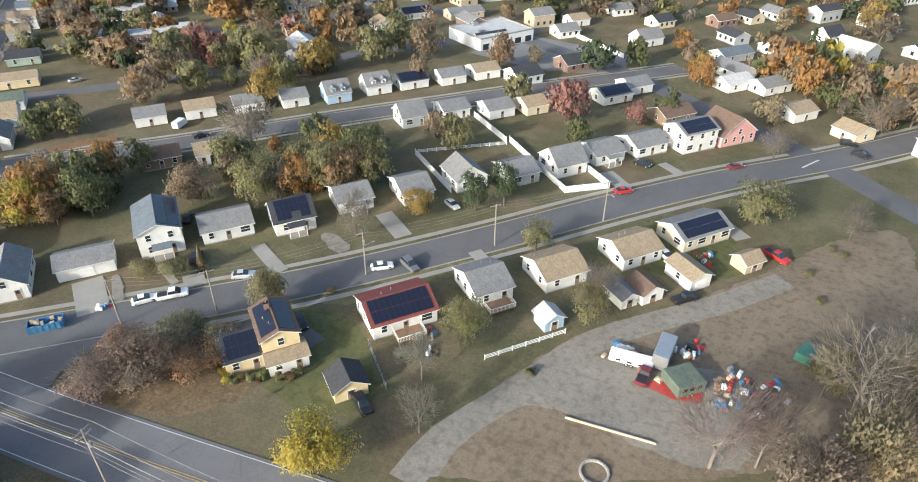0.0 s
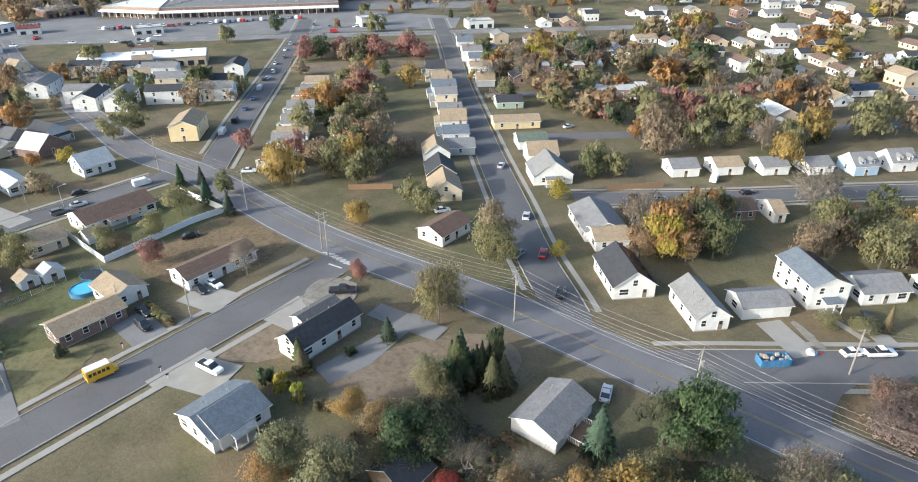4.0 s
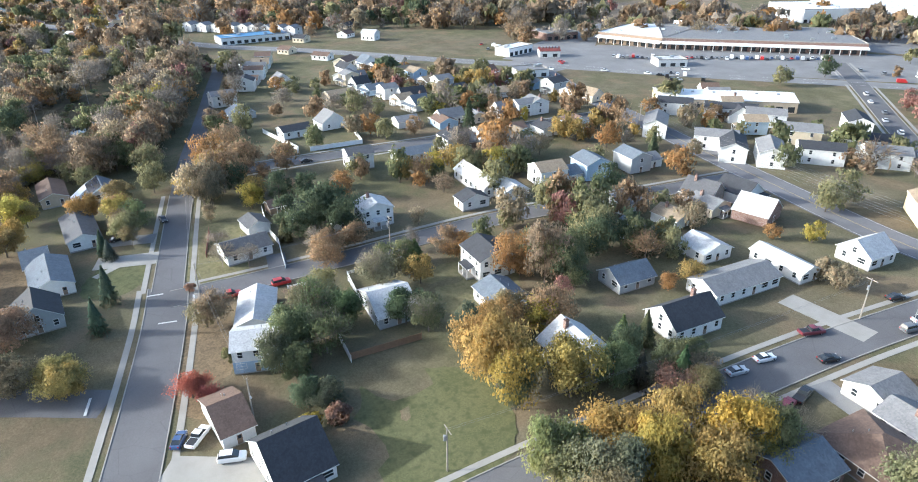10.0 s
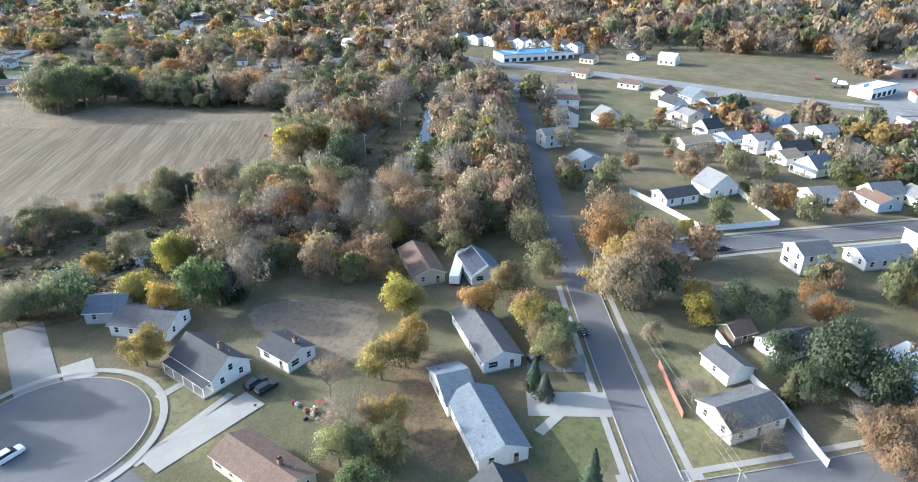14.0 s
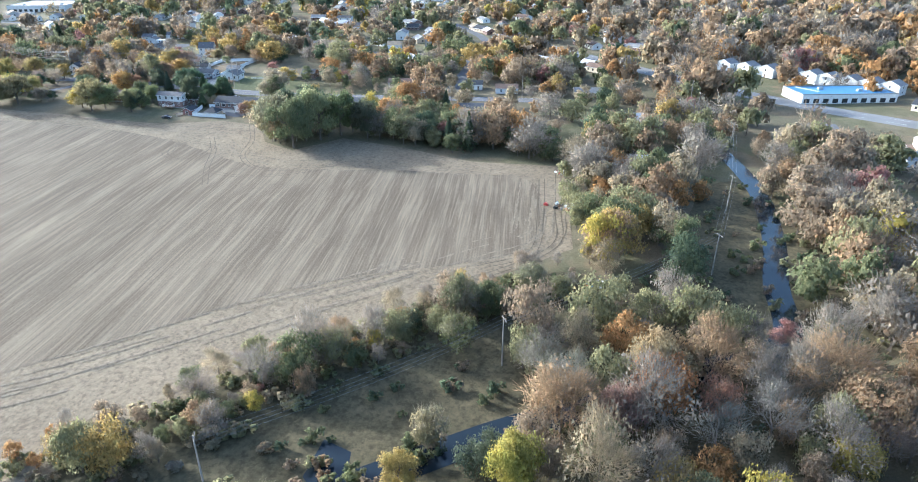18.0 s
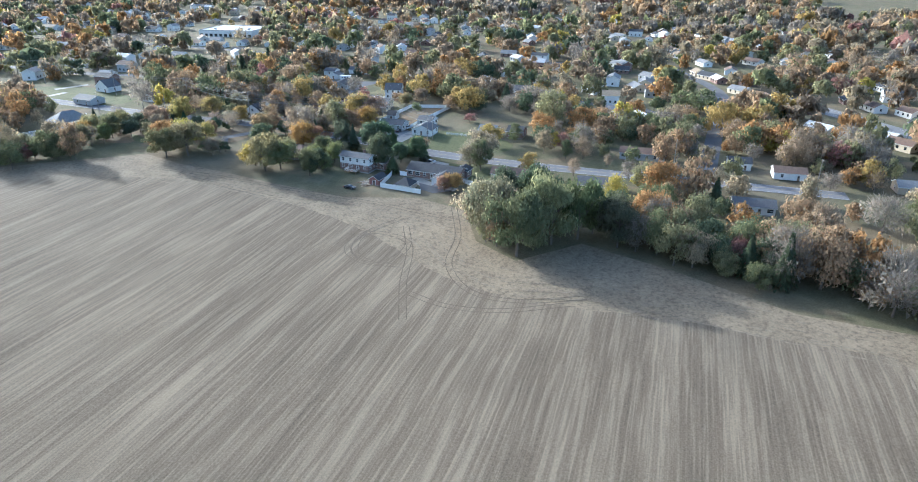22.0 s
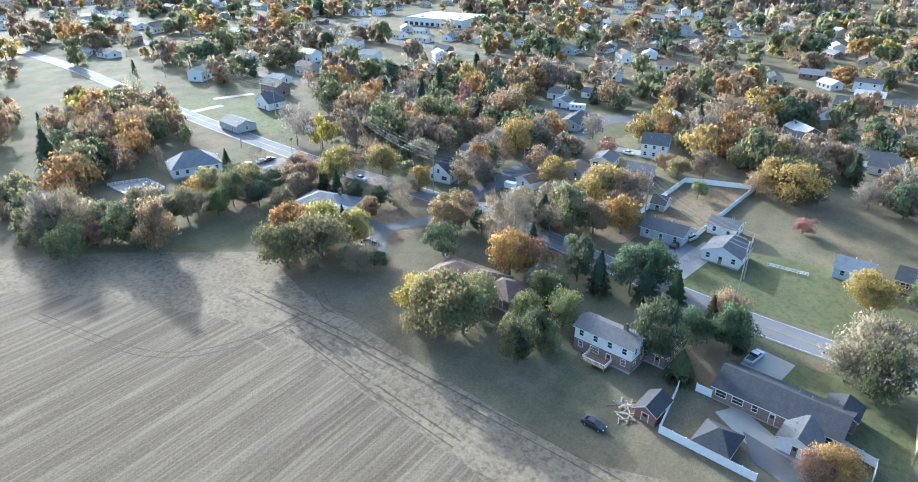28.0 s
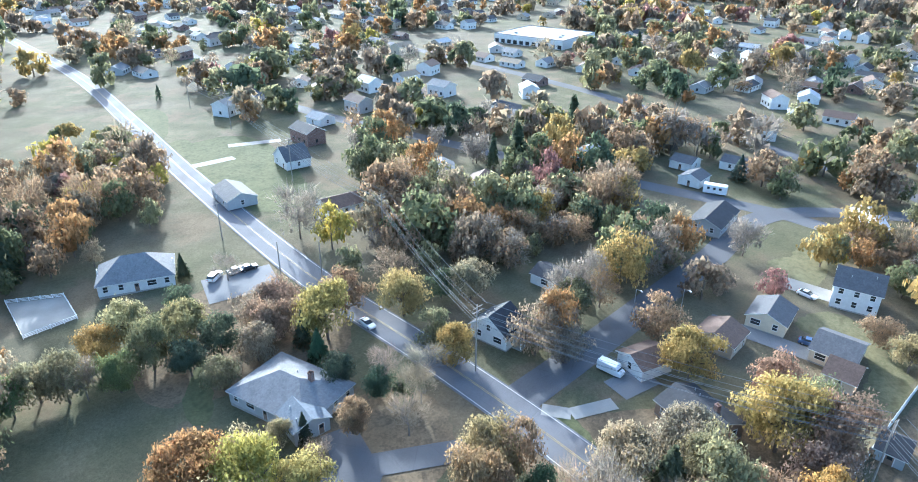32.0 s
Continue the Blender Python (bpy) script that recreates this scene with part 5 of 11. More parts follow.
def fence(pts, kind="vinyl"):
    """Posts and panels along a line of corners."""
    h = {"vinyl": 1.8, "wood": 1.7, "low": 1.0, "chain": 1.2, "brickred": 1.6}[kind]
    mat = {"vinyl": "vinyl", "wood": "wood_fence", "low": "vinyl", "chain": "metal", "brickred": "red_fence"}[kind]
    words = {"vinyl": "tall white vinyl privacy fence round a yard", "wood": "brown wooden board fence along a yard", "low": "low white rail fence beside the lawn", "chain": "grey wire mesh fence along a yard", "brickred": "faded red wooden board fence along a yard"}[kind]
    ob = thing("fence", Matrix(), words, "fence")
    if kind not in FENCE:
        g = Geo()
        g.box(-.065, -.065, -.3, .065, .065, h + .1)
        g.box(-.09, -.09, h + .1, .09, .09, h + .16)
        FENCE[kind] = g.mesh("post", mat)
    for k in range(len(pts) - 1):
        a, b = np.array(pts[k], float), np.array(pts[k + 1], float)
        d = np.linalg.norm(b - a)
        yaw = math.degrees(math.atan2(*(b - a)[::-1]))
        n = max(1, round(d / 2.4))
        for i in range(n):
            p, q = a + (b - a) * i / n, a + (b - a) * (i + 1) / n
            part("post", FENCE[kind], ob, pose(p[0], p[1], gz(*p), 0, 0, yaw))
            w = d / n
            z0, z1 = gz(*p), gz(*q)
            g = Geo()
            if kind in ("vinyl", "wood", "brickred"):
                g.box(.06, -.025, .05, w - .06, .025, h)
                g.box(.06, -.045, h - .12, w - .06, .045, h)
                g.box(.06, -.045, .05, w - .06, .045, .2)
            elif kind == "low":
                for z in (.3, .62, .92):
                    g.box(.06, -.03, z, w - .06, .03, z + .12)
            else:
                for z in (.05, h - .04):
                    g.box(0, -.02, z, w, .02, z + .04)
                for u in range(7):
                    g.box(w * u / 7, -.008, .05, w * u / 7 + .016, .008, h)
            g.v = [(vx, vy, vz + (z1 - z0) * vx / w) for vx, vy, vz in g.v]
            part("panel", g.mesh("panel", mat), ob, pose(p[0], p[1], z0, 0, 0, yaw))
    part("post", FENCE[kind], ob, pose(pts[-1][0], pts[-1][1], gz(*pts[-1])))


def street_lamp(x, y, yaw):
    ob = thing("street_lamp", at(x, y, yaw), "slim grey street lamp with a curved arm", "street lamp")
    g = Geo()
    g.tube((0, 0, -.3), (0, 0, 7.5), .1, .06, 8)
    part("post", g.mesh("post", "metal"), ob)
    a = Geo()
    a.tube((0, 0, 7.4), (1.6, 0, 8.0), .04, .035, 6)
    part("arm", a.mesh("arm", "metal"), ob)
    l = Geo()
    l.box(1.5, -.14, 7.93, 2.2, .14, 8.08)
    part("lamp_head", l.mesh("lamp_head", "lamp_glass"), ob)


def pool(x, y, r, full=1):
    ob = thing("swimming_pool" if full else "trampoline", at(x, y), "round blue above-ground swimming pool in a yard" if full else "round dark trampoline on the grass", "pool" if full else "trampoline")
    g = Geo()
    n = 28
    for k in range(n):
        a, b = 2 * math.pi * k / n, 2 * math.pi * (k + 1) / n
        for r0, r1, z0, z1 in ((r, r, -.2, 1.2), (r, r - .18, 1.2, 1.2), (r - .18, r - .18, 1.2, .6)):
            g.face([(r0 * math.cos(a), r0 * math.sin(a), z0), (r0 * math.cos(b), r0 * math.sin(b), z0), (r1 * math.cos(b), r1 * math.sin(b), z1), (r1 * math.cos(a), r1 * math.sin(a), z1)])
    if full:
        part("pool_wall", g.mesh("pool_wall", "blue_metal"), ob)
        w = Geo()
        w.face([((r - .18) * math.cos(2 * math.pi * k / n), (r - .18) * math.sin(2 * math.pi * k / n), 1.0) for k in range(n)])
        part("water", w.mesh("water", "pool_water"), ob)
    else:
        f = Geo()
        for k in range(n):
            a, b = 2 * math.pi * k / n, 2 * math.pi * (k + 1) / n
            f.tube((r * math.cos(a), r * math.sin(a), .9), (r * math.cos(b), r * math.sin(b), .9), .05, .05, 5)
            if k % 4 == 0:
                f.tube((r * math.cos(a), r * math.sin(a), -.1), (r * math.cos(a), r * math.sin(a), .9), .03, .03, 5)
                f.tube((r * math.cos(a), r * math.sin(a), .9), (r * math.cos(a), r * math.sin(a), 2.6), .025, .025, 5)
        part("ring", f.mesh("ring", "blue_metal"), ob)
        w = Geo()
        w.face([((r - .1) * math.cos(2 * math.pi * k / n), (r - .1) * math.sin(2 * math.pi * k / n), .88) for k in range(n)])
        part("mat", w.mesh("mat", "black"), ob)


def dumpster(x, y, yaw):
    ob = thing("dumpster", at(x, y, yaw, .1), "open blue steel dumpster full of rubbish", "dumpster")
    g = Geo()
    for a in ((-2.8, -1.2, 0, 2.8, 1.2, .15), (-2.8, -1.2, .15, 2.8, -1.1, 1.5), (-2.8, 1.1, .15, 2.8, 1.2, 1.5), (-2.8, -1.1, .15, -2.7, 1.1, 1.5), (2.7, -1.1, .15, 2.8, 1.1, 1.5)):
        g.box(*a)
    part("tub", g.mesh("tub", "blue_metal"), ob)
    rib = Geo()
    rib.box(-.06, -1.27, .1, .06, -1.2, 1.45)
    rm = rib.mesh("rib", "blue_metal")
    for k in range(6):
        part("rib", rm, ob, pose(-2.4 + k * .96, 0, 0))
    r = random.Random(3)
    j = Geo()
    for k in range(14):
        px, py = r.uniform(-2.5, 2.2), r.uniform(-1, .7)
        j.box(px, py, 1.0, px + r.uniform(.2, .7), py + r.uniform(.2, .5), 1.2 + r.random() * .5)
    part("rubbish", j.mesh("rubbish", "wall_tan"), ob)


def mailbox(x, y, yaw):
    ob = thing("mailbox", at(x, y, yaw), "small mailbox on a wooden post", "mailbox")
    g = Geo()
    g.box(-.05, -.05, -.2, .05, .05, 1.0)
    part("post", g.mesh("post", "trim"), ob)
    b = Geo()
    b.box(-.12, -.25, 1.0, .12, .25, 1.25)
    part("box", b.mesh("box", "black"), ob)


def trailer(x, y, yaw, L, W, h, mat, label, wheels=1):
    ob = thing("trailer", at(x, y, yaw, .05), label, "trailer")
    g = Geo()
    loft(g, [section(-L / 2, W - .2, .6, h - .1), section(-L / 2 + .15, W, .5, h), section(L / 2 - .15, W, .5, h), section(L / 2, W - .2, .6, h - .2)])
    part("body", g.mesh("body", mat), ob)
    w = Geo()
    for k in range(3):
        w.box(-L / 3 + k * L / 4, -W / 2 - .02, h * .55, -L / 3 + k * L / 4 + .8, -W / 2 + .02, h * .8)
    part("side_window", w.mesh("side_window", "glass"), ob)
    if wheels:
        for fx in (-.6, .2):
            for s in (1, -1):
                part("wheel", WHEEL, ob, pose(fx, s * (W / 2 - .1), .33))
    return ob


def junk(x, y, r, n, seed, label="scattered yard junk and boards on the ground", timber=0):
    q = random.Random(seed)
    ob = thing("junk_pile", at(x, y), label, "junk")
    mats = ("wall_tan", "metal", "trim", "black", "red_metal", "blue_metal", "wood_fence", "white_metal")
    mats = ("wall_tan", "wood_pole", "wood_fence", "concrete") if timber else mats
    for k in range(n):
        g = Geo()
        a, b, c = q.uniform(.2, .8), q.uniform(.15, .5), q.uniform(.15, .8)
        if timber:
            a, b, c = q.uniform(.6, 1.5), q.uniform(.06, .16), q.uniform(.1, .3)
        g.box(-a, -b, -.1, a, b, c)
        g.box(-a * .6, -b * .6, c, a * .5, b * .7, c * 1.4)
        px, py = q.gauss(0, r / 2), q.gauss(0, r / 2)
        part("scrap", g.mesh("scrap", q.choice(mats)), ob, pose(px, py, gz(x + px, y + py) - gz(x, y), 0, 0, q.uniform(0, 180)))


def tracks(pts, gauge=1.9):
    """A pair of wheel ruts across the field."""
    line = smooth_line(pts, 3.0)
    nor = normals(line)
    g = Geo()
    for o in (-gauge / 2, gauge / 2):
        strip(g, line, nor, o - 0.13, o + 0.13, 0.125)
    thing("wheel_track", Matrix(), "pair of dark wheel ruts across the field", "wheel track", kind="structure", data=g.mesh("wheel_track", "track"))


def windrows(pts, offsets, seed):
    """Pale lines of straw left by the machines, broken and uneven, along the edge of a field."""
    line = smooth_line(pts, 2.5)
    nor = normals(line)
    r = random.Random(seed)
    g = Geo()
    for o in offsets:
        on = True
        for k in range(len(line) - 1):
            if r.random() < (0.12 if on else 0.14):
                on = not on
            if on:
                a, b = o + r.uniform(-.3, .2), o + r.uniform(.22, .6)
                q = [line[k] + nor[k] * b, line[k] + nor[k] * a, line[k + 1] + nor[k + 1] * a, line[k + 1] + nor[k + 1] * b]
                g.face([(c[0], c[1], gz(c[0], c[1]) + 0.13) for c in q])
    thing("straw_rows", Matrix(), "pale broken lines of straw round the field", "straw", kind="stuff", data=g.mesh("straw_rows", "straw"))


def fire_ring(x, y, r):
    ob = thing("fire_ring", at(x, y), "ring of stones round a fire pit", "fire pit")
    q = random.Random(4)
    for k in range(22):
        a = k * 6.283 / 22
        g = Geo()
        w = q.uniform(.2, .3)
        g.box(-w, -.18, -.1, w, .18, q.uniform(.2, .35))
        g.box(-w * .7, -.13, .15, w * .7, .13, q.uniform(.36, .42))
        part("stone", g.mesh("stone", "block"), ob, pose(r * math.cos(a), r * math.sin(a), 0, 0, 0, math.degrees(a) + 90))


def timber_log(x0, y0, x1, y1):
    """A long pale timber lying on the ground."""
    ob = thing("log", Matrix(), "long pale timber lying along the lot edge", "log")
    g = Geo()
    g.tube((x0, y0, gz(x0, y0) + .2), (x1, y1, gz(x1, y1) + .2), .22, .2, 8)
    part("timber", g.mesh("timber", "wall_tan"), ob)

# ---- ground ----
gx = list(range(-1700, 501, 14))
gy = list(range(-1500, 1001, 14))
gx = [-9000, -5000, -3000, -2200] + gx + [900, 1800, 4000, 9000]
gy = [-9000, -5000, -3000, -2000] + gy + [1500, 2500, 5000, 9000]
grid = np.array([(x, y) for y in gy for x in gx], float)
heights = gz_many(grid)
ground_mesh = bpy.data.meshes.new("ground")
ground_mesh.from_pydata([(x, y, z) for (x, y), z in zip(grid.tolist(), heights.tolist())], [], [(j * len(gx) + i, j * len(gx) + i + 1, (j + 1) * len(gx) + i + 1, (j + 1) * len(gx) + i) for j in range(len(gy) - 1) for i in range(len(gx) - 1)])
ground_mesh.materials.append(M["grass"])
thing("ground", Matrix(), "dry autumn grass and bare earth over gentle land", "ground", kind="structure", data=ground_mesh)

# ---- roads ----
road("road", [(60, 40), (-62, 40), (-107, 41), (-145, 41.5), (-196, 39), (-235, 43), (-267, 46), (-300, 45), (-350, 54), (-423, 66), (-480, 75), (-560, 96)], 12, "highway", 2, "grey asphalt through road with painted lines")
road("street", [(-112, 44), (-102, 52), (-77, 71), (-57, 87), (-32, 110), (-10, 132), (16, 157), (40, 179), (75, 212)], 9.2, "asphalt", 1, "grey asphalt residential street")
road("street", [(-128, 40), (-134, 48), (-155, 67), (-175, 88), (-212, 126), (-271, 188), (-328, 250), (-400, 325)], 9, "asphalt", 1, "long straight grey asphalt residential street")
road("street", [(-260, 46), (-284, 71), (-330, 118), (-414, 206), (-470, 262)], 9.5, "asphalt", 1, "long straight grey asphalt residential street")
road("street", [(-186, 40), (-185.5, 0), (-185.5, -40), (-186, -90), (-190, -180)], 9.5, "asphalt", 1, "dark asphalt residential street between lawns")
road("street", [(-270, 46), (-271, 25), (-273, -10), (-273, -45), (-272, -85), (-272, -110), (-277, -130), (-290, -143)], 9, "asphalt", 1, "dark asphalt residential street")
road("street", [(-230, -160), (-270, -148), (-303, -141), (-346, -133), (-368, -130)], 9.2, "asphalt", 2, "straight grey asphalt residential street")
road("street", [(-361, -130), (-361, -92), (-361, -41), (-356, 0), (-352, 52)], 8, "asphalt", 1, "narrow grey asphalt residential street")
road("street", [(-440, -112), (-440, -60), (-438, 0), (-437, 60)], 8, "asphalt", 1, "narrow grey asphalt residential street")
road("street", [(-395, -320), (-392, -260), (-392, -222)], 8.5, "asphalt", 1, "short grey asphalt street into a turning circle")
road("road", [(-716, -200), (-718, -300), (-721, -360), (-725, -390), (-733, -430), (-737, -470), (-740, -520), (-752, -600), (-768, -690), (-785, -800), (-800, -1000)], 8.5, "highway", 2, "sunlit grey two-lane road")
road("street", [(-733, -452), (-760, -451), (-813, -450), (-860, -447), (-900, -400)], 7.5, "asphalt", 1, "shaded grey asphalt side street")
road("arterial_road", [(-900, -200), (-739, -88), (-659, -10), (-592, 50), (-540, 105), (-480, 160), (-431, 212), (-330, 318), (-230, 420)], 15, "lot", 1, "wide grey commercial road")
road("street", [(-162, 101), (-128, 128), (-97, 157), (-64, 186), (-40, 208), (0, 245)], 8.5, "asphalt", 0, "grey asphalt residential street")
road("street", [(60, 150), (40, 176), (22, 194), (4, 210), (-25, 235), (-70, 262), (-130, 300)], 9, "asphalt", 2, "grey asphalt residential street")
road("street", [(-205, 140), (-160, 180), (-100, 235), (-60, 275)], 7.5, "asphalt", 0, "grey asphalt back street")
road("street", [(-250, 180), (-200, 225), (-130, 290)], 7.5, "asphalt", 0, "grey asphalt back street")
road("street", [(-860, -447), (-840, -560), (-830, -680), (-860, -820)], 7.5, "asphalt", 0, "grey asphalt suburban street")
road("street", [(-900, -400), (-950, -560), (-980, -760)], 7.5, "asphalt", 0, "grey asphalt suburban street")
road("street", [(-718, -250), (-800, -240), (-900, -230), (-1000, -260)], 7.5, "asphalt", 0, "grey asphalt suburban street")
road("street", [(-820, -240), (-850, -330), (-860, -447)], 7.5, "asphalt", 0, "grey asphalt suburban street")
road("street", [(-386, -222), (-369, -208), (-353, -192), (-338.6, -168.2), (-331, -153.6), (-325.9, -144.1)], 8, "asphalt", 0, "short grey asphalt street from the turning circle")
road("track", [(-25, 49), (-22.6, 58), (-15.3, 69.6), (-6.9, 83.9), (1.8, 92.6), (14.3, 103.2), (25.9, 115)], 5, "gravel", 0, "worn gravel track across the lot")
road("street", [(-366, -130.4), (-400, -125.4), (-438, -119.4), (-458, -116), (-520, -103), (-596, -88), (-680, -70)], 7.2, "asphalt", 2, "narrow shaded asphalt street without kerbs")
edges(1)
edges(2)
edges(3)
edges(4, 1.6, 1.4)
edges(5)
edges(6)
edges(23, west=-425)
edges(7, pavement=(1, 0))
edges(8)
edges(13)
edges(10, pavement=(0, 0), kerb=(0, 0))
lines(0, (-5.4, 5.4))
lines(0, (-0.18, 0.18), "paint_yellow", 0.12)
lines(10, (-3.7, 3.7))
lines(10, (-0.16, 0.16), "paint_yellow", 0.1)
lines(12, (-3.5, 3.5), "paint_white", 0.2, 2)
bar(-184.9, 31.2, 7, 4.0)
bar(-364.6, -133.3, 83, 3.7)
bar(-359.1, -125.0, -6, 3.0)
bar(-350.4, -131.6, 79, 4.0)
bar(-326.4, -147.4, 170, 5.1)
bar(35.9, 175.1, 57, 8.6)
bar(-190.7, 34.5, 20, 3.4, 0.4)
bar(-189.4, 34.4, 20, 3.4, 0.4)
bar(-188, 34.2, 20, 3.4, 0.4)
bar(-186.7, 34.1, 20, 3.4, 0.4)
bar(-185.4, 34, 20, 3.4, 0.4)
bar(-184.1, 33.9, 20, 3.4, 0.4)
bar(-182.8, 33.8, 20, 3.4, 0.4)

# ---- fields, lawns, lots, water ----
patch("field", [(-641.1, -531.6), (-658.9, -513.2), (-682.3, -477.9), (-673, -453), (-667.8, -417.6), (-664.4, -391), (-662.6, -376.5), (-669.9, -351.5), (-663.5, -331.9), (-639.7, -321.8), (-629.1, -307.1), (-647, -290), (-635.4, -262.8), (-619, -233.5), (-615.3, -200.9), (-597.1, -198.4), (-567.2, -201.1), (-544.1, -202.8), (-521.9, -231.2), (-502, -259), (-487.5, -274), (-478, -283), (-463, -297), (-450, -303), (-438, -380), (-470, -470), (-560, -560), (-640, -560)], "headland", 0.05, "harvested field with turned pale straw along its edge", "field", 10)
patch("field", [(-634, -518), (-645, -492), (-656, -462), (-657.5, -429), (-653.6, -403), (-647, -380), (-638, -359), (-626, -342), (-614, -326), (-607, -308), (-606, -287.5), (-607.8, -259.4), (-604.7, -237.2), (-603.7, -207.3), (-543.1, -212.3), (-533.5, -233.6), (-528, -257.1), (-519.8, -277.6), (-505.8, -295.5), (-492.7, -311.6), (-479.2, -331.7), (-468, -340), (-462, -390), (-485, -460), (-560, -540)], "stubble", 0.09, "harvested corn field with long straight stubble rows", "field", 10)
patch("dirt_lot", [(-28.7, 47.6), (-23.5, 60.6), (-16.3, 73.3), (-7.8, 88.4), (6.3, 99.4), (21.7, 115.5), (40.1, 138.6), (55.2, 147.7), (43, 86.9), (28, 71.3), (12.8, 62.5)], "dirt", 0.03, "bare brown earth lot beside houses", "ground", 8)
patch("gravel_lot", [(-25, 49), (-19.7, 60.2), (-14.7, 71.1), (-8.5, 81.8), (2.8, 83), (19.9, 86.3), (19.5, 64.9), (6.5, 64.6), (-7.7, 68.6), (-14.6, 67.3), (-20.4, 57.1), (-21.3, 50.3)], "gravel", 0.055, "worn grey gravel yard round trailers", "ground", 8)
patch("lawn", [(-66.9, 67.7), (-57.7, 77.8), (-47.9, 77.7), (-39.9, 70.8), (-33.6, 61.9), (-39.9, 54.8), (-54.8, 57.2)], "lawn", 0.03, "green shaded lawn behind a house", "lawn", 8)
patch("lawn", [(-18.2, 112.1), (7.4, 138.1), (20.7, 121.6), (17.4, 111.9), (6.7, 108)], "lawn", 0.03, "green back lawn", "lawn", 8)
patch("lawn", [(-59.7, 77.1), (-34.1, 102), (-30.9, 99.8), (-45.4, 82.1)], "dry_lawn", 0.03, "dry front lawn", "lawn", 8)
patch("dirt_patch", [(-86.5, 48.6), (-80.5, 62.9), (-62.2, 66.1), (-51.8, 54.4), (-65.4, 45.9)], "litter", 0.025, "brown fallen leaves under a thicket", "ground", 8)
patch("lawn", [(-211.4, -37.1), (-209.2, -23.5), (-196.7, -14.1), (-192.6, -33), (-192.8, -38.5)], "dry_lawn", 0.03, "dry lawn beside a street", "lawn", 8)
patch("lawn", [(-239.8, -30.6), (-241.3, -4.1), (-209.4, 4), (-208.5, -12.7), (-206.8, -32.7)], "lawn", 0.025, "mown back lawn", "lawn", 8)
patch("lawn", [(-253.7, 30.4), (-227.6, 29.8), (-230.9, 5.4), (-249.3, 5)], "lawn", 0.03, "green fenced lawn", "lawn", 8)
patch("dirt_patch", [(-230.9, 5.4), (-223.3, 34), (-202.9, 36.1), (-197, 16.2), (-207.8, 2.4)], "litter", 0.03, "reddish brown bare earth with leaves", "ground", 8)
patch("lawn", [(-153.7, -3.4), (-156.8, 11.6), (-146.5, 31.5), (-133.6, 32.9), (-130.5, 21)], "dirt", 0.03, "brown worn lawn", "lawn", 8)
patch("lawn", [(-180.5, -6.9), (-178.4, 14.6), (-168.8, 7.5), (-168.2, -0.4)], "dirt", 0.03, "brown worn front lawn", "lawn", 8)
# the darker lawn material puts the long shade into the colour
patch("lawn", [(-279.3, -108.9), (-294.8, -107.9), (-312.1, -99.8), (-302.2, -75.7), (-280.7, -79.5), (-273.8, -91.3)], "lawn", 0.03, "open lawn coloured darker for long shade", "lawn", 8)
patch("lawn", [(-388.9, -145.7), (-384.6, -132.9), (-367.4, -136.9), (-370.4, -152)], "lawn", 0.03, "shaded green lawn beside a house", "lawn", 8)
patch("lawn", [(-402, -117.8), (-397, -105.5), (-379.8, -110.3), (-361.9, -109.6), (-365.7, -128.4), (-393.7, -125.4)], "dry_lawn", 0.03, "straw-coloured corner lawn", "lawn", 8)
patch("lawn", [(-412, -224.7), (-412, -214.6), (-400.2, -201.8), (-385.4, -204.9), (-386.4, -209.9), (-401.4, -216.3)], "dry_lawn", 0.03, "front lawn by the turning circle", "lawn", 8)
patch("leaf_litter", [(-408.9, -167.9), (-408.5, -156), (-375.6, -162.4), (-379.9, -170.3)], "litter", 0.03, "lawn covered in orange fallen leaves", "ground", 8)
patch("leaf_litter", [(-438.8, -208.8), (-435.4, -170.7), (-412.2, -173.9), (-406.4, -186.3)], "dirt", 0.03, "brown bare plot behind houses", "ground", 8)
patch("lawn", [(-342.2, -78.5), (-346.4, -56.4), (-324.9, -48.3), (-311.8, -80.5)], "dry_lawn", 0.03, "dry fenced lawn", "lawn", 8)
patch("lawn", [(-700.2, -368.4), (-713.1, -352.8), (-709.3, -330.1), (-688.9, -329.7), (-687.7, -336.9), (-702.1, -340.9)], "lawn", 0.06, "green front lawn", "lawn", 8)
patch("lawn", [(-727.9, -387.9), (-759.7, -369.3), (-751.5, -331.2), (-730.4, -330.7), (-725.1, -360.9)], "lawn", 0.05, "green lawns across the road", "lawn", 8)
patch("lawn", [(-791, -399.5), (-806, -378.6), (-755, -382.2), (-759.9, -402.5)], "litter", 0.06, "straw-coloured fenced yard", "lawn", 8)
patch("lawn", [(-755.5, -637.3), (-798.7, -635.6), (-772.2, -552.8), (-746.8, -554.6)], "lawn", 0.05, "sunlit green lawns along the road", "lawn", 8)
patch("lawn", [(-739.3, -449.2), (-743.1, -443.1), (-734.2, -428.5), (-727.9, -435.1)], "lawn", 0.05, "green corner lawn", "lawn", 8)
patch("lawn", [(-826.7, -440.7), (-839.9, -427.4), (-818.1, -424), (-816, -434)], "dry_lawn", 0.05, "dry front lawn", "lawn", 8)
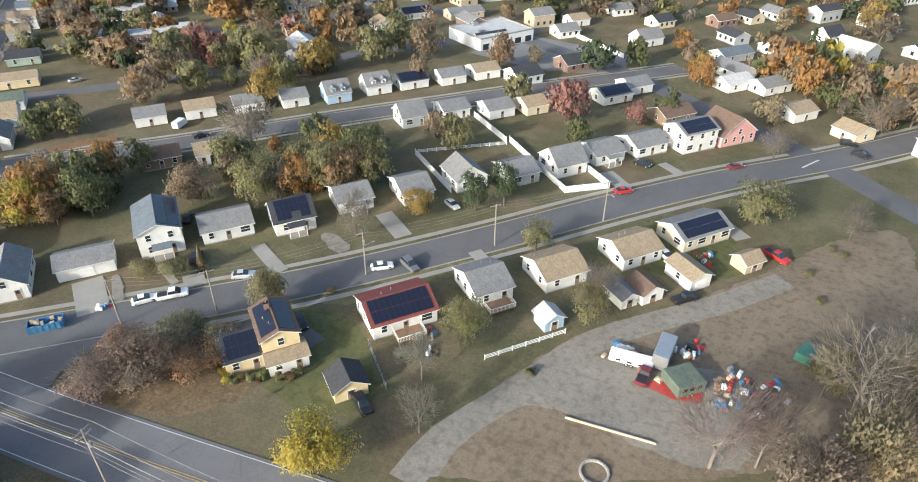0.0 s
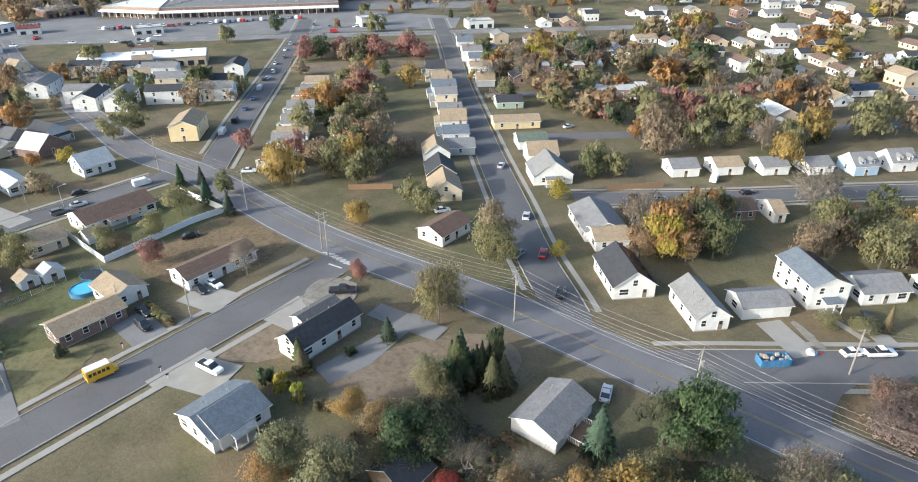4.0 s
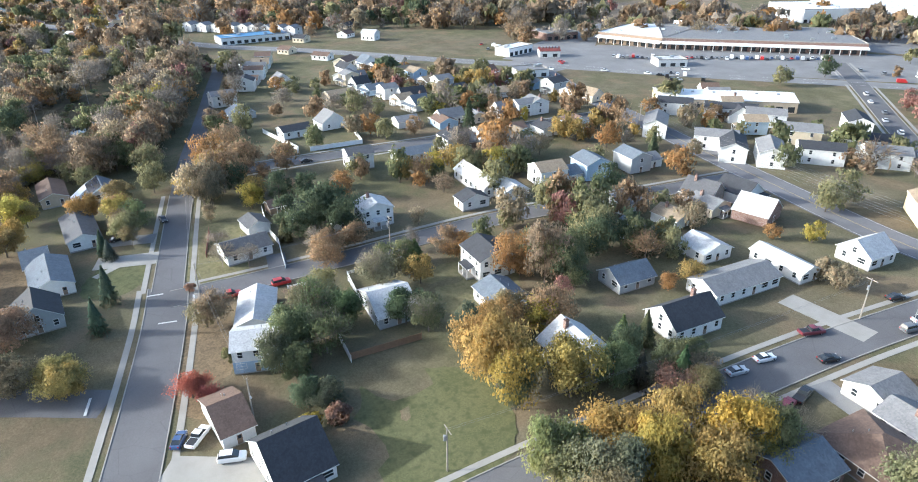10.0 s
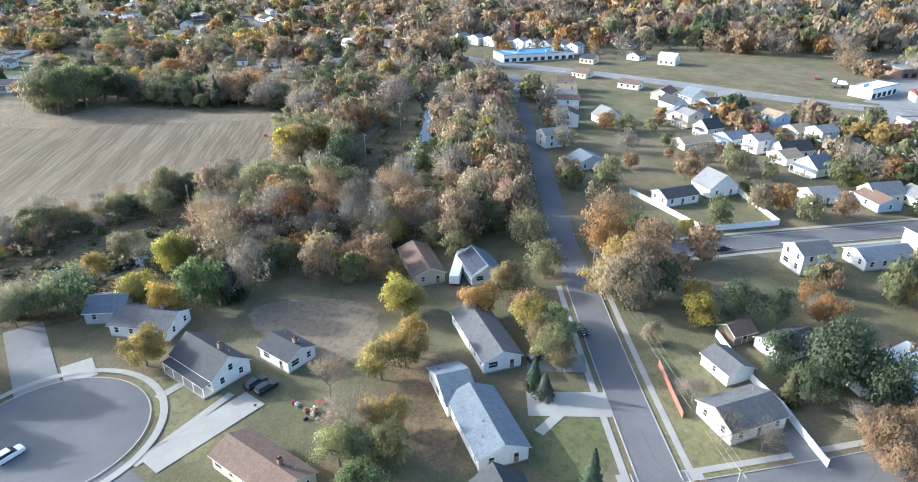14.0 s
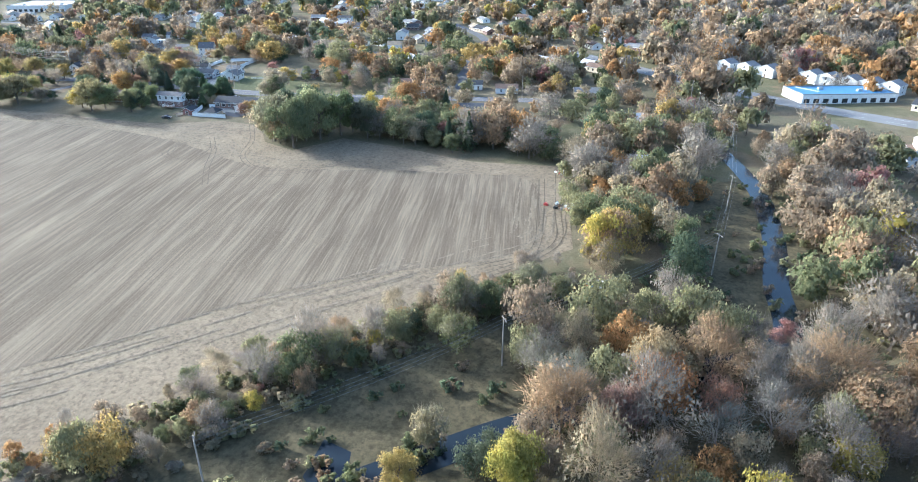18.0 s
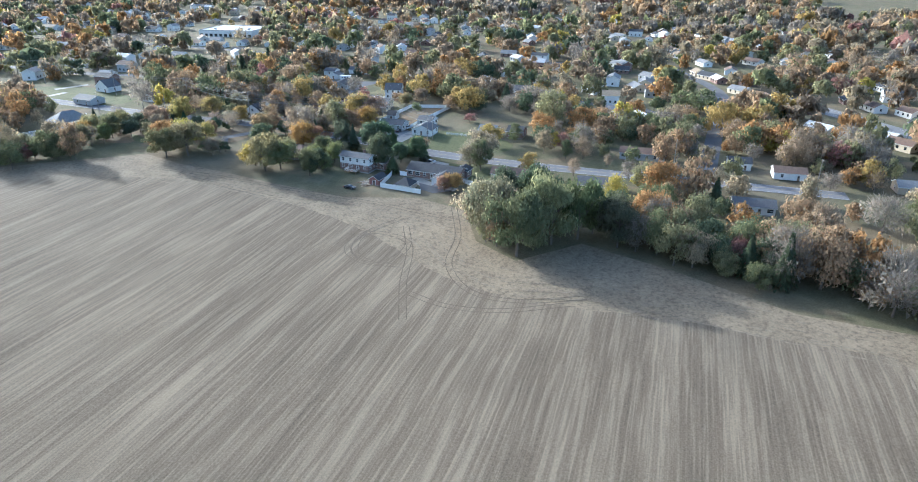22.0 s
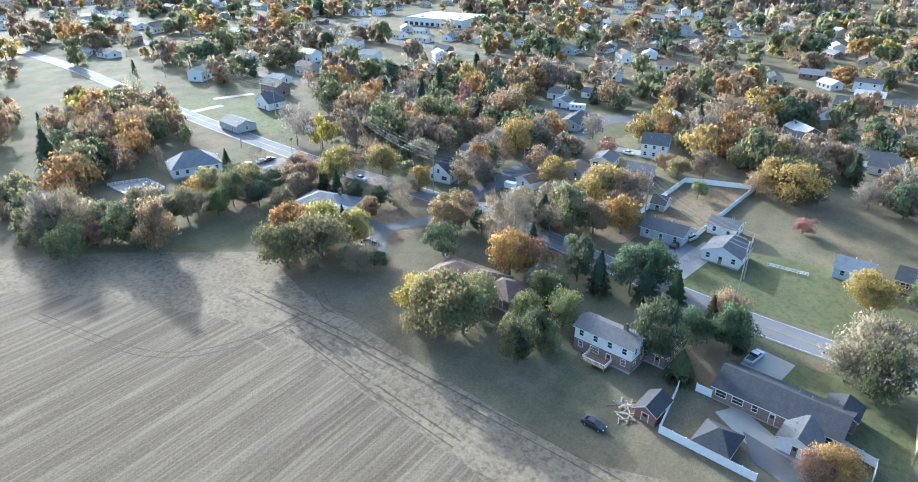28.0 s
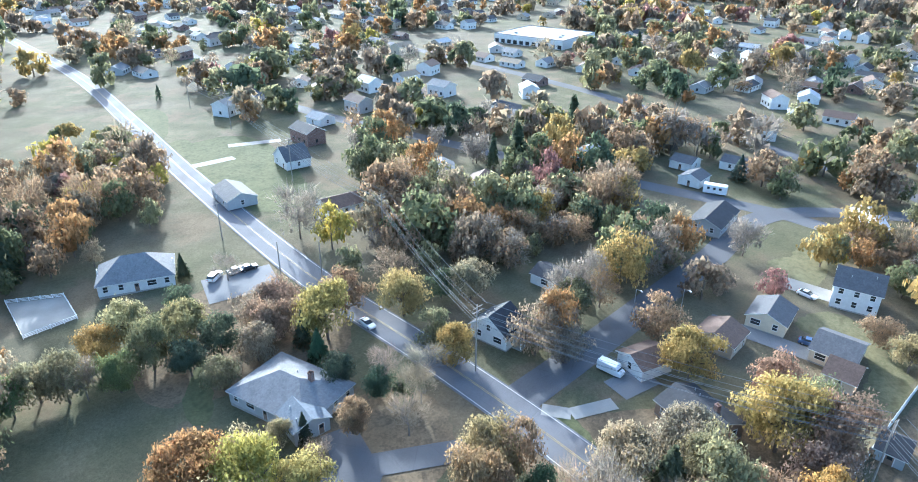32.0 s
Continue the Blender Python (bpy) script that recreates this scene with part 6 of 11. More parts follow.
patch("parking_lot", [(-511.9, 60.7), (-591.4, 172.6), (-469.6, 316.3), (-390.9, 341), (-365.3, 302.2), (-435.6, 220.9), (-536.3, 108.2)], "lot", 0.04, "wide worn asphalt parking lot", "parking lot", 12)
patch("parking_lot", [(-503, 23.5), (-598.5, 117.8), (-564.3, 206.8), (-473.7, 307.1), (-433.1, 266.6), (-465.8, 168), (-538.2, 122.6)], "lot", 0.045, "wide worn asphalt parking lot", "parking lot", 12)
patch("grass_field", [(-351.1, 145.9), (-304.8, 205.6), (-312.6, 225.2), (-372.3, 168.9)], "dirt", 0.05, "brown empty field behind trees", "ground", 12)
patch("parking_lot", [(-79.3, 233.8), (-64.4, 265.1), (-19.8, 253.6), (-20.7, 227.8), (-49, 222.8)], "lot", 0.05, "grey asphalt forecourt", "parking lot", 8)
CIRCLE = (-397.7, -233.0, 16.2)
circle = [(CIRCLE[0] + CIRCLE[2] * math.cos(k * 0.2094), CIRCLE[1] + CIRCLE[2] * math.sin(k * 0.2094)) for k in range(30)]
patch("turning_circle", circle, "asphalt", 0.16, "grey asphalt turning circle", "road", 4.0)
ring = [np.array((CIRCLE[0] + CIRCLE[2] * math.cos(k * 0.1047), CIRCLE[1] + CIRCLE[2] * math.sin(k * 0.1047))) for k in range(-15, 42)]
ring_geo = Geo()
strip(ring_geo, ring, normals(ring), -0.3, 0.0, 0.24)
strip(ring_geo, ring, normals(ring), -3.2, -1.8, 0.2)
thing("pavement", Matrix(), "curved pale kerb and pavement round the turning circle", "pavement", kind="structure", data=ring_geo.mesh("pavement", "concrete"))
patch("scrub_ground", [(-607.6, -148), (-591.1, -124.9), (-507.2, -137.3), (-461.3, -154.7), (-458.7, -220), (-455.4, -278.6), (-474.2, -261.8), (-494.4, -231), (-519.9, -202.4), (-536.8, -176.4)], "scrub", 0.04, "dark wet brush-covered creek bank", "ground", 8)
creek_line = smooth_line([(-724.9, -127.3), (-657.2, -131.8), (-599.3, -133), (-557.3, -142), (-525.5, -153.2), (-500.4, -161.2), (-488.4, -184.8), (-476.9, -207.9), (-469.9, -224.8), (-452.7, -255.8), (-446.8, -269.7), (-440.1, -285.6), (-436.7, -313)], 4.0)
creek_geo = Geo()
strip(creek_geo, creek_line, normals(creek_line), -3.2, 3.2, 0.08)
thing("creek", Matrix(), "dark still creek between wooded banks", "water", kind="structure", data=creek_geo.mesh("creek", "water"))

# ---- houses by the crossing street ----
house(-60.3, 62.8, 45, 6.3, 9.0, 1, "yellow", "dark", "a", solar=1, label='yellow-sided house wing with dark solar roof', detail=2)
house(-55.9, 66.7, 45, 6.0, 9.0, 2, "yellow", "brown", "p", solar=2, chimney=1, detail=2)
house(-52.1, 63.4, 45, 6.4, 4.2, 0.8, "white", "tan", "a", pitch=0.3, detail=2)
house(-40.3, 80.5, 45, 11.8, 9.5, 1, "white", "red", "a", solar=1, deck=1, detail=2)
house(-28.0, 92.8, 45, 7.4, 9.6, 1, "white", "grey", "a", deck=1, detail=2)
house(-16.4, 101.6, 45, 9.0, 8.9, 1, "white", "tan", "a", detail=2)
house(-3.6, 113.6, 45, 9.3, 8.5, 1, "white", "tan", "a", detail=2)
house(8.2, 125.3, 45, 12.5, 8.3, 1, "cream", "grey", "a", solar=1)
house(8.0, 109.1, 45, 4.9, 7.1, 1, "white", "tan", "p", kind='garage', detail=2)
house(0.7, 101.2, 45, 4.7, 5.0, 0.8, "white", "brown", "p", kind='shed', detail=2)
house(-3.1, 98.2, 45, 3.5, 5.0, 0.8, "white", "grey", "p", kind='shed', detail=2)
house(-14.1, 87.2, 45, 3.9, 3.6, 0.8, "blue", "light", "p", kind='shed', detail=2)
house(-40.3, 61.8, 45, 5.3, 5.0, 0.8, "yellow", "dark", "p", kind='shed', detail=2)
house(18.8, 117.4, 45, 4.5, 4.0, 0.8, "tan", "tan", "a", kind='shed')
house(-113.3, 64.3, 45, 7.0, 12.0, 1.5, "white", "grey", "p", detail=2)
house(-104.3, 73.7, 45, 10.2, 7.0, 1, "white", "grey", "a", kind='garage')
house(-97.6, 86.9, 45, 8.4, 13.0, 2, "white", "blue", "p", solar=1, porch=1)
house(-86.9, 94.6, 45, 10.4, 8.5, 1, "white", "grey", "a")
house(-75.0, 101.8, 45, 8.6, 8.5, 1.5, "white", "dark", "a", solar=1, porch=1)
house(-67.1, 114.4, 45, 8.0, 9.0, 1, "white", "grey", "a", porch=1)
house(-55.5, 122.7, 45, 7.4, 10.0, 1, "white", "grey", "a")
house(-45.6, 132.4, 45, 8.0, 9.0, 1.5, "white", "grey", "p")
house(-34.4, 139.1, 45, 8.0, 9.0, 1, "grey", "grey", "a")
house(-24.6, 147.6, 45, 8.5, 9.0, 1.5, "white", "grey", "a")
house(-16.7, 157.8, 45, 8.9, 9.0, 1, "white", "grey", "a", porch=1)
house(-7.1, 167.0, 45, 10.0, 9.0, 1, "white", "grey", "a")
house(4.7, 174.6, 45, 11.2, 9.0, 2, "white", "grey", "a", solar=1)
house(14.1, 184.4, 45, 12.4, 10.0, 1.5, "pink", "brown", "p")

# ---- houses along the second street ----
house(-146.0, 138.6, 45, 8.6, 8.5, 1, "white", "grey", "a", detail=0)
house(-135.9, 148.1, 45, 8.7, 8.5, 1, "white", "tan", "a", detail=0)
house(-124.7, 156.6, 45, 8.4, 8.5, 1, "white", "grey", "a", detail=0)
house(-113.9, 165.2, 45, 8.0, 8.5, 1, "white", "grey", "a", detail=0)
house(-102.9, 172.7, 45, 7.8, 8.5, 1.5, "blue", "grey", "a", dormer=2, detail=0)
house(-94.3, 183.6, 45, 8.3, 8.5, 1.5, "white", "grey", "a", dormer=2, detail=0)
house(-85.6, 192.2, 45, 9.8, 8.5, 1, "white", "dark", "a", solar=1, detail=0)
house(-74.8, 200.4, 45, 8.9, 8.5, 1, "white", "grey", "a", detail=0)
house(-65.8, 209.6, 45, 9.3, 8.5, 1, "white", "tan", "a", detail=0)
house(-73.2, 163.3, 45, 7.6, 8.5, 1.5, "grey", "grey", "a")
house(-63.8, 172.9, 45, 8.3, 8.5, 1, "white", "grey", "a")
house(-51.4, 177.7, 45, 8.5, 8.5, 1, "white", "grey", "a", detail=0)
house(-42.1, 184.0, 45, 7.4, 8.5, 1, "cream", "tan", "a", detail=0)
house(-20.7, 202.3, 45, 11.0, 8.5, 1, "white", "blue", "a", solar=1, detail=0)
house(-14.8, 214.2, 45, 8.8, 8.5, 1, "white", "grey", "a", detail=0)
house(-1.3, 192.3, 45, 10.9, 8.5, 1, "brown", "brown", "a", detail=0)
house(16.1, 230.3, 45, 11.4, 8.5, 1, "white", "light", "a", detail=0)
house(27.5, 231.9, 45, 12.3, 8.5, 1, "white", "grey", "a", detail=0)
house(34.2, 210.2, 45, 9.8, 8.5, 1, "white", "tan", "a", detail=0)
house(48.8, 199.4, -45, 7.8, 8.5, 1, "cream", "tan", "a", detail=0)
house(15.5, 262.7, 45, 14.5, 8.5, 1, "grey", "blue", "a", detail=0)
house(52.6, 300.8, 45, 9.8, 8.5, 1.5, "white", "dark", "a", detail=0)
house(-16.8, 270.4, 45, 10.7, 8.5, 1.5, "white", "grey", "a", detail=0)
house(-118.9, 275.6, 45, 13.6, 8.5, 1, "white", "dark", "a", solar=1, detail=0)
house(-98.3, 282.6, 45, 16.3, 8.5, 1, "tan", "grey", "a", detail=0)
house(-48.6, 288.6, 45, 8.8, 8.5, 1, "white", "tan", "a", detail=0)
house(-114.7, 122.2, 45, 3.2, 8.5, 1, "white", "tan", "a")
house(-148.0, 87.4, 45, 10.7, 15.3, 1, "white", "grey", "p")
house(-141.9, 81.0, 45, 8.3, 8.0, 1, "white", "tan", "a")
house(-130.6, 66.2, 45, 9.1, 13.3, 1.5, "white", "dark", "p", solar=1)
house(-123.5, 116.9, 45, 9.6, 8.0, 1, "brown", "brown", "a")

# ---- long straight street, both sides ----
house(-192.4, 79.7, 45, 8.8, 10.0, 1.5, "cream", "tan", "p")
house(-202.4, 89.8, 45, 8.6, 10.0, 1.5, "brick", "dark", "p")
house(-215.3, 103.1, 45, 8.6, 10.0, 1.5, "white", "tan", "p", detail=0)
house(-176.1, 110.2, 45, 11.9, 11.0, 1.5, "white", "grey", "p", porch=1, detail=0)
house(-187.3, 123.5, 45, 9.8, 9.0, 1.5, "white", "tan", "a", porch=1, detail=0)
house(-197.9, 134.0, 45, 10.2, 9.0, 1, "white", "green", "a", detail=0)
house(-214.4, 149.1, 45, 17.5, 8.0, 1, "yellow", "tan", "a", detail=0)
house(-231.9, 170.0, 45, 10.9, 9.0, 1, "green", "dark", "a", detail=0)
row((-208, 108), (-300, 203), 9, 1, seed=3)
row((-255, 188), (-330, 266), 6, -1, seed=4)
for x, y, storeys, wall, roof in ((-319, 142, 1.5, "cream", "tan"), (-311.5, 133, 1, "white", "grey"), (-304, 124.5, 1.5, "white", "grey"), (-296.5, 116, 1, "white", "tan"), (-289, 108, 1.5, "white", "grey"),
                                  (-281.5, 101, 1, "cream", "grey"), (-274, 93.5, 1.5, "white", "grey"), (-267, 86, 1, "white", "tan"), (-259.5, 78, 1.5, "white", "grey"), (-249, 66, 1, "cream", "brown")):
    house(x, y, -46, 6.6, 10.5, storeys, wall, roof, "p", porch=1, detail=0)
house(-252, 97, -20, 8.5, 7.5, 1.5, "white", "grey", "p", kind="garage", detail=0)

# ---- brick terraces ----
row_block(-204.2, 201.1, 40, 7)
row_block(-242.4, 273.4, 39, 7)
row_block(-241.5, 228.3, 42, 4)

# ---- houses south of the through road ----
house(-166.3, 10.9, 90, 15.0, 6.0, 1.5, "white", "dark", "a", lower='', detail=2)
house(-170.9, 14.0, 0, 3.8, 9.0, 1, "white", "charcoal", "p", up=0.3, detail=2)
house(-161.7, -13.8, 90, 9.2, 9.3, 1, "white", "blue", "a", porch=1, detail=2)
house(-161.2, -12.8, 0, 9.2, 9.0, 1, "white", "blue", "p", detail=2)
house(-120.5, 19.2, 90, 11.3, 8.1, 1, "white", "grey", "a", lower='white', deck=1, detail=2)
house(-131.6, -4.3, 90, 6.1, 7.0, 0.8, "brown", "dark", "a", kind='shed', detail=2)
house(-205.5, 13.7, 90, 17.3, 7.4, 1, "white", "brown", "a")
house(-206.8, -14.3, 90, 12.9, 6.6, 1, "brick", "tan", "a", detail=2)
house(-212.6, -4.6, 90, 7.4, 9.0, 1, "white", "tan", "p", detail=2)
house(-205.5, -42.7, 90, 11.3, 8.0, 1, "brick", "blue", "a", detail=2)
house(-220.4, -34.0, 90, 7.3, 7.7, 1, "white", "grey", "a", kind='garage', detail=2)
house(-214.7, -38.5, 90, 5.9, 6.0, 0.8, "white", "grey", "a", detail=2)
house(-246.4, -23.3, 90, 8.5, 17.0, 1, "white", "grey", "p", chimney=1, detail=2)
house(-258.3, -20.0, 90, 8.2, 9.0, 1, "white", "grey", "a")
house(-249.6, -34.5, 90, 12.1, 13.0, 1, "brown", "brown", "a", hip=1, detail=2)
house(-253.9, -48.2, 90, 10.6, 10.0, 1, "brick", "blue", "a", detail=2)
house(-252.5, -4.4, 90, 8.6, 9.0, 1, "cream", "tan", "a")
house(-254.3, 14.5, 90, 18.6, 10.5, 1, "white", "brown", "a", porch=1)
house(-245.8, 5.4, 90, 4.9, 4.0, 0.8, "white", "tan", "a", kind='shed')
house(-234.9, -30.8, 90, 4.0, 4.5, 0.8, "tan", "tan", "p", kind='shed', detail=2)
house(-235.8, -14.3, 90, 3.9, 3.5, 0.8, "white", "tan", "p", kind='shed', detail=2)
house(-234.6, -9.8, 90, 4.3, 3.5, 0.8, "white", "light", "p", kind='shed', detail=2)
house(-235.4, -45.6, 90, 2.8, 4.0, 0.8, "red", "grey", "p", kind='shed', detail=2)
house(-175.6, 59.2, 90, 11.1, 7.8, 1, "white", "brown", "a")
house(-299.1, -11.8, 90, 20.1, 9.0, 1, "white", "grey", "a")
house(-300.1, 6.1, 90, 6.2, 14.9, 1, "white", "light", "p")
house(-293.8, 27.7, 90, 9.7, 9.0, 1.5, "white", "light", "a")
house(-299.9, 65.4, 45, 9.6, 15.9, 2, "yellow", "tan", "p", detail=0)
house(-324.9, 25.1, 110, 10.7, 10.0, 1.5, "brick", "light", "p", detail=0)
house(-342.5, 21.9, 110, 10.4, 10.0, 1.5, "stone", "charcoal", "p", chimney=1, detail=0)
house(-376.1, 26.1, 90, 13.2, 8.0, 1, "white", "grey", "a", detail=0)
house(-386.5, -32.7, 90, 7.1, 21.2, 1.5, "white", "light", "p")
house(-315.1, -4.8, 90, 9.3, 9.0, 1, "white", "light", "p")
house(-377.8, -4.2, 90, 7.6, 9.0, 1, "white", "blue", "a", detail=0)
house(-349.6, -3.1, 90, 8.4, 9.0, 1, "white", "grey", "a")
house(-431.5, 7.5, 90, 8.4, 8.0, 1, "white", "brown", "a", detail=0)

# ---- apartments and shops ----
house(-405.9, 59.8, 135, 18.0, 9.0, 2, "white", "grey", "a", kind='flats', detail=0)
house(-379.6, 65.7, 45, 15.5, 9.0, 2, "white", "grey", "a", kind='flats', detail=0)
house(-369.6, 63.7, 135, 18.1, 9.0, 2, "white", "dark", "a", kind='flats', detail=0)
house(-359.0, 70.8, 135, 17.2, 9.0, 2, "white", "grey", "a", kind='flats', detail=0)
house(-406.1, 101.5, 45, 21.3, 9.0, 2, "white", "dark", "a", kind='flats', detail=0)
house(-370.1, 100.0, 45, 14.3, 10.0, 2, "cream", "grey", "a", kind='flats', detail=0)
house(-350.5, 85.8, 45, 15.0, 9.0, 2, "white", "dark", "a", kind='flats', detail=0)
house(-351.5, 109.7, 45, 18.5, 9.0, 2, "white", "dark", "a", kind='flats', detail=0)
house(-336.9, 101.6, 45, 14.3, 9.0, 2, "white", "grey", "a", kind='flats', detail=0)
house(-425.0, 87.7, 45, 15.0, 9.0, 2, "white", "dark", "a", kind='flats', detail=0)
house(-392.9, 107.6, 45, 15.8, 9.0, 2, "white", "grey", "a", kind='flats', detail=0)
house(-370.1, 134.4, 135, 15.6, 9.0, 2, "white", "dark", "a", kind='flats', detail=0)
big_box(-425.1, 117.0, 54, 61.2, 20.0, 5, "wall_tan", "white_metal", "long warehouse with a white metal roof", gable=2.0)
big_box(-592.1, 217.0, 25, 48.8, 60.0, 7, "wall_brown", "white_metal", "shopping centre wing with bright white roof", canopy=1)
big_box(-544.5, 272.3, 51, 128.1, 70.0, 7, "wall_brick", "roof_grey", "long brown shopping centre with white canopy", canopy=1)
big_box(-592.1, 502.3, -0, 99.6, 90.0, 12, "white_metal", "white_metal", "large white industrial hall")
big_box(-589.9, 102.2, 111, 25.0, 12.0, 5, "white_metal", "white_metal", "white petrol station canopy building")
big_box(-571.6, 117.7, 66, 13.3, 10.0, 4, "wall_white", "roof_red", "small diner with a red roof", gable=2.0)
big_box(-527.4, 75.0, 80, 18.5, 14.0, 4, "wall_white", "roof_grey", "low white shop with flat roof")
big_box(-513.4, 166.3, 67, 17.6, 14.0, 4, "wall_white", "roof_light", "low white shop with flat roof")
big_box(-354.8, 314.5, 53, 17.7, 12.0, 5, "wall_white", "roof_light", "white two-part shop building")
big_box(-417.6, 273.5, 64, 15.0, 12.0, 6, "wall_white", "roof_light", "white shop building with pale roof")
big_box(-76.6, 253.8, 54, 26.2, 22.0, 4.5, "white_metal", "roof_light", "low white shop with flat grey roof")
big_box(-729.5, -42.0, 96, 51.0, 20.0, 4.5, "wall_white", "blue_metal", "low shop with a blue and white roof")
big_box(-857.9, -113.0, 66, 36.5, 22.0, 5, "wall_tan", "roof_grey", "low commercial building with flat roof")
big_box(-1065.8, -683.3, 97, 55.5, 50.0, 6, "wall_white", "roof_light", "large pale school building with flat roof")

# ---- houses round the dead end and the long street ----
house(-293.6, -116.5, 100, 9.5, 13.3, 1.5, "white", "dark", "a", porch=1, detail=2)
house(-309.4, -124.4, 100, 5.7, 12.4, 1, "white", "brown", "a", detail=2)
house(-326.7, -115.5, 76, 9.3, 8.5, 2, "white", "light", "a", lower='blue', detail=2)
house(-343.0, -112.8, 76, 8.1, 15.0, 1, "white", "light", "p", detail=2)
house(-331.5, -85.3, 90, 9.3, 14.0, 1, "grey", "light", "a", detail=2)
house(-293.4, -60.4, 90, 10.8, 11.0, 1.5, "white", "light", "p", porch=1, chimney=1, detail=2)
house(-292.6, -33.5, 90, 12.7, 9.3, 1.5, "white", "dark", "a", chimney=1)
house(-313.0, -31.7, 90, 10.4, 8.0, 0.8, "grey", "blue", "a")
house(-377.5, -72.2, 90, 9.3, 8.0, 2, "white", "light", "p", chimney=1, porch=1)
house(-380.7, -81.6, 90, 5.1, 7.0, 0.8, "white", "grey", "a", kind='shed')
house(-335.8, -56.9, 0, 10.5, 9.8, 2, "white", "dark", "a", porch=1)
house(-320.4, -62.1, 0, 8.9, 9.0, 1, "white", "blue", "a", detail=2)
house(-382.8, -156.1, 98, 9.1, 16.7, 1, "white", "blue", "p", lower='', detail=2)
house(-394.7, -160.0, 98, 6.0, 12.0, 1, "white", "blue", "a", up=-0.2, detail=2)
house(-410.0, -150.0, 98, 8.3, 20.2, 1, "white", "charcoal", "p", detail=2)
house(-446.1, -158.9, 98, 7.8, 16.8, 1, "tan", "brown", "p", detail=2)
house(-440.8, -144.3, 98, 8.6, 12.0, 0.8, "white", "blue", "p", solar=-1, detail=2)
house(-412.1, -207.4, 42, 14.1, 8.7, 1.5, "white", "dark", "a", porch=2, chimney=1, detail=2)
house(-413.4, -192.1, 42, 9.2, 7.2, 1, "white", "dark", "a", chimney=1, detail=2)
house(-380.0, -194.6, 43, 16.9, 7.7, 1, "cream", "brown", "a", chimney=1, detail=2)
house(-439.3, -233.7, 85, 8.5, 9.0, 1, "grey", "blue", "a", detail=2)
house(-431.0, -223.2, 70, 14.2, 9.0, 1, "white", "charcoal", "a", gdoor=1, chimney=1, detail=2)
house(-363.6, -157.6, 98, 9.7, 10.3, 1.5, "grey", "dark", "p", detail=2)
house(-376.6, -109.7, 100, 12.2, 9.1, 1, "white", "charcoal", "a", detail=2)
house(-389.9, -104.4, 100, 6.4, 7.7, 1, "white", "charcoal", "p", kind='garage', detail=2)
house(-393.4, -88.6, 100, 10.5, 7.0, 0.8, "white", "dark", "a", kind='garage')
house(-399.9, -96.1, 100, 5.6, 5.0, 0.8, "brown", "brown", "a", kind='shed')
house(-424.1, -61.3, 90, 9.0, 8.0, 2, "white", "charcoal", "a", porch=1)
house(-422.8, -40.8, 90, 14.9, 8.0, 1, "white", "blue", "a")
house(-373.3, -41.9, 0, 6.0, 9.0, 1, "white", "dark", "a")
house(-374.4, -27.9, 0, 8.6, 9.0, 1, "white", "light", "a")
house(-472.8, -72.6, 100, 12.3, 8.0, 1, "white", "dark", "a")
house(-477.1, -56.1, 100, 11.5, 9.0, 1.5, "white", "grey", "p", detail=0)
house(-459.8, -7.9, 90, 11.2, 8.0, 1.5, "white", "grey", "a", detail=0)
house(-505.7, -6.7, 90, 12.7, 8.0, 1.5, "white", "dark", "a", detail=0)
house(-539.3, -91.4, 100, 11.4, 8.0, 2, "white", "grey", "a", detail=0)
house(-511.2, -88.2, 100, 11.9, 9.0, 1, "grey", "blue", "p", detail=0)
house(-568.3, -56.7, 100, 9.9, 8.0, 1.5, "white", "grey", "p", detail=0)
house(-524.2, -37.5, 100, 14.8, 8.0, 1, "tan", "tan", "a", detail=0)
house(-623.6, -62.5, 100, 14.6, 8.0, 1, "white", "grey", "a", detail=0)
house(-583.1, -15.8, 10, 12.2, 8.0, 1.5, "white", "dark", "a", detail=0)
house(-555.5, -19.1, 100, 11.0, 8.0, 1.5, "white", "grey", "a", detail=0)
house(-425.2, -20.9, 90, 11.4, 9.0, 1.5, "brick", "grey", "a", detail=0)
house(-426.2, -2.6, 90, 10.4, 9.0, 1, "cream", "tan", "a", detail=0)
house(-490.2, 32.9, 90, 9.7, 9.0, 1, "white", "tan", "a", detail=0)
house(-454.2, 26.6, 90, 10.2, 8.0, 2, "white", "grey", "a", detail=0)
house(-463.9, -26.8, 90, 9.7, 8.0, 1, "white", "grey", "a", detail=0)
row((-560, -78), (-640, -50), 6, 1, seed=11)
row((-455, 70), (-540, 50), 7, 1, seed=12)
row((-500, 20), (-600, 0), 8, 1, seed=13)
row((-480, -10), (-560, -25), 6, 1, seed=14)
row((-330, -20), (-340, 40), 4, -1, seed=15)
row((-380, 90), (-450, 130), 5, 1, seed=16)
row((-375, 30), (-378, -20), 3, 1, seed=17)
row((-425, 40), (-425, -30), 5, 1, seed=18)
row((-455, 40), (-456, -20), 4, -1, seed=19)
house(-799.4, -78, 38, 10, 9, 2, "white", "grey", "p", detail=0)
house(-791.3, -67.8, 38, 10, 9, 2, "white", "grey", "p", detail=0)
house(-783.3, -57.9, 38, 10, 9, 2, "white", "grey", "p", detail=0)
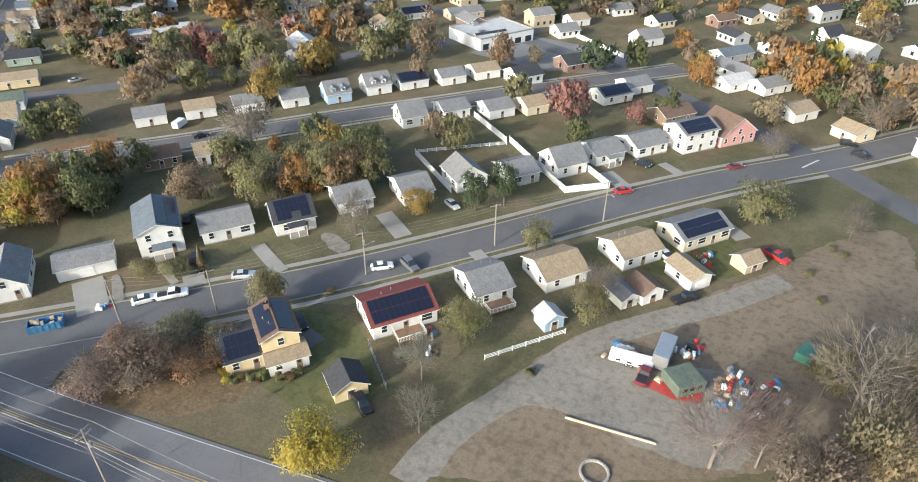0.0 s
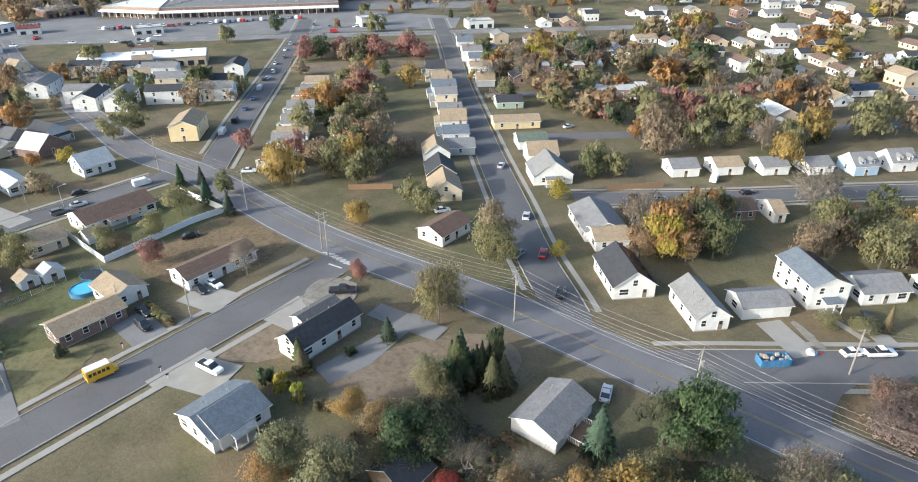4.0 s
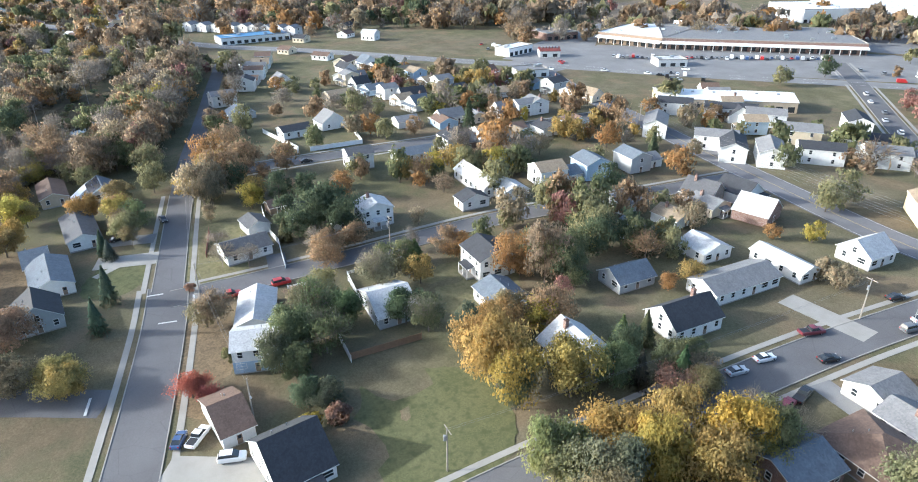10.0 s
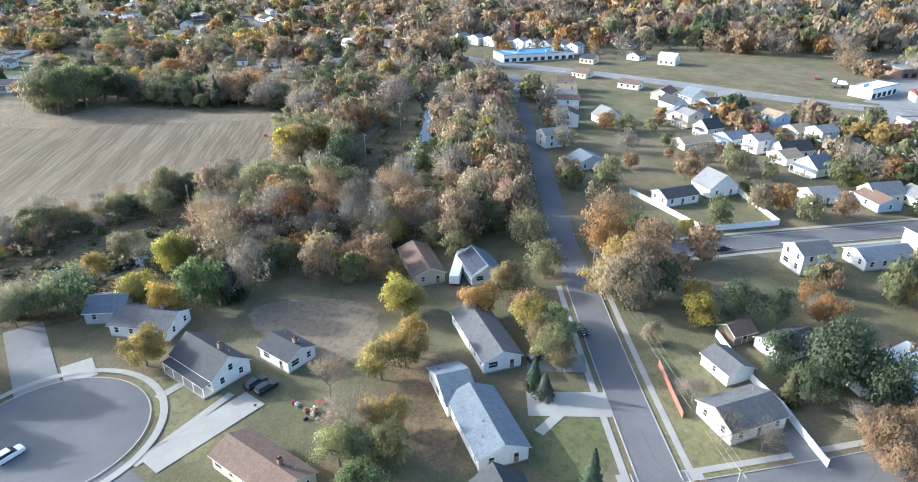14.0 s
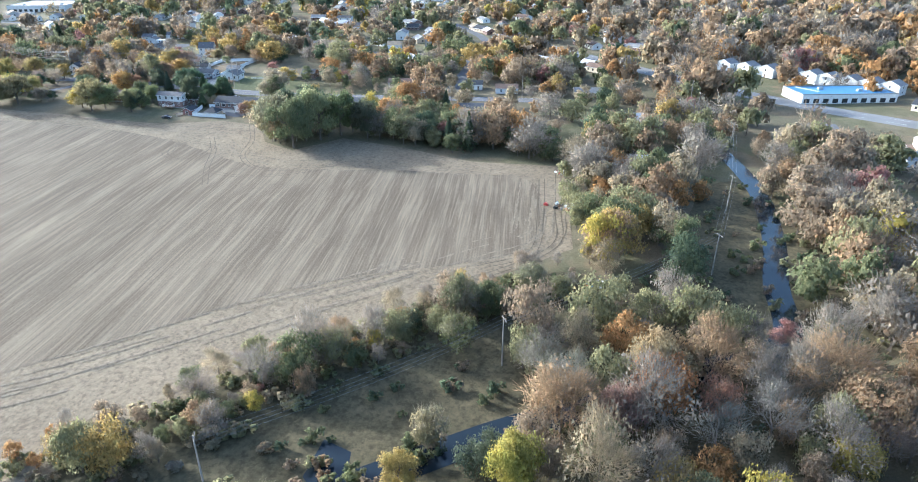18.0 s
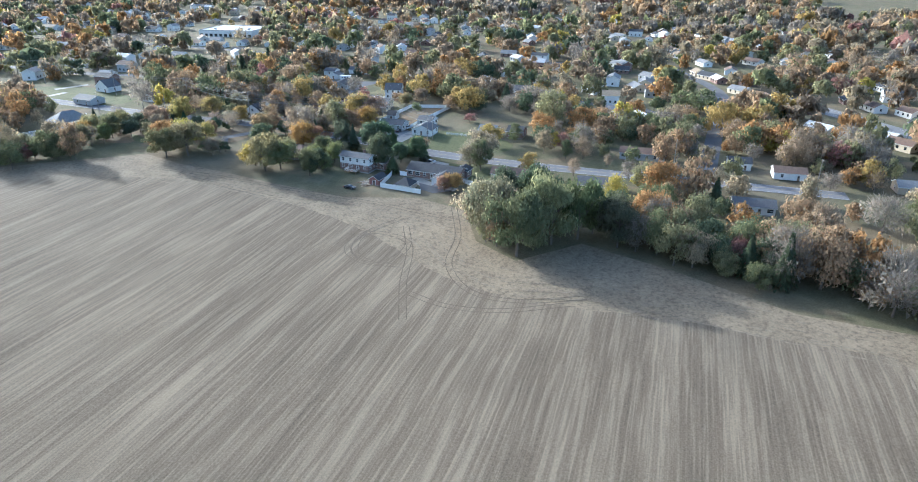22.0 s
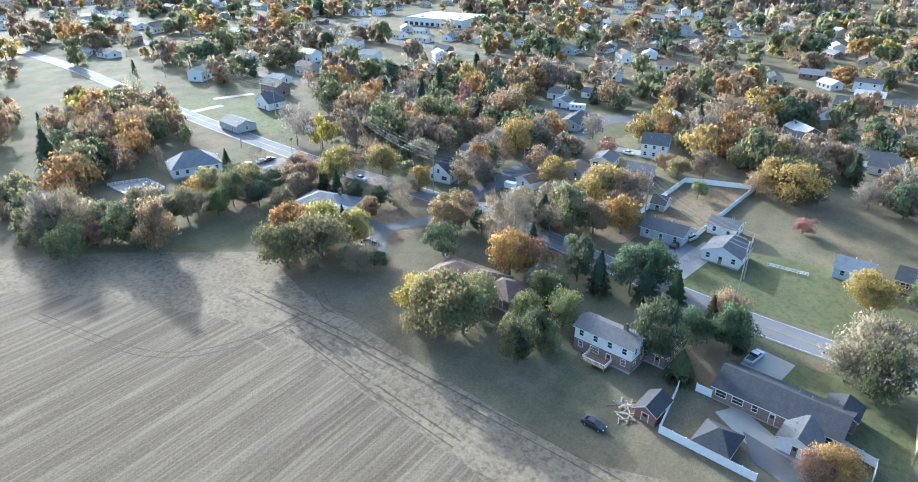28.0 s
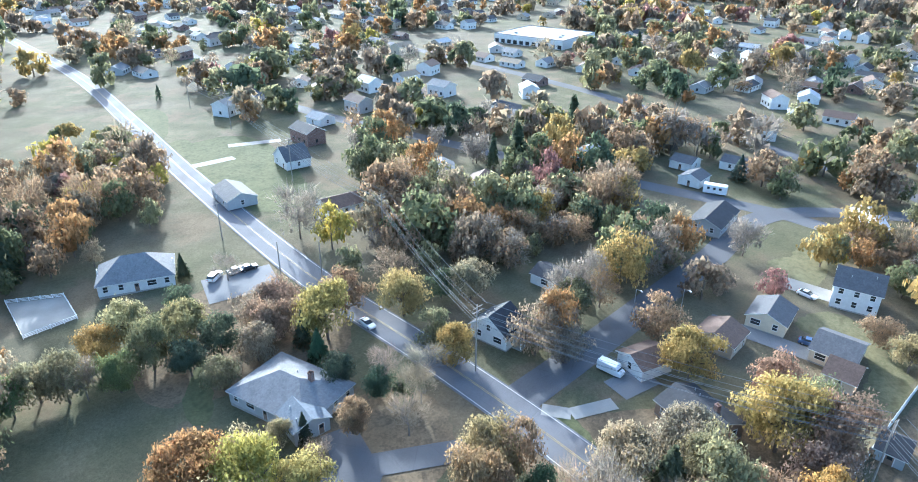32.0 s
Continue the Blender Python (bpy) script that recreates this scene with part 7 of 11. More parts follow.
house(-775.6, -48.5, 38, 10, 9, 2, "white", "grey", "p", detail=0)
house(-768.1, -39.4, 38, 10, 9, 2, "white", "grey", "p", detail=0)
house(-760.7, -32.8, 38, 10, 9, 2, "white", "grey", "p", detail=0)
house(-753.6, -24.4, 38, 10, 9, 2, "white", "grey", "p", detail=0)
house(-746.6, -16.3, 38, 10, 9, 2, "white", "grey", "p", detail=0)
house(-739.9, -8.6, 38, 10, 9, 2, "white", "grey", "p", detail=0)

# ---- houses across the field ----
house(-694.3, -351.7, 82, 21.8, 9.8, 1, "brick", "dark", "a", hip=0, porch=0, detail=2)
house(-686.7, -347.2, 82, 5.8, 7.0, 1, "white", "charcoal", "p", detail=2)
house(-697.8, -342.0, 82, 5.4, 5.2, 1, "brick", "dark", "p", detail=2)
house(-678.4, -359.1, 82, 6.0, 6.5, 0.8, "tan", "dark", "a", hip=1, kind='shed', detail=2)
house(-692.6, -384.6, 82, 13.1, 6.3, 2, "white", "charcoal", "a", lower='brick', deck=1, chimney=1, detail=2)
house(-697.9, -376.1, 82, 6.5, 7.0, 1, "brick", "charcoal", "a", detail=2)
house(-680.5, -371.2, 82, 4.0, 6.0, 0.8, "red", "dark", "p", kind='shed', detail=2)
house(-697.7, -422.2, 87, 18.0, 10.0, 1, "brick", "brown", "a", hip=1, detail=2)
house(-697.6, -412.7, 86, 8.3, 9.0, 1, "brick", "brown", "a", hip=1, detail=2)
house(-747.3, -374.4, 85, 9.7, 9.0, 1, "white", "charcoal", "p", detail=2)
house(-763.2, -378.4, 85, 7.8, 7.0, 1, "white", "charcoal", "a", detail=2)
house(-750.9, -391.3, 85, 12.0, 8.0, 1, "grey", "charcoal", "a", detail=2)
house(-756.6, -345.5, 85, 8.1, 8.0, 1, "blue", "blue", "a", detail=2)
house(-759.4, -332.5, 85, 7.5, 9.0, 1, "brick", "dark", "a")
house(-871.1, -379.2, 85, 13.1, 8.0, 1, "brick", "dark", "a", detail=0)
house(-862.7, -360.0, 85, 17.3, 8.0, 1, "grey", "charcoal", "a", detail=0)
house(-849.3, -340.6, 85, 16.1, 9.0, 1.5, "white", "charcoal", "a", detail=0)
house(-990.9, -359.0, 85, 12.9, 8.0, 2, "white", "dark", "a", detail=0)
house(-942.8, -363.4, 85, 12.4, 9.0, 1.5, "brick", "charcoal", "a", detail=0)
house(-953.0, -341.1, 85, 9.8, 8.0, 1.5, "white", "charcoal", "a", detail=0)
house(-699.5, -321.4, 90, 17.7, 8.0, 1, "tan", "brown", "a", detail=2)
house(-696.8, -289.6, 90, 14.3, 9.0, 1, "white", "charcoal", "a", detail=2)
house(-743.0, -273.8, 90, 19.3, 8.0, 1, "grey", "brown", "a")
house(-732.5, -217.7, 90, 11.9, 8.0, 1, "white", "brown", "a", detail=0)
house(-690.7, -235.9, 90, 13.6, 8.0, 1, "white", "charcoal", "a")
house(-740.9, -235.4, 90, 8.8, 8.0, 1, "white", "dark", "a")
house(-854.4, -346.2, 90, 9.9, 8.0, 1.5, "white", "charcoal", "a", detail=0)
house(-670.5, -163.7, 90, 13.1, 9.0, 1.5, "white", "light", "a", detail=0)
house(-616.1, -167.7, 90, 10.9, 7.0, 0.8, "blue", "light", "a")
house(-727.4, -174.7, 90, 14.1, 8.0, 1, "tan", "grey", "a", detail=0)
house(-721.8, -267.2, 90, 14.6, 8.0, 1, "white", "brown", "a")
house(-710.9, -481.8, 102, 17.6, 13.0, 1, "grey", "grey", "a", hip=1, chimney=1, detail=2)
house(-708.2, -474.9, 171, 6.4, 8.0, 1, "grey", "blue", "p", gdoor=0, detail=2)
house(-710.7, -545.3, 155, 16.3, 11.0, 1.5, "white", "grey", "a", hip=1)
house(-751.2, -467.1, 185, 7.3, 8.9, 1.5, "white", "dark", "a", dormer=2, porch=1, detail=2)
house(-777.2, -471.8, 180, 6.9, 8.0, 1, "white", "dark", "p", kind='garage')
house(-796.2, -428.0, 185, 9.2, 7.9, 1, "cream", "charcoal", "a")
house(-817.7, -416.8, 190, 8.3, 9.3, 2, "white", "charcoal", "p", pitch=0.75, detail=2)
house(-792.4, -413.6, 180, 9.7, 8.0, 1, "cream", "charcoal", "p")
house(-785.3, -410.7, 90, 5.4, 7.0, 0.8, "tan", "brown", "a")
house(-754.5, -425.5, 70, 11.3, 9.0, 1, "brown", "dark", "a", chimney=1, detail=2)
house(-762.9, -440.1, 160, 7.5, 7.0, 1, "white", "brown", "a", kind='garage', detail=2)
house(-780.7, -432.7, 180, 7.7, 8.0, 1, "tan", "brown", "a")
house(-770.1, -399.2, 90, 4.2, 6.0, 0.8, "grey", "dark", "a", kind='shed', detail=2)
house(-768.9, -542.7, 170, 11.0, 9.0, 1, "white", "brown", "a")
house(-783.0, -587.2, 80, 10.8, 9.0, 1.5, "white", "charcoal", "p", detail=0)
house(-751.8, -572.1, 80, 13.8, 9.0, 1, "grey", "charcoal", "a", detail=0)
house(-821.3, -622.7, 90, 9.8, 8.0, 1, "white", "blue", "a", detail=0)
house(-891.9, -574.6, 90, 19.8, 8.0, 1, "white", "charcoal", "a", detail=0)
house(-878.3, -486.3, 90, 8.0, 8.0, 1, "white", "charcoal", "a", detail=0)
house(-865.0, -476.9, 90, 7.4, 8.0, 1, "white", "charcoal", "p", detail=0)
house(-837.1, -458.4, 185, 16.3, 9.0, 1, "grey", "dark", "a")
house(-890.3, -469.8, 90, 14.7, 8.0, 1, "white", "charcoal", "a", detail=0)
house(-897.5, -546.1, 180, 3.8, 8.0, 1, "dark", "charcoal", "a", detail=0)
house(-916.5, -513.8, 90, 21.7, 8.0, 1, "brown", "dark", "a", detail=0)
far_rng = random.Random(21)
far_homes = FarHomes()
for x0, x1, y0, y1, count, turns in ((-1350, -790, -1150, -120, 620, (0, 90, 45, 20)), (-330, 160, 190, 560, 300, (45, 135)), (-800, -560, -60, 60, 24, (40, 130))):
    for k in range(count):
        hx, hy = far_rng.uniform(x0, x1), far_rng.uniform(y0, y1)
        if free_of(hx, hy, 8.0) and hx + hy < 9000 and not (x0 == -330 and hx + hy < -80):
            far_homes.add(hx, hy, far_rng.choice(turns) + far_rng.uniform(-4, 4), far_rng.uniform(9, 14), far_rng.uniform(7.5, 9.5), far_rng.choice((2.9, 2.9, 3.2, 5.2)), far_rng.choice((0, 0, 0, 0, 1, 2, 3, 4)), far_rng.choice((5, 5, 6, 7, 7, 8, 9, 9)))
far_homes.build("far_houses", "distant white and tan suburban houses with pitched roofs")
SITES += [(-688.8, -547.6), (-692.3, -543.7), (-686.2, -550.4), (-694.5, -539.7), (-699.5, -550.2), (-668.6, -545.1), (-672.2, -540.6), (-672.4, -542.5), (-729.4, -528.6), (-707.4, -533.9), (-711.8, -460.3), (-713.9, -465.8), (-684.8, -355.9), (-686.8, -363.6), (-674.5, -381.7), (-679.1, -392.6), (-778.7, -383.3), (-773.5, -390.7), (-725.3, -364.8), (-736.6, -356.7), (-734.2, -347.6), (-298.5, -102.8), (-289.6, -99.5), (-297, -94.3), (-446.6, -233.1), (-441.3, -142.5), (-761.3, -571.6), (-756.7, -608.4), (-776.9, -624.8), (-425.1, -191.6), (-422.4, -178.5), (-549.1, -145), (-531.5, -148.7), (-513.6, -164.1), (-575.2, -136.8), (-602.3, -130.8), (-505.8, -172.2), (-515.5, -178.9), (-517.6, -191.2), (-478.6, -242), (-475.9, -228.1), (-468.2, -255.9), (-471.8, -185), (-301.8, -58.8), (-254.4, -45.8), (-296.7, -61.7)]

# ---- trees ----
tree(-36.7, 46.7, "leafy", "yellow", 9, 6)
tree(-62.8, 74.3, "leafy", "olive", 8, 4.5)
far_tree(-21.8, 108.9, "olive", 7, 4)
tree(-26.1, 77.1, "thin", "olive", 9, 4.5)
far_tree(-49.9, 113.7, "gold", 7, 4.5)
far_tree(-59, 101.6, "grey", 10, 5)
tree(-82.1, 80.5, "fir", "olive", 6, 1.5)
far_tree(-38.7, 120.3, "dark", 10, 4)
far_tree(-33.2, 124.4, "dark", 11, 4)
far_tree(21.1, 135.1, "olive", 10, 7)
far_tree(-29.8, 180.5, "maroon", 13, 8)
far_tree(-46.8, 187, "olive", 11, 6)
far_tree(-120.7, 158.5, "gold", 11, 5)
far_tree(-10.5, 183.4, "maroon", 8, 4)
far_tree(6, 226.5, "orange", 11, 6)
far_tree(70.7, 317.9, "gold", 13, 8)
far_tree(-107.1, 209.1, "olive", 15, 10)
tree(-29.9, 67.1, "bare", "grey", 9, 4.5)
tree(-26.3, 57.3, "bare", "grey", 8, 4)
tree(-7.9, 89.1, "thin", "olive", 8, 4)
tree(-6.9, 95.5, "bare", "grey", 8, 4)
tree(13.5, 65.1, "bare", "grey", 14, 8)
tree(19.5, 67.3, "bare", "grey", 12, 6)
tree(33, 82, "bare", "grey", 16, 9)
tree(39.8, 85.7, "bare", "tan", 15, 8)
tree(41.3, 78.3, "bare", "tan", 14, 7)
tree(29.2, 84.4, "thin", "olive", 9, 4)
far_tree(39.8, 135.9, "grey", 8, 5)
tree(-76.1, 49, "thin", "brown", 6, 6)
tree(-71.4, 52.7, "thin", "brown", 6.5, 7)
tree(-70.6, 58.6, "thin", "brown", 6, 6)
tree(-77.9, 56, "thin", "maroon", 5, 5)
tree(-64.3, 56.5, "thin", "rust", 5, 5)
tree(-63.2, 62.7, "thin", "olive", 5, 4)
tree(-71.6, 62.8, "thin", "green", 5, 5)
far_tree(-70.6, 118.1, "rust", 12, 6)
far_tree(-74.6, 116.7, "olive", 14, 7)
far_tree(-70.8, 127.7, "green", 13, 6)
far_tree(-81.4, 117.5, "olive", 12, 6)
far_tree(-65.3, 123.1, "olive", 12, 5)
far_tree(-87.2, 106.3, "olive", 13, 7)
far_tree(-99.4, 114.4, "olive", 12, 6)
far_tree(-101.3, 101.4, "brown", 11, 6)
far_tree(-118.9, 89.5, "green", 12, 7)
far_tree(-128.2, 91.9, "olive", 11, 6)
far_tree(-157.6, 149.3, "brown", 12, 8)
far_tree(-148.6, 163.2, "olive", 12, 7)
far_tree(-120.8, 190.7, "gold", 13, 7)
far_tree(-150.3, 195.1, "olive", 14, 9)
far_tree(-124, 177.1, "olive", 12, 6)
far_tree(-53.3, 148.3, "olive", 10, 6)
far_tree(-60.5, 153.9, "brown", 9, 5)
far_tree(-23.7, 162.6, "green", 9, 5)
far_tree(-3, 194.2, "green", 9, 5)
far_tree(-83.6, 197, "brown", 9, 5)
far_tree(37.9, 251.6, "orange", 11, 6)
far_tree(26.4, 202.2, "tan", 9, 6)
far_tree(55.1, 204.4, "grey", 12, 8)
far_tree(26.7, 175.5, "grey", 8, 5)
far_tree(-165.4, 118, "green", 9, 6)
far_tree(67.7, 233.3, "gold", 9, 5)
far_tree(-3.2, 264.4, "orange", 9, 5)
far_tree(37.2, 309.9, "tan", 10, 6)
far_tree(-64.1, 295.4, "gold", 10, 6)
far_tree(-91.6, 75.4, "olive", 4, 3)
far_tree(-85.6, 76.6, "olive", 4, 3)
tree(-62.8, 60.2, "bush", "yellow", 1.9, 1.1)
tree(-61.6, 58.6, "bush", "yellow", 1.9, 1.1)
tree(-60.1, 57.3, "bush", "yellow", 1.9, 1.1)
tree(-58.6, 56.5, "bush", "yellow", 1.9, 1.1)
tree(-55.4, 58, "bush", "olive", 1.9, 1.1)
tree(-53.9, 59.1, "bush", "olive", 1.9, 1.1)
tree(-51.1, 59.5, "bush", "olive", 1.9, 1.1)
tree(-49.1, 61.8, "bush", "olive", 1.9, 1.1)
tree(-57.8, 56.8, "bush", "olive", 1.9, 1.1)
tree(-63.7, 61.8, "bush", "yellow", 1.9, 1.1)
tree(-56.8, 57.8, "bush", "rust", 1.2, 1.3)
tree(-54.6, 58.6, "bush", "rust", 1.2, 1.3)
tree(-49.9, 60.5, "bush", "rust", 1.2, 1.3)
far_tree(31.5, 109.5, "olive", 1.2, 1.3)
far_tree(37.6, 128, "olive", 1.2, 1.3)
far_tree(35.6, 129.5, "olive", 1.2, 1.3)
far_tree(30.3, 118.7, "olive", 1.2, 1.3)
tree(-54.8, 82.5, "bush", "olive", 1.2, 1.3)
tree(-14.1, 74.1, "bush", "olive", 1.2, 1.3)
tree(-100.4, 26.7, "leafy", "dark", 13, 7)
tree(-104.6, 25.4, "leafy", "dark", 10, 5)
tree(-111.2, 17.1, "fir", "spruce", 10, 3.5)
tree(-100, 8.2, "leafy", "gold", 10, 8)
tree(-106.7, 4.9, "leafy", "gold", 9, 6)
tree(-81.4, 25.5, "thin", "olive", 9, 5)
tree(-84.9, 23.2, "thin", "olive", 8, 4)
tree(-136.4, -12.7, "leafy", "olive", 9, 6)
tree(-140.1, -0.2, "thin", "rust", 6, 4)
tree(-140.6, 18.6, "fir", "green", 7, 2.5)
tree(-132, 18.8, "fir", "green", 8, 3)
tree(-137.2, 11.6, "fir", "dark", 6, 2)
tree(-141.4, 22.2, "fir", "spruce", 7, 2.5)
far_tree(-154.7, 31.5, "olive", 9, 5)
far_tree(-197.5, 49.8, "gold", 6, 4)
far_tree(-158.5, 55.8, "olive", 11, 6)
far_tree(-132.6, 79.2, "rust", 8, 5)
far_tree(-194.5, 67.8, "olive", 8, 4)
far_tree(-240.4, 58.8, "gold", 11, 7)
far_tree(-218.5, 70.2, "olive", 8, 4)
far_tree(-177.6, 31.2, "maroon", 4.5, 2)
tree(-163.3, 3.3, "fir", "green", 6, 2.2)
tree(-160.7, -1.6, "bush", "olive", 3, 1.6)
tree(-156, -2.8, "bush", "olive", 3, 1.6)
tree(-151.7, -2.4, "bush", "green", 2.5, 1.5)
far_tree(-168.6, 125.6, "olive", 9, 6)
far_tree(-266.6, 217.5, "tan", 13, 7)
far_tree(-266.6, 232.1, "grey", 14, 7)
far_tree(-289.3, 114.3, "orange", 10, 7)
far_tree(-265.2, 111.8, "olive", 11, 8)
far_tree(-247.1, 92, "tan", 11, 7)
far_tree(-241.1, 75.8, "brown", 9, 6)
far_tree(-242.8, 42.1, "green", 7, 4)
far_tree(-240.1, 26.1, "olive", 8, 5)
tree(-260.7, 38.1, "fir", "spruce", 6, 2)
far_tree(-311.9, 160.2, "tan", 10, 6)
far_tree(-313.2, 179.5, "dark", 8, 3)
far_tree(-381.3, 187.3, "maroon", 10, 6)
far_tree(-372.4, 190, "dark", 10, 6)
far_tree(-365.6, 198.3, "maroon", 10, 6)
far_tree(-351.9, 211.1, "maroon", 10, 6)
far_tree(-335.8, 222, "maroon", 11, 7)
far_tree(-104.8, 225.6, "olive", 14, 9)
far_tree(-123.4, 166.8, "gold", 10, 5)
far_tree(-143.7, 192.5, "olive", 13, 9)
far_tree(-121.2, 198.1, "gold", 11, 6)
far_tree(-154.9, 185.7, "olive", 10, 6)
far_tree(-127.8, 262.6, "olive", 11, 7)
far_tree(-83, 316.4, "olive", 11, 7)
far_tree(-68.4, 313.4, "gold", 9, 6)
far_tree(-125.5, 101.5, "olive", 10, 7)
far_tree(-124.8, 110.6, "olive", 9, 5)
tree(-227, -74.2, "leafy", "orange", 13, 7)
tree(-223.7, -69.1, "leafy", "gold", 12, 6)
tree(-214.1, -53.9, "thin", "rust", 8, 5)
tree(-215.5, -57.2, "leafy", "rust", 6, 4)
tree(-210.1, -53.7, "bare", "rust", 7, 4)
tree(-273.3, -47.8, "leafy", "olive", 7, 4)
tree(-263.8, -45.2, "bare", "tan", 7, 4)
tree(-240.9, -37.8, "thin", "tan", 9, 6)
tree(-224.5, -27.6, "thin", "olive", 5, 3.5)
tree(-214.1, -28.1, "bush", "olive", 2, 1.5)
tree(-200.6, -21.9, "bush", "dark", 3.5, 1.8)
far_tree(-197, 16.2, "grey", 9, 4)
far_tree(-175.8, 30.3, "maroon", 4.5, 2.2)
tree(-151.6, 28.2, "thin", "olive", 13, 6)
tree(-156.2, 18.7, "fir", "spruce", 5, 2.2)
tree(-161.7, 2.5, "fir", "olive", 5.5, 2.6)
tree(-160.2, -3.4, "bush", "yellow", 4, 1.8)
tree(-156.4, -2.9, "bush", "yellow", 3.6, 1.7)
tree(-163.8, -3.6, "bush", "dark", 4, 2)
tree(-158.5, 10.9, "bush", "dark", 2, 1.5)
tree(-137.9, 17, "fir", "green", 10, 4)
tree(-139.5, 11.9, "thin", "olive", 8, 4)
tree(-131.1, 21, "fir", "green", 7, 3)
far_tree(-195.9, 50, "gold", 7, 4)
far_tree(-187.7, 66.2, "olive", 8, 4.5)
far_tree(-161.8, 61.1, "tan", 12, 6)
far_tree(-154.8, 55, "olive", 9, 4)
far_tree(-147.4, 66.8, "yellow", 5, 2.5)
far_tree(-245.5, -12, "olive", 9, 5)
far_tree(-254.2, -12.4, "olive", 8, 4)
far_tree(-236.3, 4.4, "olive", 7, 4)
far_tree(-233.6, 15.1, "olive", 7, 4)
far_tree(-221.1, 6.9, "maroon", 6, 4)
far_tree(-234.2, 6.3, "brown", 5, 3)
tree(-241.1, 34.5, "fir", "spruce", 8, 3)
tree(-229, 33.4, "fir", "spruce", 7, 2.5)
tree(-258.8, 37, "fir", "spruce", 7, 2)
tree(-254.5, 41.3, "fir", "spruce", 6, 2)
far_tree(-234.2, 55.8, "gold", 12, 7)
far_tree(-217.5, 73.5, "olive", 10, 5)
far_tree(-235.8, 89.2, "rust", 12, 8)
far_tree(-227.6, 69.1, "olive", 11, 6)
far_tree(-244.1, 87.8, "olive", 10, 6)
far_tree(-270.2, 67.8, "maroon", 8, 4)
far_tree(-323.5, -13.7, "gold", 7, 4)
far_tree(-305.1, -25.9, "orange", 5, 3)
far_tree(-324.3, -39, "green", 11, 6)
far_tree(-330.7, -27.2, "olive", 12, 7)
far_tree(-325.1, -45, "olive", 11, 6)
far_tree(-324, -20.7, "green", 10, 5)
far_tree(-356.8, -24.4, "olive", 12, 7)
far_tree(-342.3, -17.9, "olive", 10, 6)
far_tree(-327.9, 3.7, "tan", 9, 5)
far_tree(-325.1, -8.4, "olive", 8, 4)
far_tree(-288.5, -51.7, "dark", 9, 4)
tree(-277.5, -48.4, "fir", "dark", 9, 3)
far_tree(-397.2, -30.6, "olive", 11, 6)
far_tree(-404.3, -32.9, "gold", 10, 6)
far_tree(-416, 21.6, "gold", 11, 7)
far_tree(-383.6, 12.4, "olive", 8, 5)
far_tree(-337.7, 10.4, "rust", 7, 4)
far_tree(-319.2, 54.8, "olive", 11, 7)
far_tree(-318.3, 46.3, "olive", 9, 6)
far_tree(-287.2, 9.6, "tan", 6, 4)
far_tree(-375.4, 50.6, "tan", 7, 4)
far_tree(-342.2, 6, "olive", 7, 4)
far_tree(-287.9, 122.1, "gold", 12, 8)
far_tree(-265.3, 90.5, "olive", 12, 7)
far_tree(-286.4, 169, "gold", 11, 7)
far_tree(-265.4, 123, "tan", 10, 7)
far_tree(-165.3, 97, "yellow", 7, 4)
far_tree(-160.6, 123.7, "olive", 9, 6)
far_tree(-170.6, 132.5, "olive", 7, 4)
far_tree(-224.2, 94.8, "brown", 8, 5)
far_tree(-238.5, 177.8, "olive", 9, 5)
far_tree(-261.2, 195.6, "grey", 11, 6)
far_tree(-252.6, 211.7, "grey", 12, 7)
far_tree(-266, 221.1, "gold", 10, 6)
far_tree(-219, 217, "olive", 11, 7)
far_tree(-219.3, 252.1, "tan", 13, 8)
far_tree(-368, 175.8, "maroon", 11, 8)
far_tree(-365.6, 184.7, "dark", 12, 8)
far_tree(-358.1, 193, "maroon", 11, 7)
far_tree(-342.2, 205.9, "maroon", 11, 8)
far_tree(-331.3, 217.4, "red", 12, 9)
far_tree(-344.5, 153.6, "tan", 7, 5)
far_tree(-308.7, 176.1, "green", 8, 4)
far_tree(-321.1, 216.3, "maroon", 9, 6)
far_tree(-445, 216.7, "dark", 12, 6)
far_tree(-441.7, 176.9, "olive", 11, 7)
tree(-203.2, -3.6, "bush", "olive", 1.6, 1.5)
tree(-201.6, -3.7, "bush", "olive", 1.6, 1.5)
tree(-200, -3.8, "bush", "olive", 1.6, 1.5)
tree(-198.4, -3.9, "bush", "olive", 1.6, 1.5)
tree(-196.9, -4, "bush", "olive", 1.6, 1.5)
tree(-195.3, -4, "bush", "olive", 1.6, 1.5)
tree(-193.9, -4.1, "bush", "olive", 1.6, 1.5)
far_tree(-349, -80, "green", 9, 4)
tree(-332.9, -102, "thin", "green", 12, 6)
tree(-325.4, -106.6, "leafy", "green", 9, 5)
tree(-329.6, -96.3, "leafy", "green", 10, 5)
tree(-316.2, -110.1, "leafy", "dark", 8, 4)
tree(-308.1, -106.5, "bush", "green", 4, 3)
tree(-301, -111.7, "bush", "yellow", 3, 3)
tree(-300.3, -106, "bush", "maroon", 3.5, 2)
tree(-320.3, -129.4, "leafy", "red", 5, 4.5)
tree(-317, -126.6, "leafy", "red", 4, 3)
tree(-344.3, -123.7, "thin", "rust", 7, 4.5)
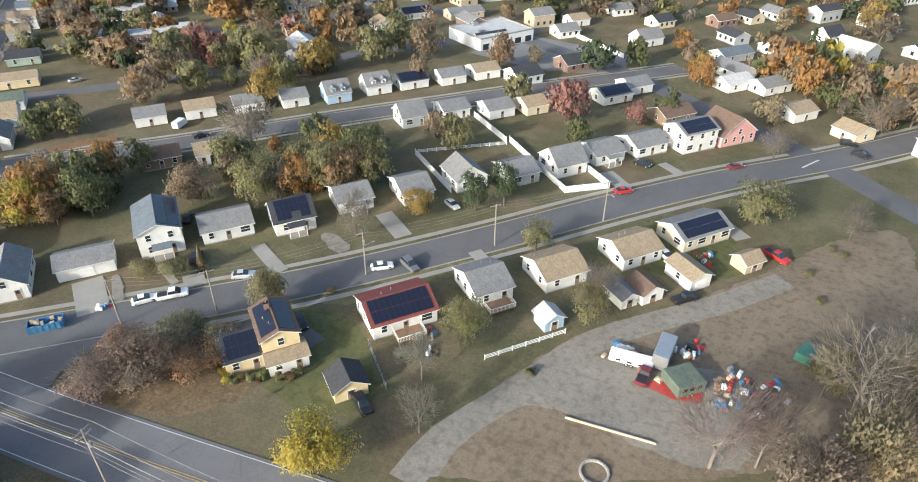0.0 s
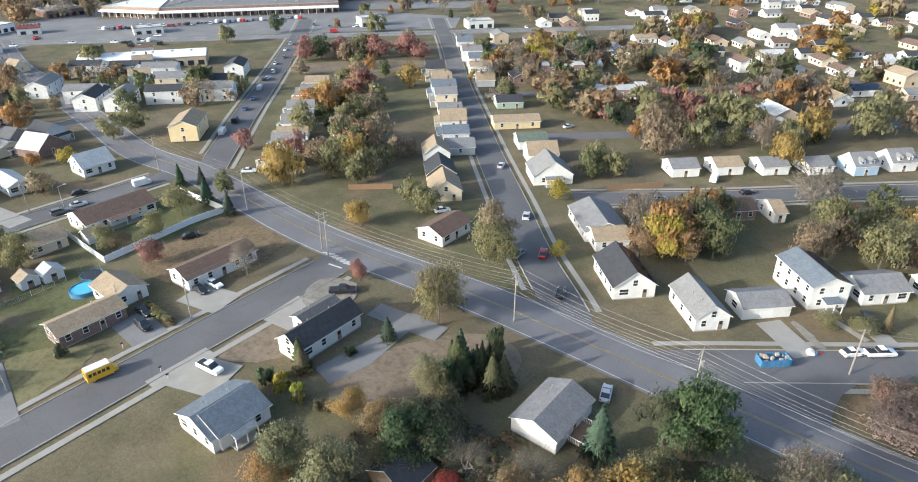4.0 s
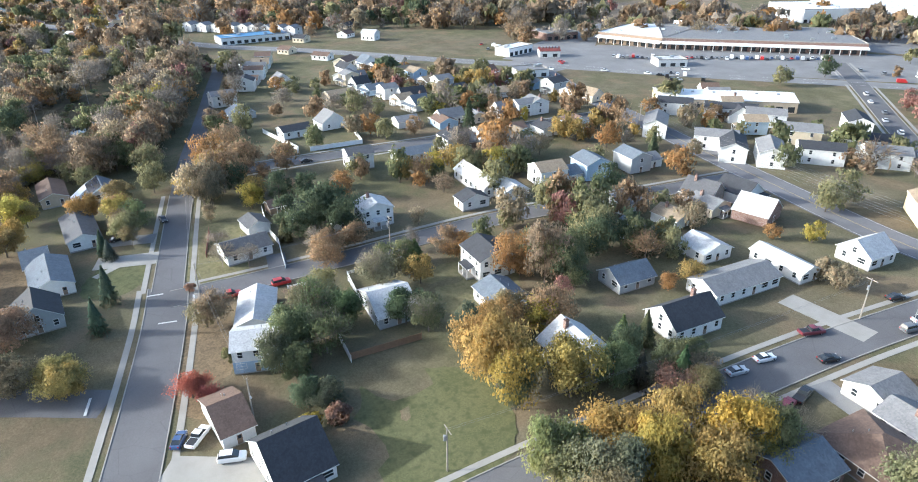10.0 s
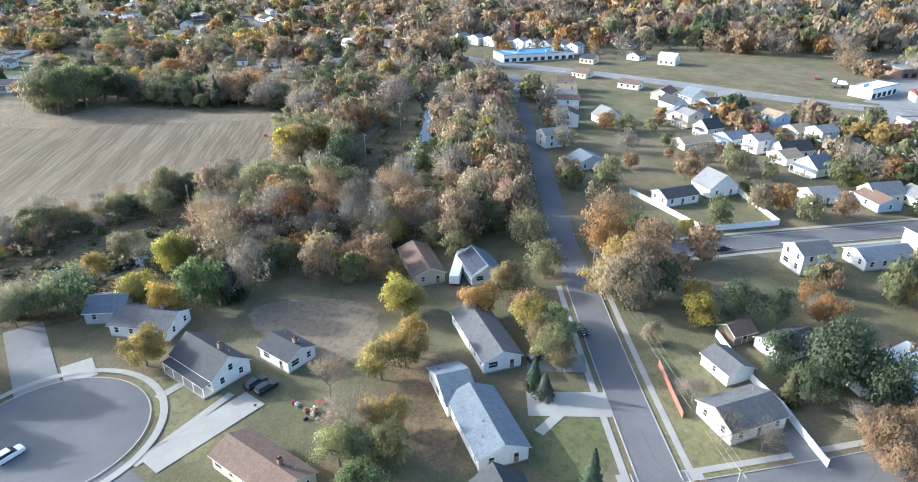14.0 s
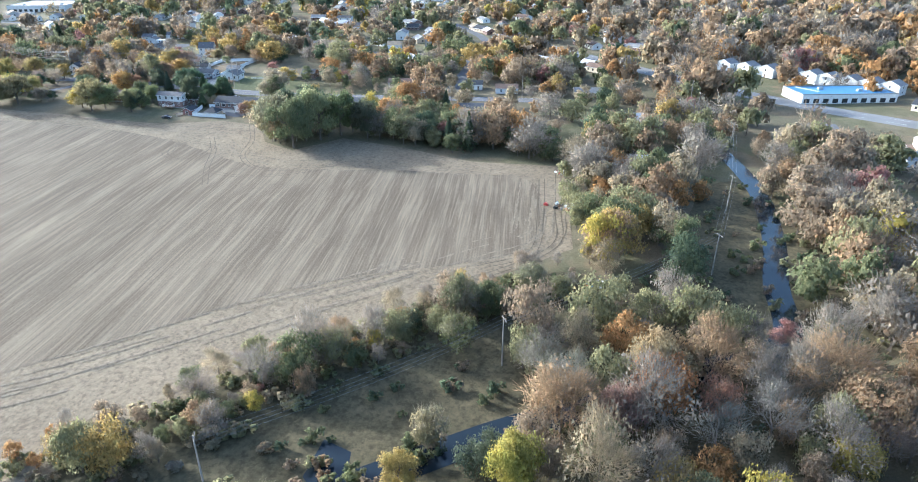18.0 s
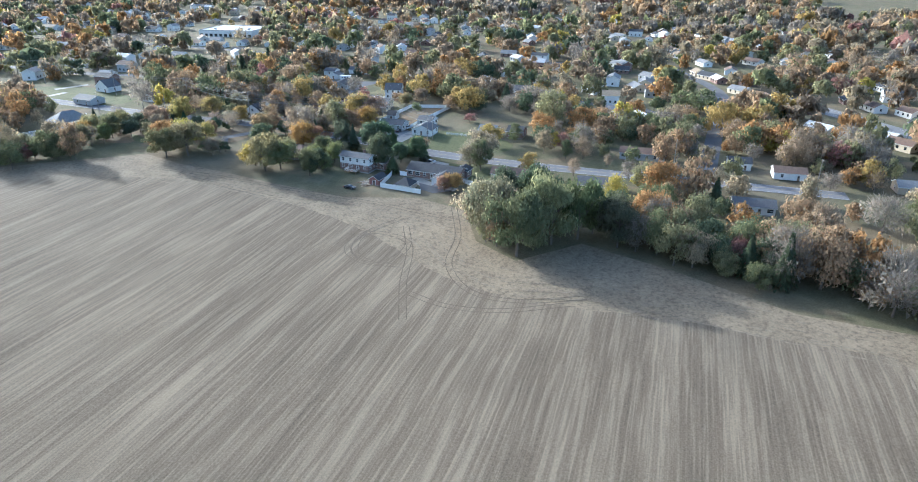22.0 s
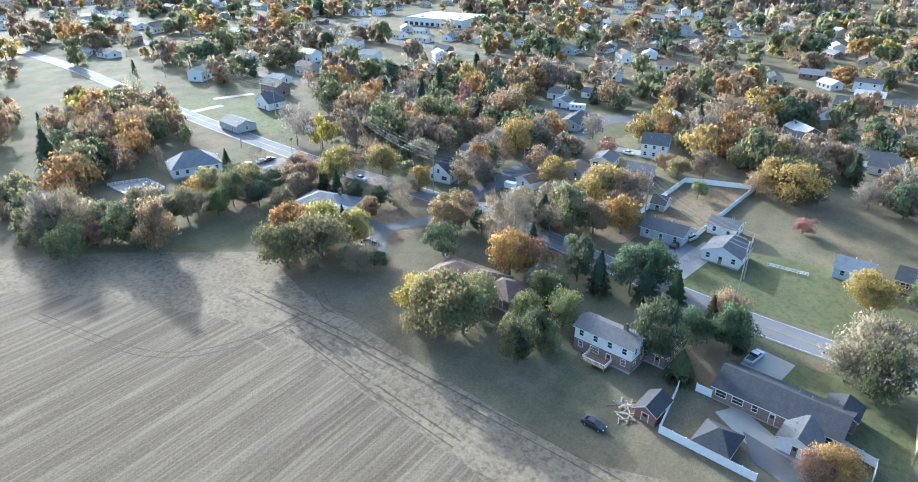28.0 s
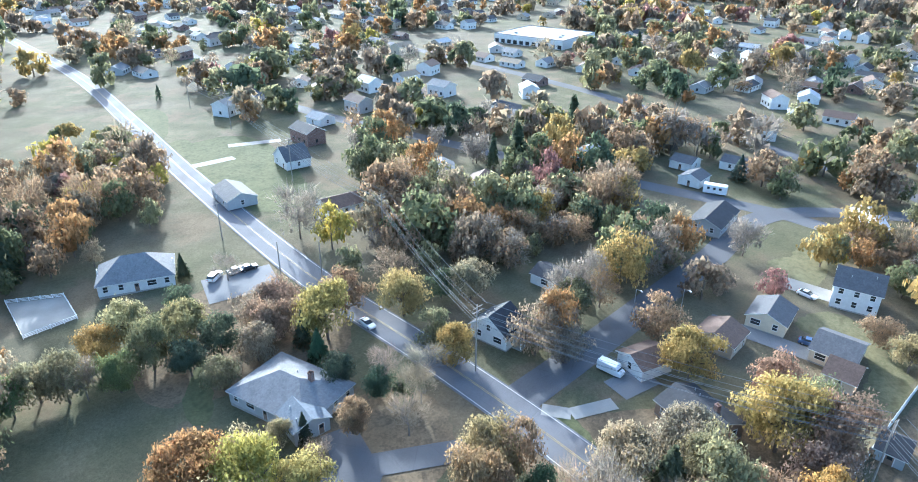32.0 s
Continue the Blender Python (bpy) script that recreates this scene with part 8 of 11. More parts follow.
tree(-328.4, -121.1, "bush", "green", 4, 2)
tree(-331.4, -151, "leafy", "gold", 7, 5)
tree(-365.3, -143, "fir", "spruce", 10, 3)
tree(-392.6, -144.1, "fir", "spruce", 8, 2.5)
tree(-294.2, -77.5, "leafy", "gold", 14, 8)
tree(-286.8, -78, "leafy", "green", 11, 4)
tree(-302.4, -76.8, "leafy", "gold", 13, 7)
far_tree(-305.4, -58.2, "rust", 10, 6)
tree(-310.1, -65.6, "leafy", "rust", 9, 5)
far_tree(-330.2, -53.8, "orange", 12, 7)
tree(-293.1, -49.4, "fir", "green", 7, 3)
tree(-290.8, -45.3, "fir", "green", 8, 3)
far_tree(-282.1, -41.2, "green", 6, 4)
tree(-281.2, -54.9, "fir", "dark", 8, 2.6)
tree(-276.2, -45.4, "thin", "rust", 6, 5)
tree(-275.7, -51.5, "thin", "rust", 6, 5)
tree(-268.2, -70.7, "leafy", "gold", 10, 8)
tree(-267.4, -79.2, "leafy", "olive", 10, 7)
tree(-261.5, -68.3, "leafy", "yellow", 9, 6)
tree(-259.6, -54.4, "leafy", "yellow", 12, 7)
tree(-258.4, -49.2, "leafy", "olive", 10, 6)
tree(-258.2, -62, "leafy", "gold", 10, 6)
tree(-266.8, -59.8, "leafy", "gold", 11, 6)
far_tree(-291.3, 10.3, "tan", 6, 4)
far_tree(-304.1, -19.7, "gold", 7, 4)
far_tree(-317.9, -44.9, "dark", 10, 5)
far_tree(-326.7, -29.7, "dark", 12, 6)
far_tree(-329.1, -20.1, "dark", 11, 6)
far_tree(-340.5, -25.2, "olive", 12, 7)
far_tree(-323.5, -17, "green", 9, 5)
far_tree(-317.4, -12.7, "olive", 9, 5)
far_tree(-378.2, -30, "olive", 11, 7)
far_tree(-382.3, -88.5, "dark", 12, 7)
far_tree(-383.4, -82.8, "dark", 11, 6)
far_tree(-386.6, -96.1, "dark", 10, 5)
far_tree(-415.7, -64.8, "olive", 8, 5)
far_tree(-411.6, -99.6, "gold", 8, 5)
far_tree(-415.5, -115.3, "tan", 14, 8)
far_tree(-421.7, -108.1, "rust", 15, 8)
far_tree(-422.2, -118.1, "gold", 10, 6)
far_tree(-440.5, -110.2, "orange", 14, 8)
far_tree(-434.3, -99.2, "rust", 13, 8)
tree(-420.3, -148.7, "leafy", "gold", 9, 5)
tree(-425.1, -166, "leafy", "yellow", 10, 6)
tree(-410.4, -139.2, "leafy", "gold", 10, 6)
tree(-406.1, -135.4, "leafy", "olive", 9, 5)
far_tree(-433.9, -128.8, "olive", 10, 6)
far_tree(-357.8, -92.1, "rust", 7, 5)
far_tree(-367.9, -90.8, "grey", 7, 5)
tree(-386.5, -173.7, "leafy", "gold", 8, 5)
tree(-408.6, -166.7, "leafy", "gold", 9, 5.5)
tree(-380.2, -178.3, "leafy", "olive", 7, 5)
tree(-387, -180, "bare", "tan", 9, 6)
tree(-424.6, -164.7, "leafy", "gold", 8, 5)
tree(-442.3, -168.6, "leafy", "gold", 8, 5)
tree(-416.2, -221, "leafy", "gold", 9, 5)
tree(-435.6, -220.3, "leafy", "yellow", 9, 5)
tree(-436.8, -212.6, "leafy", "green", 13, 7)
tree(-460.1, -227.9, "leafy", "green", 8, 5)
tree(-439.6, -241.9, "thin", "green", 12, 7)
tree(-436.6, -253.3, "thin", "olive", 10, 5)
tree(-390.1, -142.7, "fir", "spruce", 6, 2.5)
tree(-413.9, -139.3, "leafy", "rust", 9, 6)
tree(-404.8, -139.3, "thin", "rust", 8, 4)
tree(-396.2, -137, "thin", "olive", 6, 3)
tree(-429.4, -139.2, "leafy", "olive", 8, 5)
far_tree(-414.8, -113.4, "tan", 13, 8)
far_tree(-427.8, -110.6, "gold", 13, 7)
far_tree(-417.8, -104.5, "dark", 11, 5)
far_tree(-401.4, -115.3, "tan", 6, 3)
far_tree(-404.9, -102.5, "yellow", 8, 5)
far_tree(-405.1, -93.7, "dark", 11, 5)
far_tree(-401.1, -86.3, "dark", 10, 5)
far_tree(-398.5, -75, "orange", 8, 5)
far_tree(-381, -85.9, "dark", 13, 9)
far_tree(-377.9, -94.5, "dark", 9, 5)
far_tree(-374.9, -82, "dark", 12, 7)
tree(-378.8, -98.2, "fir", "green", 7, 3)
tree(-382.7, -115.9, "bare", "tan", 5, 4)
tree(-371.9, -116.3, "bare", "tan", 6, 5)
tree(-369.2, -110.1, "bare", "tan", 6, 4)
far_tree(-365.8, -88.6, "rust", 7, 6)
far_tree(-367.1, -81.6, "rust", 7, 5)
far_tree(-450.7, -148.5, "olive", 8, 5)
tree(-363.2, -178.6, "leafy", "yellow", 8, 4.5)
tree(-354.9, -162.5, "leafy", "rust", 10, 8)
tree(-402.1, -173.2, "leafy", "gold", 9, 5)
tree(-379.9, -182.2, "leafy", "olive", 8, 5)
tree(-348.4, -71.4, "fir", "green", 7, 4)
far_tree(-346.4, -60.2, "orange", 7, 5)
far_tree(-363.5, -89.9, "rust", 6, 6)
tree(-362.8, -125.4, "bush", "rust", 2, 2)
tree(-344.8, -121.4, "thin", "rust", 8, 5)
tree(-322.2, -102.5, "thin", "green", 10, 6)
far_tree(-328.4, -51.9, "orange", 7, 4.5)
tree(-306.8, -68.9, "leafy", "gold", 9, 6)
tree(-311, -75.4, "leafy", "dark", 8, 5)
far_tree(-305, -61.2, "yellow", 8, 5)
tree(-345.8, -103.2, "thin", "maroon", 4, 3)
far_tree(-364.2, -90, "rust", 7, 5)
far_tree(-348.9, -62.1, "rust", 8, 5)
far_tree(-349.1, -73.8, "green", 8, 4)
far_tree(-414.5, -112.8, "tan", 14, 7)
far_tree(-392.2, -22.5, "yellow", 11, 7)
far_tree(-411.2, 24, "gold", 9, 6)
far_tree(-403.3, -51.1, "gold", 8, 5)
far_tree(-404, -40.6, "yellow", 8, 5)
far_tree(-407.1, -73.2, "orange", 6, 4)
tree(-632.2, -307.6, "leafy", "green", 21, 10.5)
tree(-641, -317.9, "leafy", "olive", 20, 10)
tree(-643.9, -299.1, "leafy", "olive", 22, 10)
tree(-661.1, -306.1, "leafy", "dark", 19, 8)
tree(-661.8, -316.8, "leafy", "dark", 17, 8)
tree(-650.1, -291.7, "leafy", "green", 20, 9)
tree(-647.2, -279.3, "leafy", "dark", 16, 8)
far_tree(-654, -270.2, "green", 12, 7)
far_tree(-650, -261.6, "olive", 14, 7)
far_tree(-646.3, -253.6, "dark", 12, 7)
far_tree(-635.7, -249.7, "green", 3, 2.5)
far_tree(-646.9, -242.7, "green", 14, 7)
far_tree(-646.6, -235, "olive", 14, 7)
far_tree(-649, -228.1, "rust", 11, 7)
far_tree(-701.2, -272.3, "olive", 11, 7)
far_tree(-740.8, -248.4, "tan", 8, 5)
tree(-710.7, -342.6, "leafy", "tan", 9, 7)
tree(-694.9, -375.9, "leafy", "dark", 14, 6)
tree(-678.7, -399.3, "leafy", "green", 11, 5)
tree(-676.6, -417.3, "leafy", "olive", 15, 9)
far_tree(-666, -511.5, "green", 12, 8)
far_tree(-650, -514.2, "green", 11, 7)
tree(-684, -458.5, "leafy", "olive", 14, 9.5)
tree(-679, -465, "leafy", "green", 13, 8.5)
tree(-686.5, -472, "leafy", "orange", 13, 7.5)
tree(-693, -465, "leafy", "yellow", 12.5, 7)
tree(-696, -472.5, "leafy", "tan", 8, 4.5)
tree(-698, -459.5, "leafy", "gold", 10, 5.5)
tree(-703, -473.6, "leafy", "brown", 5, 3)
tree(-706.2, -471.4, "fir", "dark", 6, 2)
tree(-720.3, -486.5, "fir", "dark", 8, 3.5)
tree(-718.5, -478.5, "leafy", "dark", 7, 4)
tree(-726.5, -492, "leafy", "gold", 13, 7)
tree(-712.6, -466.8, "leafy", "rust", 7, 3.5)
tree(-704.8, -465.3, "bare", "brown", 5, 3)
tree(-692, -517, "leafy", "gold", 9, 5.5)
tree(-698, -509, "leafy", "green", 11, 5.5)
tree(-702, -502, "leafy", "dark", 8, 4.5)
tree(-680, -515.5, "leafy", "tan", 9, 5)
tree(-686, -509.5, "bare", "tan", 9, 4)
tree(-691, -507.5, "leafy", "green", 9, 4.5)
tree(-671, -517, "leafy", "dark", 9, 5.5)
tree(-665.5, -522, "leafy", "olive", 10, 6)
tree(-660, -528, "leafy", "dark", 9, 6)
tree(-675.5, -514.5, "leafy", "olive", 8, 4.5)
tree(-687, -448.5, "leafy", "tan", 7, 4.5)
tree(-691.8, -445.6, "leafy", "dark", 5, 3)
tree(-716, -442, "leafy", "rust", 11, 6)
tree(-732, -428, "leafy", "tan", 12, 6.5)
tree(-736, -422, "fir", "green", 10, 5)
tree(-740.5, -417, "leafy", "olive", 12, 6)
tree(-731, -417.5, "bare", "tan", 10, 4.5)
tree(-765, -432, "leafy", "gold", 11, 6.5)
tree(-757.5, -413.5, "leafy", "gold", 14, 8)
tree(-763.5, -412, "leafy", "olive", 12, 6.5)
tree(-760.5, -405.7, "leafy", "rust", 13, 7.5)
tree(-745.3, -402.5, "leafy", "gold", 11, 5.5)
far_tree(-772, -442, "rust", 11, 6.5)
far_tree(-807.6, -431.8, "maroon", 7, 4.5)
far_tree(-832, -428, "gold", 11, 6)
tree(-805.5, -395.6, "leafy", "tan", 9, 5.5)
tree(-784.3, -391.7, "leafy", "olive", 6, 3.5)
tree(-753, -452, "leafy", "tan", 8, 5)
tree(-352.5, -145.4, "fir", "spruce", 9, 2.8)
tree(-698, -521, "leafy", "tan", 10, 6)
tree(-705, -511, "leafy", "olive", 11, 6.5)
tree(-709, -503, "leafy", "dark", 9, 5)
tree(-713, -496.5, "leafy", "brown", 8, 5)
tree(-719.5, -501, "leafy", "tan", 9, 6)
tree(-725, -506, "leafy", "brown", 9, 6)
tree(-704, -493.5, "leafy", "olive", 7, 4)
tree(-683.5, -511.5, "leafy", "olive", 10, 5.5)
tree(-657, -531, "leafy", "olive", 11, 7)
tree(-718.7, -459.6, "bare", "tan", 8, 4)
tree(-722, -470.5, "leafy", "dark", 6, 3.5)
tree(-722, -434, "leafy", "dark", 7, 4)
tree(-744, -424, "leafy", "tan", 11, 6)
tree(-741, -409, "leafy", "rust", 10, 5.5)
tree(-752, -405.5, "leafy", "brown", 10, 6)
tree(-769, -417, "leafy", "rust", 10, 6)
tree(-797, -402, "leafy", "rust", 8, 5)
tree(-735, -497, "leafy", "rust", 10, 6)
tree(-743, -487, "leafy", "gold", 11, 6.5)
tree(-758, -481, "leafy", "tan", 10, 6)
tree(-766, -460, "leafy", "green", 10, 6)
tree(-760, -458, "leafy", "brown", 9, 6)
patch("fallen_leaves", [(-722, -436), (-731, -447), (-748, -438), (-768, -420), (-764, -404), (-744, -396), (-734, -406)], "litter", 0.025, "brown fallen leaves under scattered trees", "leaf litter", 8)
patch("fallen_leaves", [(-696, -456), (-701, -470), (-722, -476), (-731, -462), (-716, -446)], "litter", 0.025, "brown fallen leaves beside a driveway", "leaf litter", 8)
patch("fallen_leaves", [(-690, -500), (-701, -530), (-728, -530), (-738, -498), (-724, -482), (-702, -492)], "litter", 0.025, "dull fallen leaves under back yard trees", "leaf litter", 8)
tree(-706.3, -363.5, "leafy", "dark", 12, 5)
tree(-679.5, -344.2, "leafy", "rust", 6, 4)
far_tree(-796.3, -365.3, "gold", 14, 10)
far_tree(-804.1, -237.1, "gold", 15, 10)
far_tree(-800.3, -220.8, "gold", 16, 12)
far_tree(-836.8, -204.7, "gold", 14, 10)
far_tree(-779.2, -303.3, "orange", 13, 9)
far_tree(-782, -319.6, "olive", 18, 10)
far_tree(-702, -240.1, "tan", 9, 5)
far_tree(-677.8, -222.5, "rust", 12, 9)
tree(-680.6, -424.1, "leafy", "yellow", 9, 7)
tree(-680.7, -413.1, "leafy", "olive", 11, 8)
tree(-687.5, -414.5, "leafy", "olive", 10, 7)
tree(-707.3, -416.7, "leafy", "orange", 11, 7)
tree(-710.7, -412, "leafy", "rust", 9, 6)
tree(-714.7, -401.9, "leafy", "dark", 12, 5)
tree(-717.2, -389.3, "leafy", "dark", 12, 6)
tree(-723.4, -384.9, "leafy", "dark", 11, 6)
tree(-705.4, -371.1, "leafy", "dark", 9, 5)
tree(-692.7, -369.8, "fir", "green", 7, 4)
tree(-709, -362.4, "fir", "spruce", 6, 2.5)
tree(-717.2, -366.8, "thin", "rust", 8, 5)
tree(-711.5, -338.7, "thin", "tan", 14, 9)
tree(-741.6, -341.1, "leafy", "gold", 9, 7)
tree(-681.6, -341.5, "leafy", "gold", 7, 5)
tree(-678.9, -399.1, "leafy", "dark", 8, 4)
tree(-686.1, -398.9, "leafy", "dark", 9, 4)
tree(-701, -403.7, "fir", "dark", 8, 3)
far_tree(-654.1, -527.6, "olive", 8, 6)
far_tree(-666.7, -512.2, "green", 7, 5)
far_tree(-661.6, -566.1, "olive", 10, 8)
tree(-730.1, -467.7, "bare", "tan", 8, 5)
far_tree(-803.8, -372.7, "gold", 12, 9)
far_tree(-799.8, -361.7, "dark", 9, 7)
far_tree(-775.3, -359.9, "maroon", 5, 4)
far_tree(-710.6, -581.4, "rust", 10, 7)
far_tree(-699.7, -575, "rust", 9, 6)
far_tree(-835, -426.8, "olive", 9, 5)
tree(-723.6, -466.1, "bush", "dark", 4.5, 2.5)
tree(-725.7, -463.8, "bare", "tan", 8, 4)
tree(-724.3, -472.4, "bare", "tan", 8, 4)
tree(-722.1, -494, "fir", "dark", 8, 3)
tree(-738.3, -467.7, "leafy", "gold", 8, 5)
far_tree(-739.7, -474.7, "olive", 8, 5)
far_tree(-836.3, -426.4, "yellow", 8, 4.5)
far_tree(-803.6, -408.5, "rust", 7, 5)
tree(-878.6, -467.3, "fir", "spruce", 9, 4)
far_tree(-890.5, -455.9, "olive", 8, 5)
far_tree(-778.1, -527.1, "rust", 11, 8)
far_tree(-791.8, -519, "olive", 12, 9)
far_tree(-793.9, -504.8, "olive", 12, 8)
far_tree(-794.7, -492.8, "green", 12, 7)
far_tree(-771.6, -506.3, "olive", 11, 8)
far_tree(-815.2, -495.2, "olive", 11, 8)
far_tree(-857.8, -495.5, "gold", 11, 9)
far_tree(-806.1, -481.2, "dark", 10, 6)
far_tree(-812.2, -464.8, "dark", 12, 7)
far_tree(-775.1, -492.9, "grey", 11, 8)
far_tree(-775.5, -483.6, "grey", 10, 7)
tree(-718.1, -537.2, "fir", "dark", 7, 2.5)
far_tree(-716.8, -593.8, "orange", 10, 7)
far_tree(-731.4, -584, "rust", 9, 6)
far_tree(-725.1, -529.2, "grey", 7, 4)
far_tree(-719.1, -506.7, "brown", 8, 6)
far_tree(-721.2, -501.1, "brown", 8, 6)
far_tree(-710.4, -523.3, "dark", 7, 4)
build_far_trees()

# ---- wooded belts ----
woods("woodland", [(-444, -206.6), (-469.8, -225.2), (-493.4, -224.3), (-508.3, -202.2), (-504.6, -182.7), (-489.4, -156.6), (-460.4, -129.2), (-433.8, -133.4), (-437.5, -147.9), (-437, -164.7)], 62, [4, 1.6, 0.6, 4.5, 1.8, 3.5, 7, 6, 0.5, 0.5, 0.6], (9, 14), 1, "dense autumn woodland beside the creek", True, 4.5, 7)
woods("woodland", [(-496.3, -141.8), (-592.1, -124.3), (-587, -99.9), (-506.9, -113.1), (-459.5, -125.9), (-464.9, -145.8)], 55, [4, 1.6, 0.6, 4.5, 1.8, 3.5, 7, 6, 0.5, 0.5, 0.6], (8, 14), 2, "dense autumn woodland along the street", True, 4, 7)
woods("creek_woods", [(-528.9, -204.3), (-605.4, -191.3), (-658.8, -174), (-679.7, -127.2), (-564.7, -160.4), (-536.4, -184.4)], 52, [4, 1.6, 0.6, 4.5, 1.8, 3.5, 7, 6, 0.5, 0.5, 0.6], (8, 13), 3, "tangled trees along the field corner", True, 4, 7)
woods("creek_woods", [(-652.5, -122.6), (-646.3, -69.2), (-550.9, -103.3), (-479.2, -144.5), (-489.1, -166.7), (-522, -158.3), (-545.5, -141.5), (-596.2, -135)], 24, [4, 1.6, 0.6, 4.5, 1.8, 3.5, 7, 6, 0.5, 0.5, 0.6], (6, 11), 4, "thin bare trees along the creek", True, 4, 7)
woods("hedgerow", [(-461, -312.6), (-474.4, -292.8), (-488.1, -278), (-502.3, -258.2), (-524.6, -235), (-535.4, -203.5), (-519.9, -202.4), (-503.3, -231.3), (-485.5, -250.1), (-467.3, -273), (-454.9, -288.3), (-454, -307.7)], 75, [4, 1.6, 0.6, 4.5, 1.8, 3.5, 7, 6, 0.5, 0.5, 0.6], (2.5, 6.5), 5, "ragged hedge of shrubs along the field", True, 3, 7)
woods("hedgerow", [(-639.7, -321.8), (-630.6, -307.3), (-648.8, -290.1), (-636.9, -262.6), (-623.9, -232.2), (-656.6, -223.8), (-672.9, -259.8), (-671.4, -302.1), (-663.7, -324.5)], 46, [6, 5.5, 1.8, 1.6, 0.6, 1.6, 3, 1.6, 0.3, 0.5, 0.1], (8, 13), 6, "dense green hedge along the field", True, 3.5, 7)
woods("hedgerow", [(-643.5, -536.9), (-660.3, -515.5), (-682.7, -480.6), (-688.3, -492.1), (-670.5, -526.9), (-656.4, -565.8)], 14, [6, 5.5, 1.8, 1.6, 0.6, 1.6, 3, 1.6, 0.3, 0.5, 0.1], (6, 10), 7, "dense green hedge along the field", True, 3.5, 7)
woods("woodland", [(-756.5, -512.4), (-784.7, -539.7), (-816.6, -545.2), (-840.5, -512.6), (-836, -487.4), (-823.5, -458.5), (-793.6, -449), (-787.2, -476), (-762.3, -493)], 44, [5.5, 3.5, 1.6, 4.4, 2.6, 3, 3, 4.5, 1.3, 0.9, 0.5], (8, 13), 8, "autumn trees between the houses", True, 5, 7)
woods("woodland", [(-677.4, -530.3), (-693.8, -591.4), (-722.5, -614), (-726, -572), (-706.5, -554.5), (-688.4, -562.4)], 12, [5.5, 3.5, 1.6, 4.4, 2.6, 3, 3, 4.5, 1.3, 0.9, 0.5], (7, 12), 9, "autumn trees between the houses", True, 5, 7)
woods("far_woods", [(-645.4, -339), (-898.7, -438.2), (-954.7, -314.7), (-754.6, -179.7), (-689, -131.8), (-614.8, -123.2), (-570.9, -166.9), (-644.4, -205.2), (-653.5, -287.6)], 130, [5.5, 3.5, 1.6, 4.4, 2.6, 3, 3, 4.5, 1.3, 0.9, 0.5], (8, 13), 11, "distant autumn trees among houses", False, 5, 5)
woods("far_woods", [(-700, -120), (-1350, -120), (-1350, -1150), (-800, -1150), (-790, -600), (-760, -380)], 1500, [5.5, 3.5, 1.6, 4.4, 2.6, 3, 3, 4.5, 1.3, 0.9, 0.5], (8, 13), 12, "distant autumn trees among suburban houses", False, 3, 6)
woods("far_woods", [(-700, -120), (-800, 60), (-1000, 250), (-1500, 300), (-1500, -150)], 700, [1.6, 1, 0.5, 5.5, 1.8, 3, 5, 5, 0.2, 0.1, 0.4], (10, 16), 13, "distant rust-coloured woodland to the skyline", False, 3, 6)
woods("far_woods", [(-1350, -1150), (-1350, -100), (-2200, 100), (-2300, -1800), (-900, -1900), (-800, -1150)], 2600, [1.6, 1, 0.5, 5.5, 1.8, 3, 5, 5, 0.2, 0.1, 0.4], (13, 19), 14, "distant autumn woodland towards the skyline", False, 4, 3)
woods("far_woods", [(-780, -600), (-800, -1150), (-560, -1150), (-640, -620)], 300, [5.5, 3.5, 1.6, 4.4, 2.6, 3, 3, 4.5, 1.3, 0.9, 0.5], (8, 14), 15, "distant autumn trees beside the road", False, 4, 5)
woods("far_woods", [(-300, 140), (-520, 330), (-330, 600), (200, 620), (220, 250), (60, 230), (-60, 215), (-180, 160)], 230, [5.5, 3.5, 1.6, 4.4, 2.6, 3, 3, 4.5, 1.3, 0.9, 0.5], (7, 11), 16, "autumn trees between the rows of houses", False, 5, 5)
woods("far_woods", [(-620, 110), (-800, 250), (-640, 420), (-500, 500), (-420, 420), (-540, 280)], 200, [1.6, 1, 0.5, 5.5, 1.8, 3, 5, 5, 0.2, 0.1, 0.4], (8, 13), 17, "distant autumn trees beyond the shops", False, 6, 8)
woods("street_trees", [(-290, 50), (-350, 60), (-440, 70), (-560, 20), (-560, -70), (-450, -100), (-370, -90), (-300, -60), (-290, 0)], 80, [5.5, 3.5, 1.6, 4.4, 2.6, 3, 3, 4.5, 1.3, 0.9, 0.5], (6, 10), 18, "autumn trees in back yards", True, 6, 7)
brush("bank_brush", [(-607.6, -148), (-591.1, -124.9), (-507.2, -137.3), (-461.3, -154.7), (-458.7, -220), (-455.4, -278.6), (-474.2, -261.8), (-494.4, -231), (-519.9, -202.4), (-536.8, -176.4)], 170, 31, "tangled low brush on the creek bank", ("olive", "brown", "green", "dark"), (1.0, 2.6))

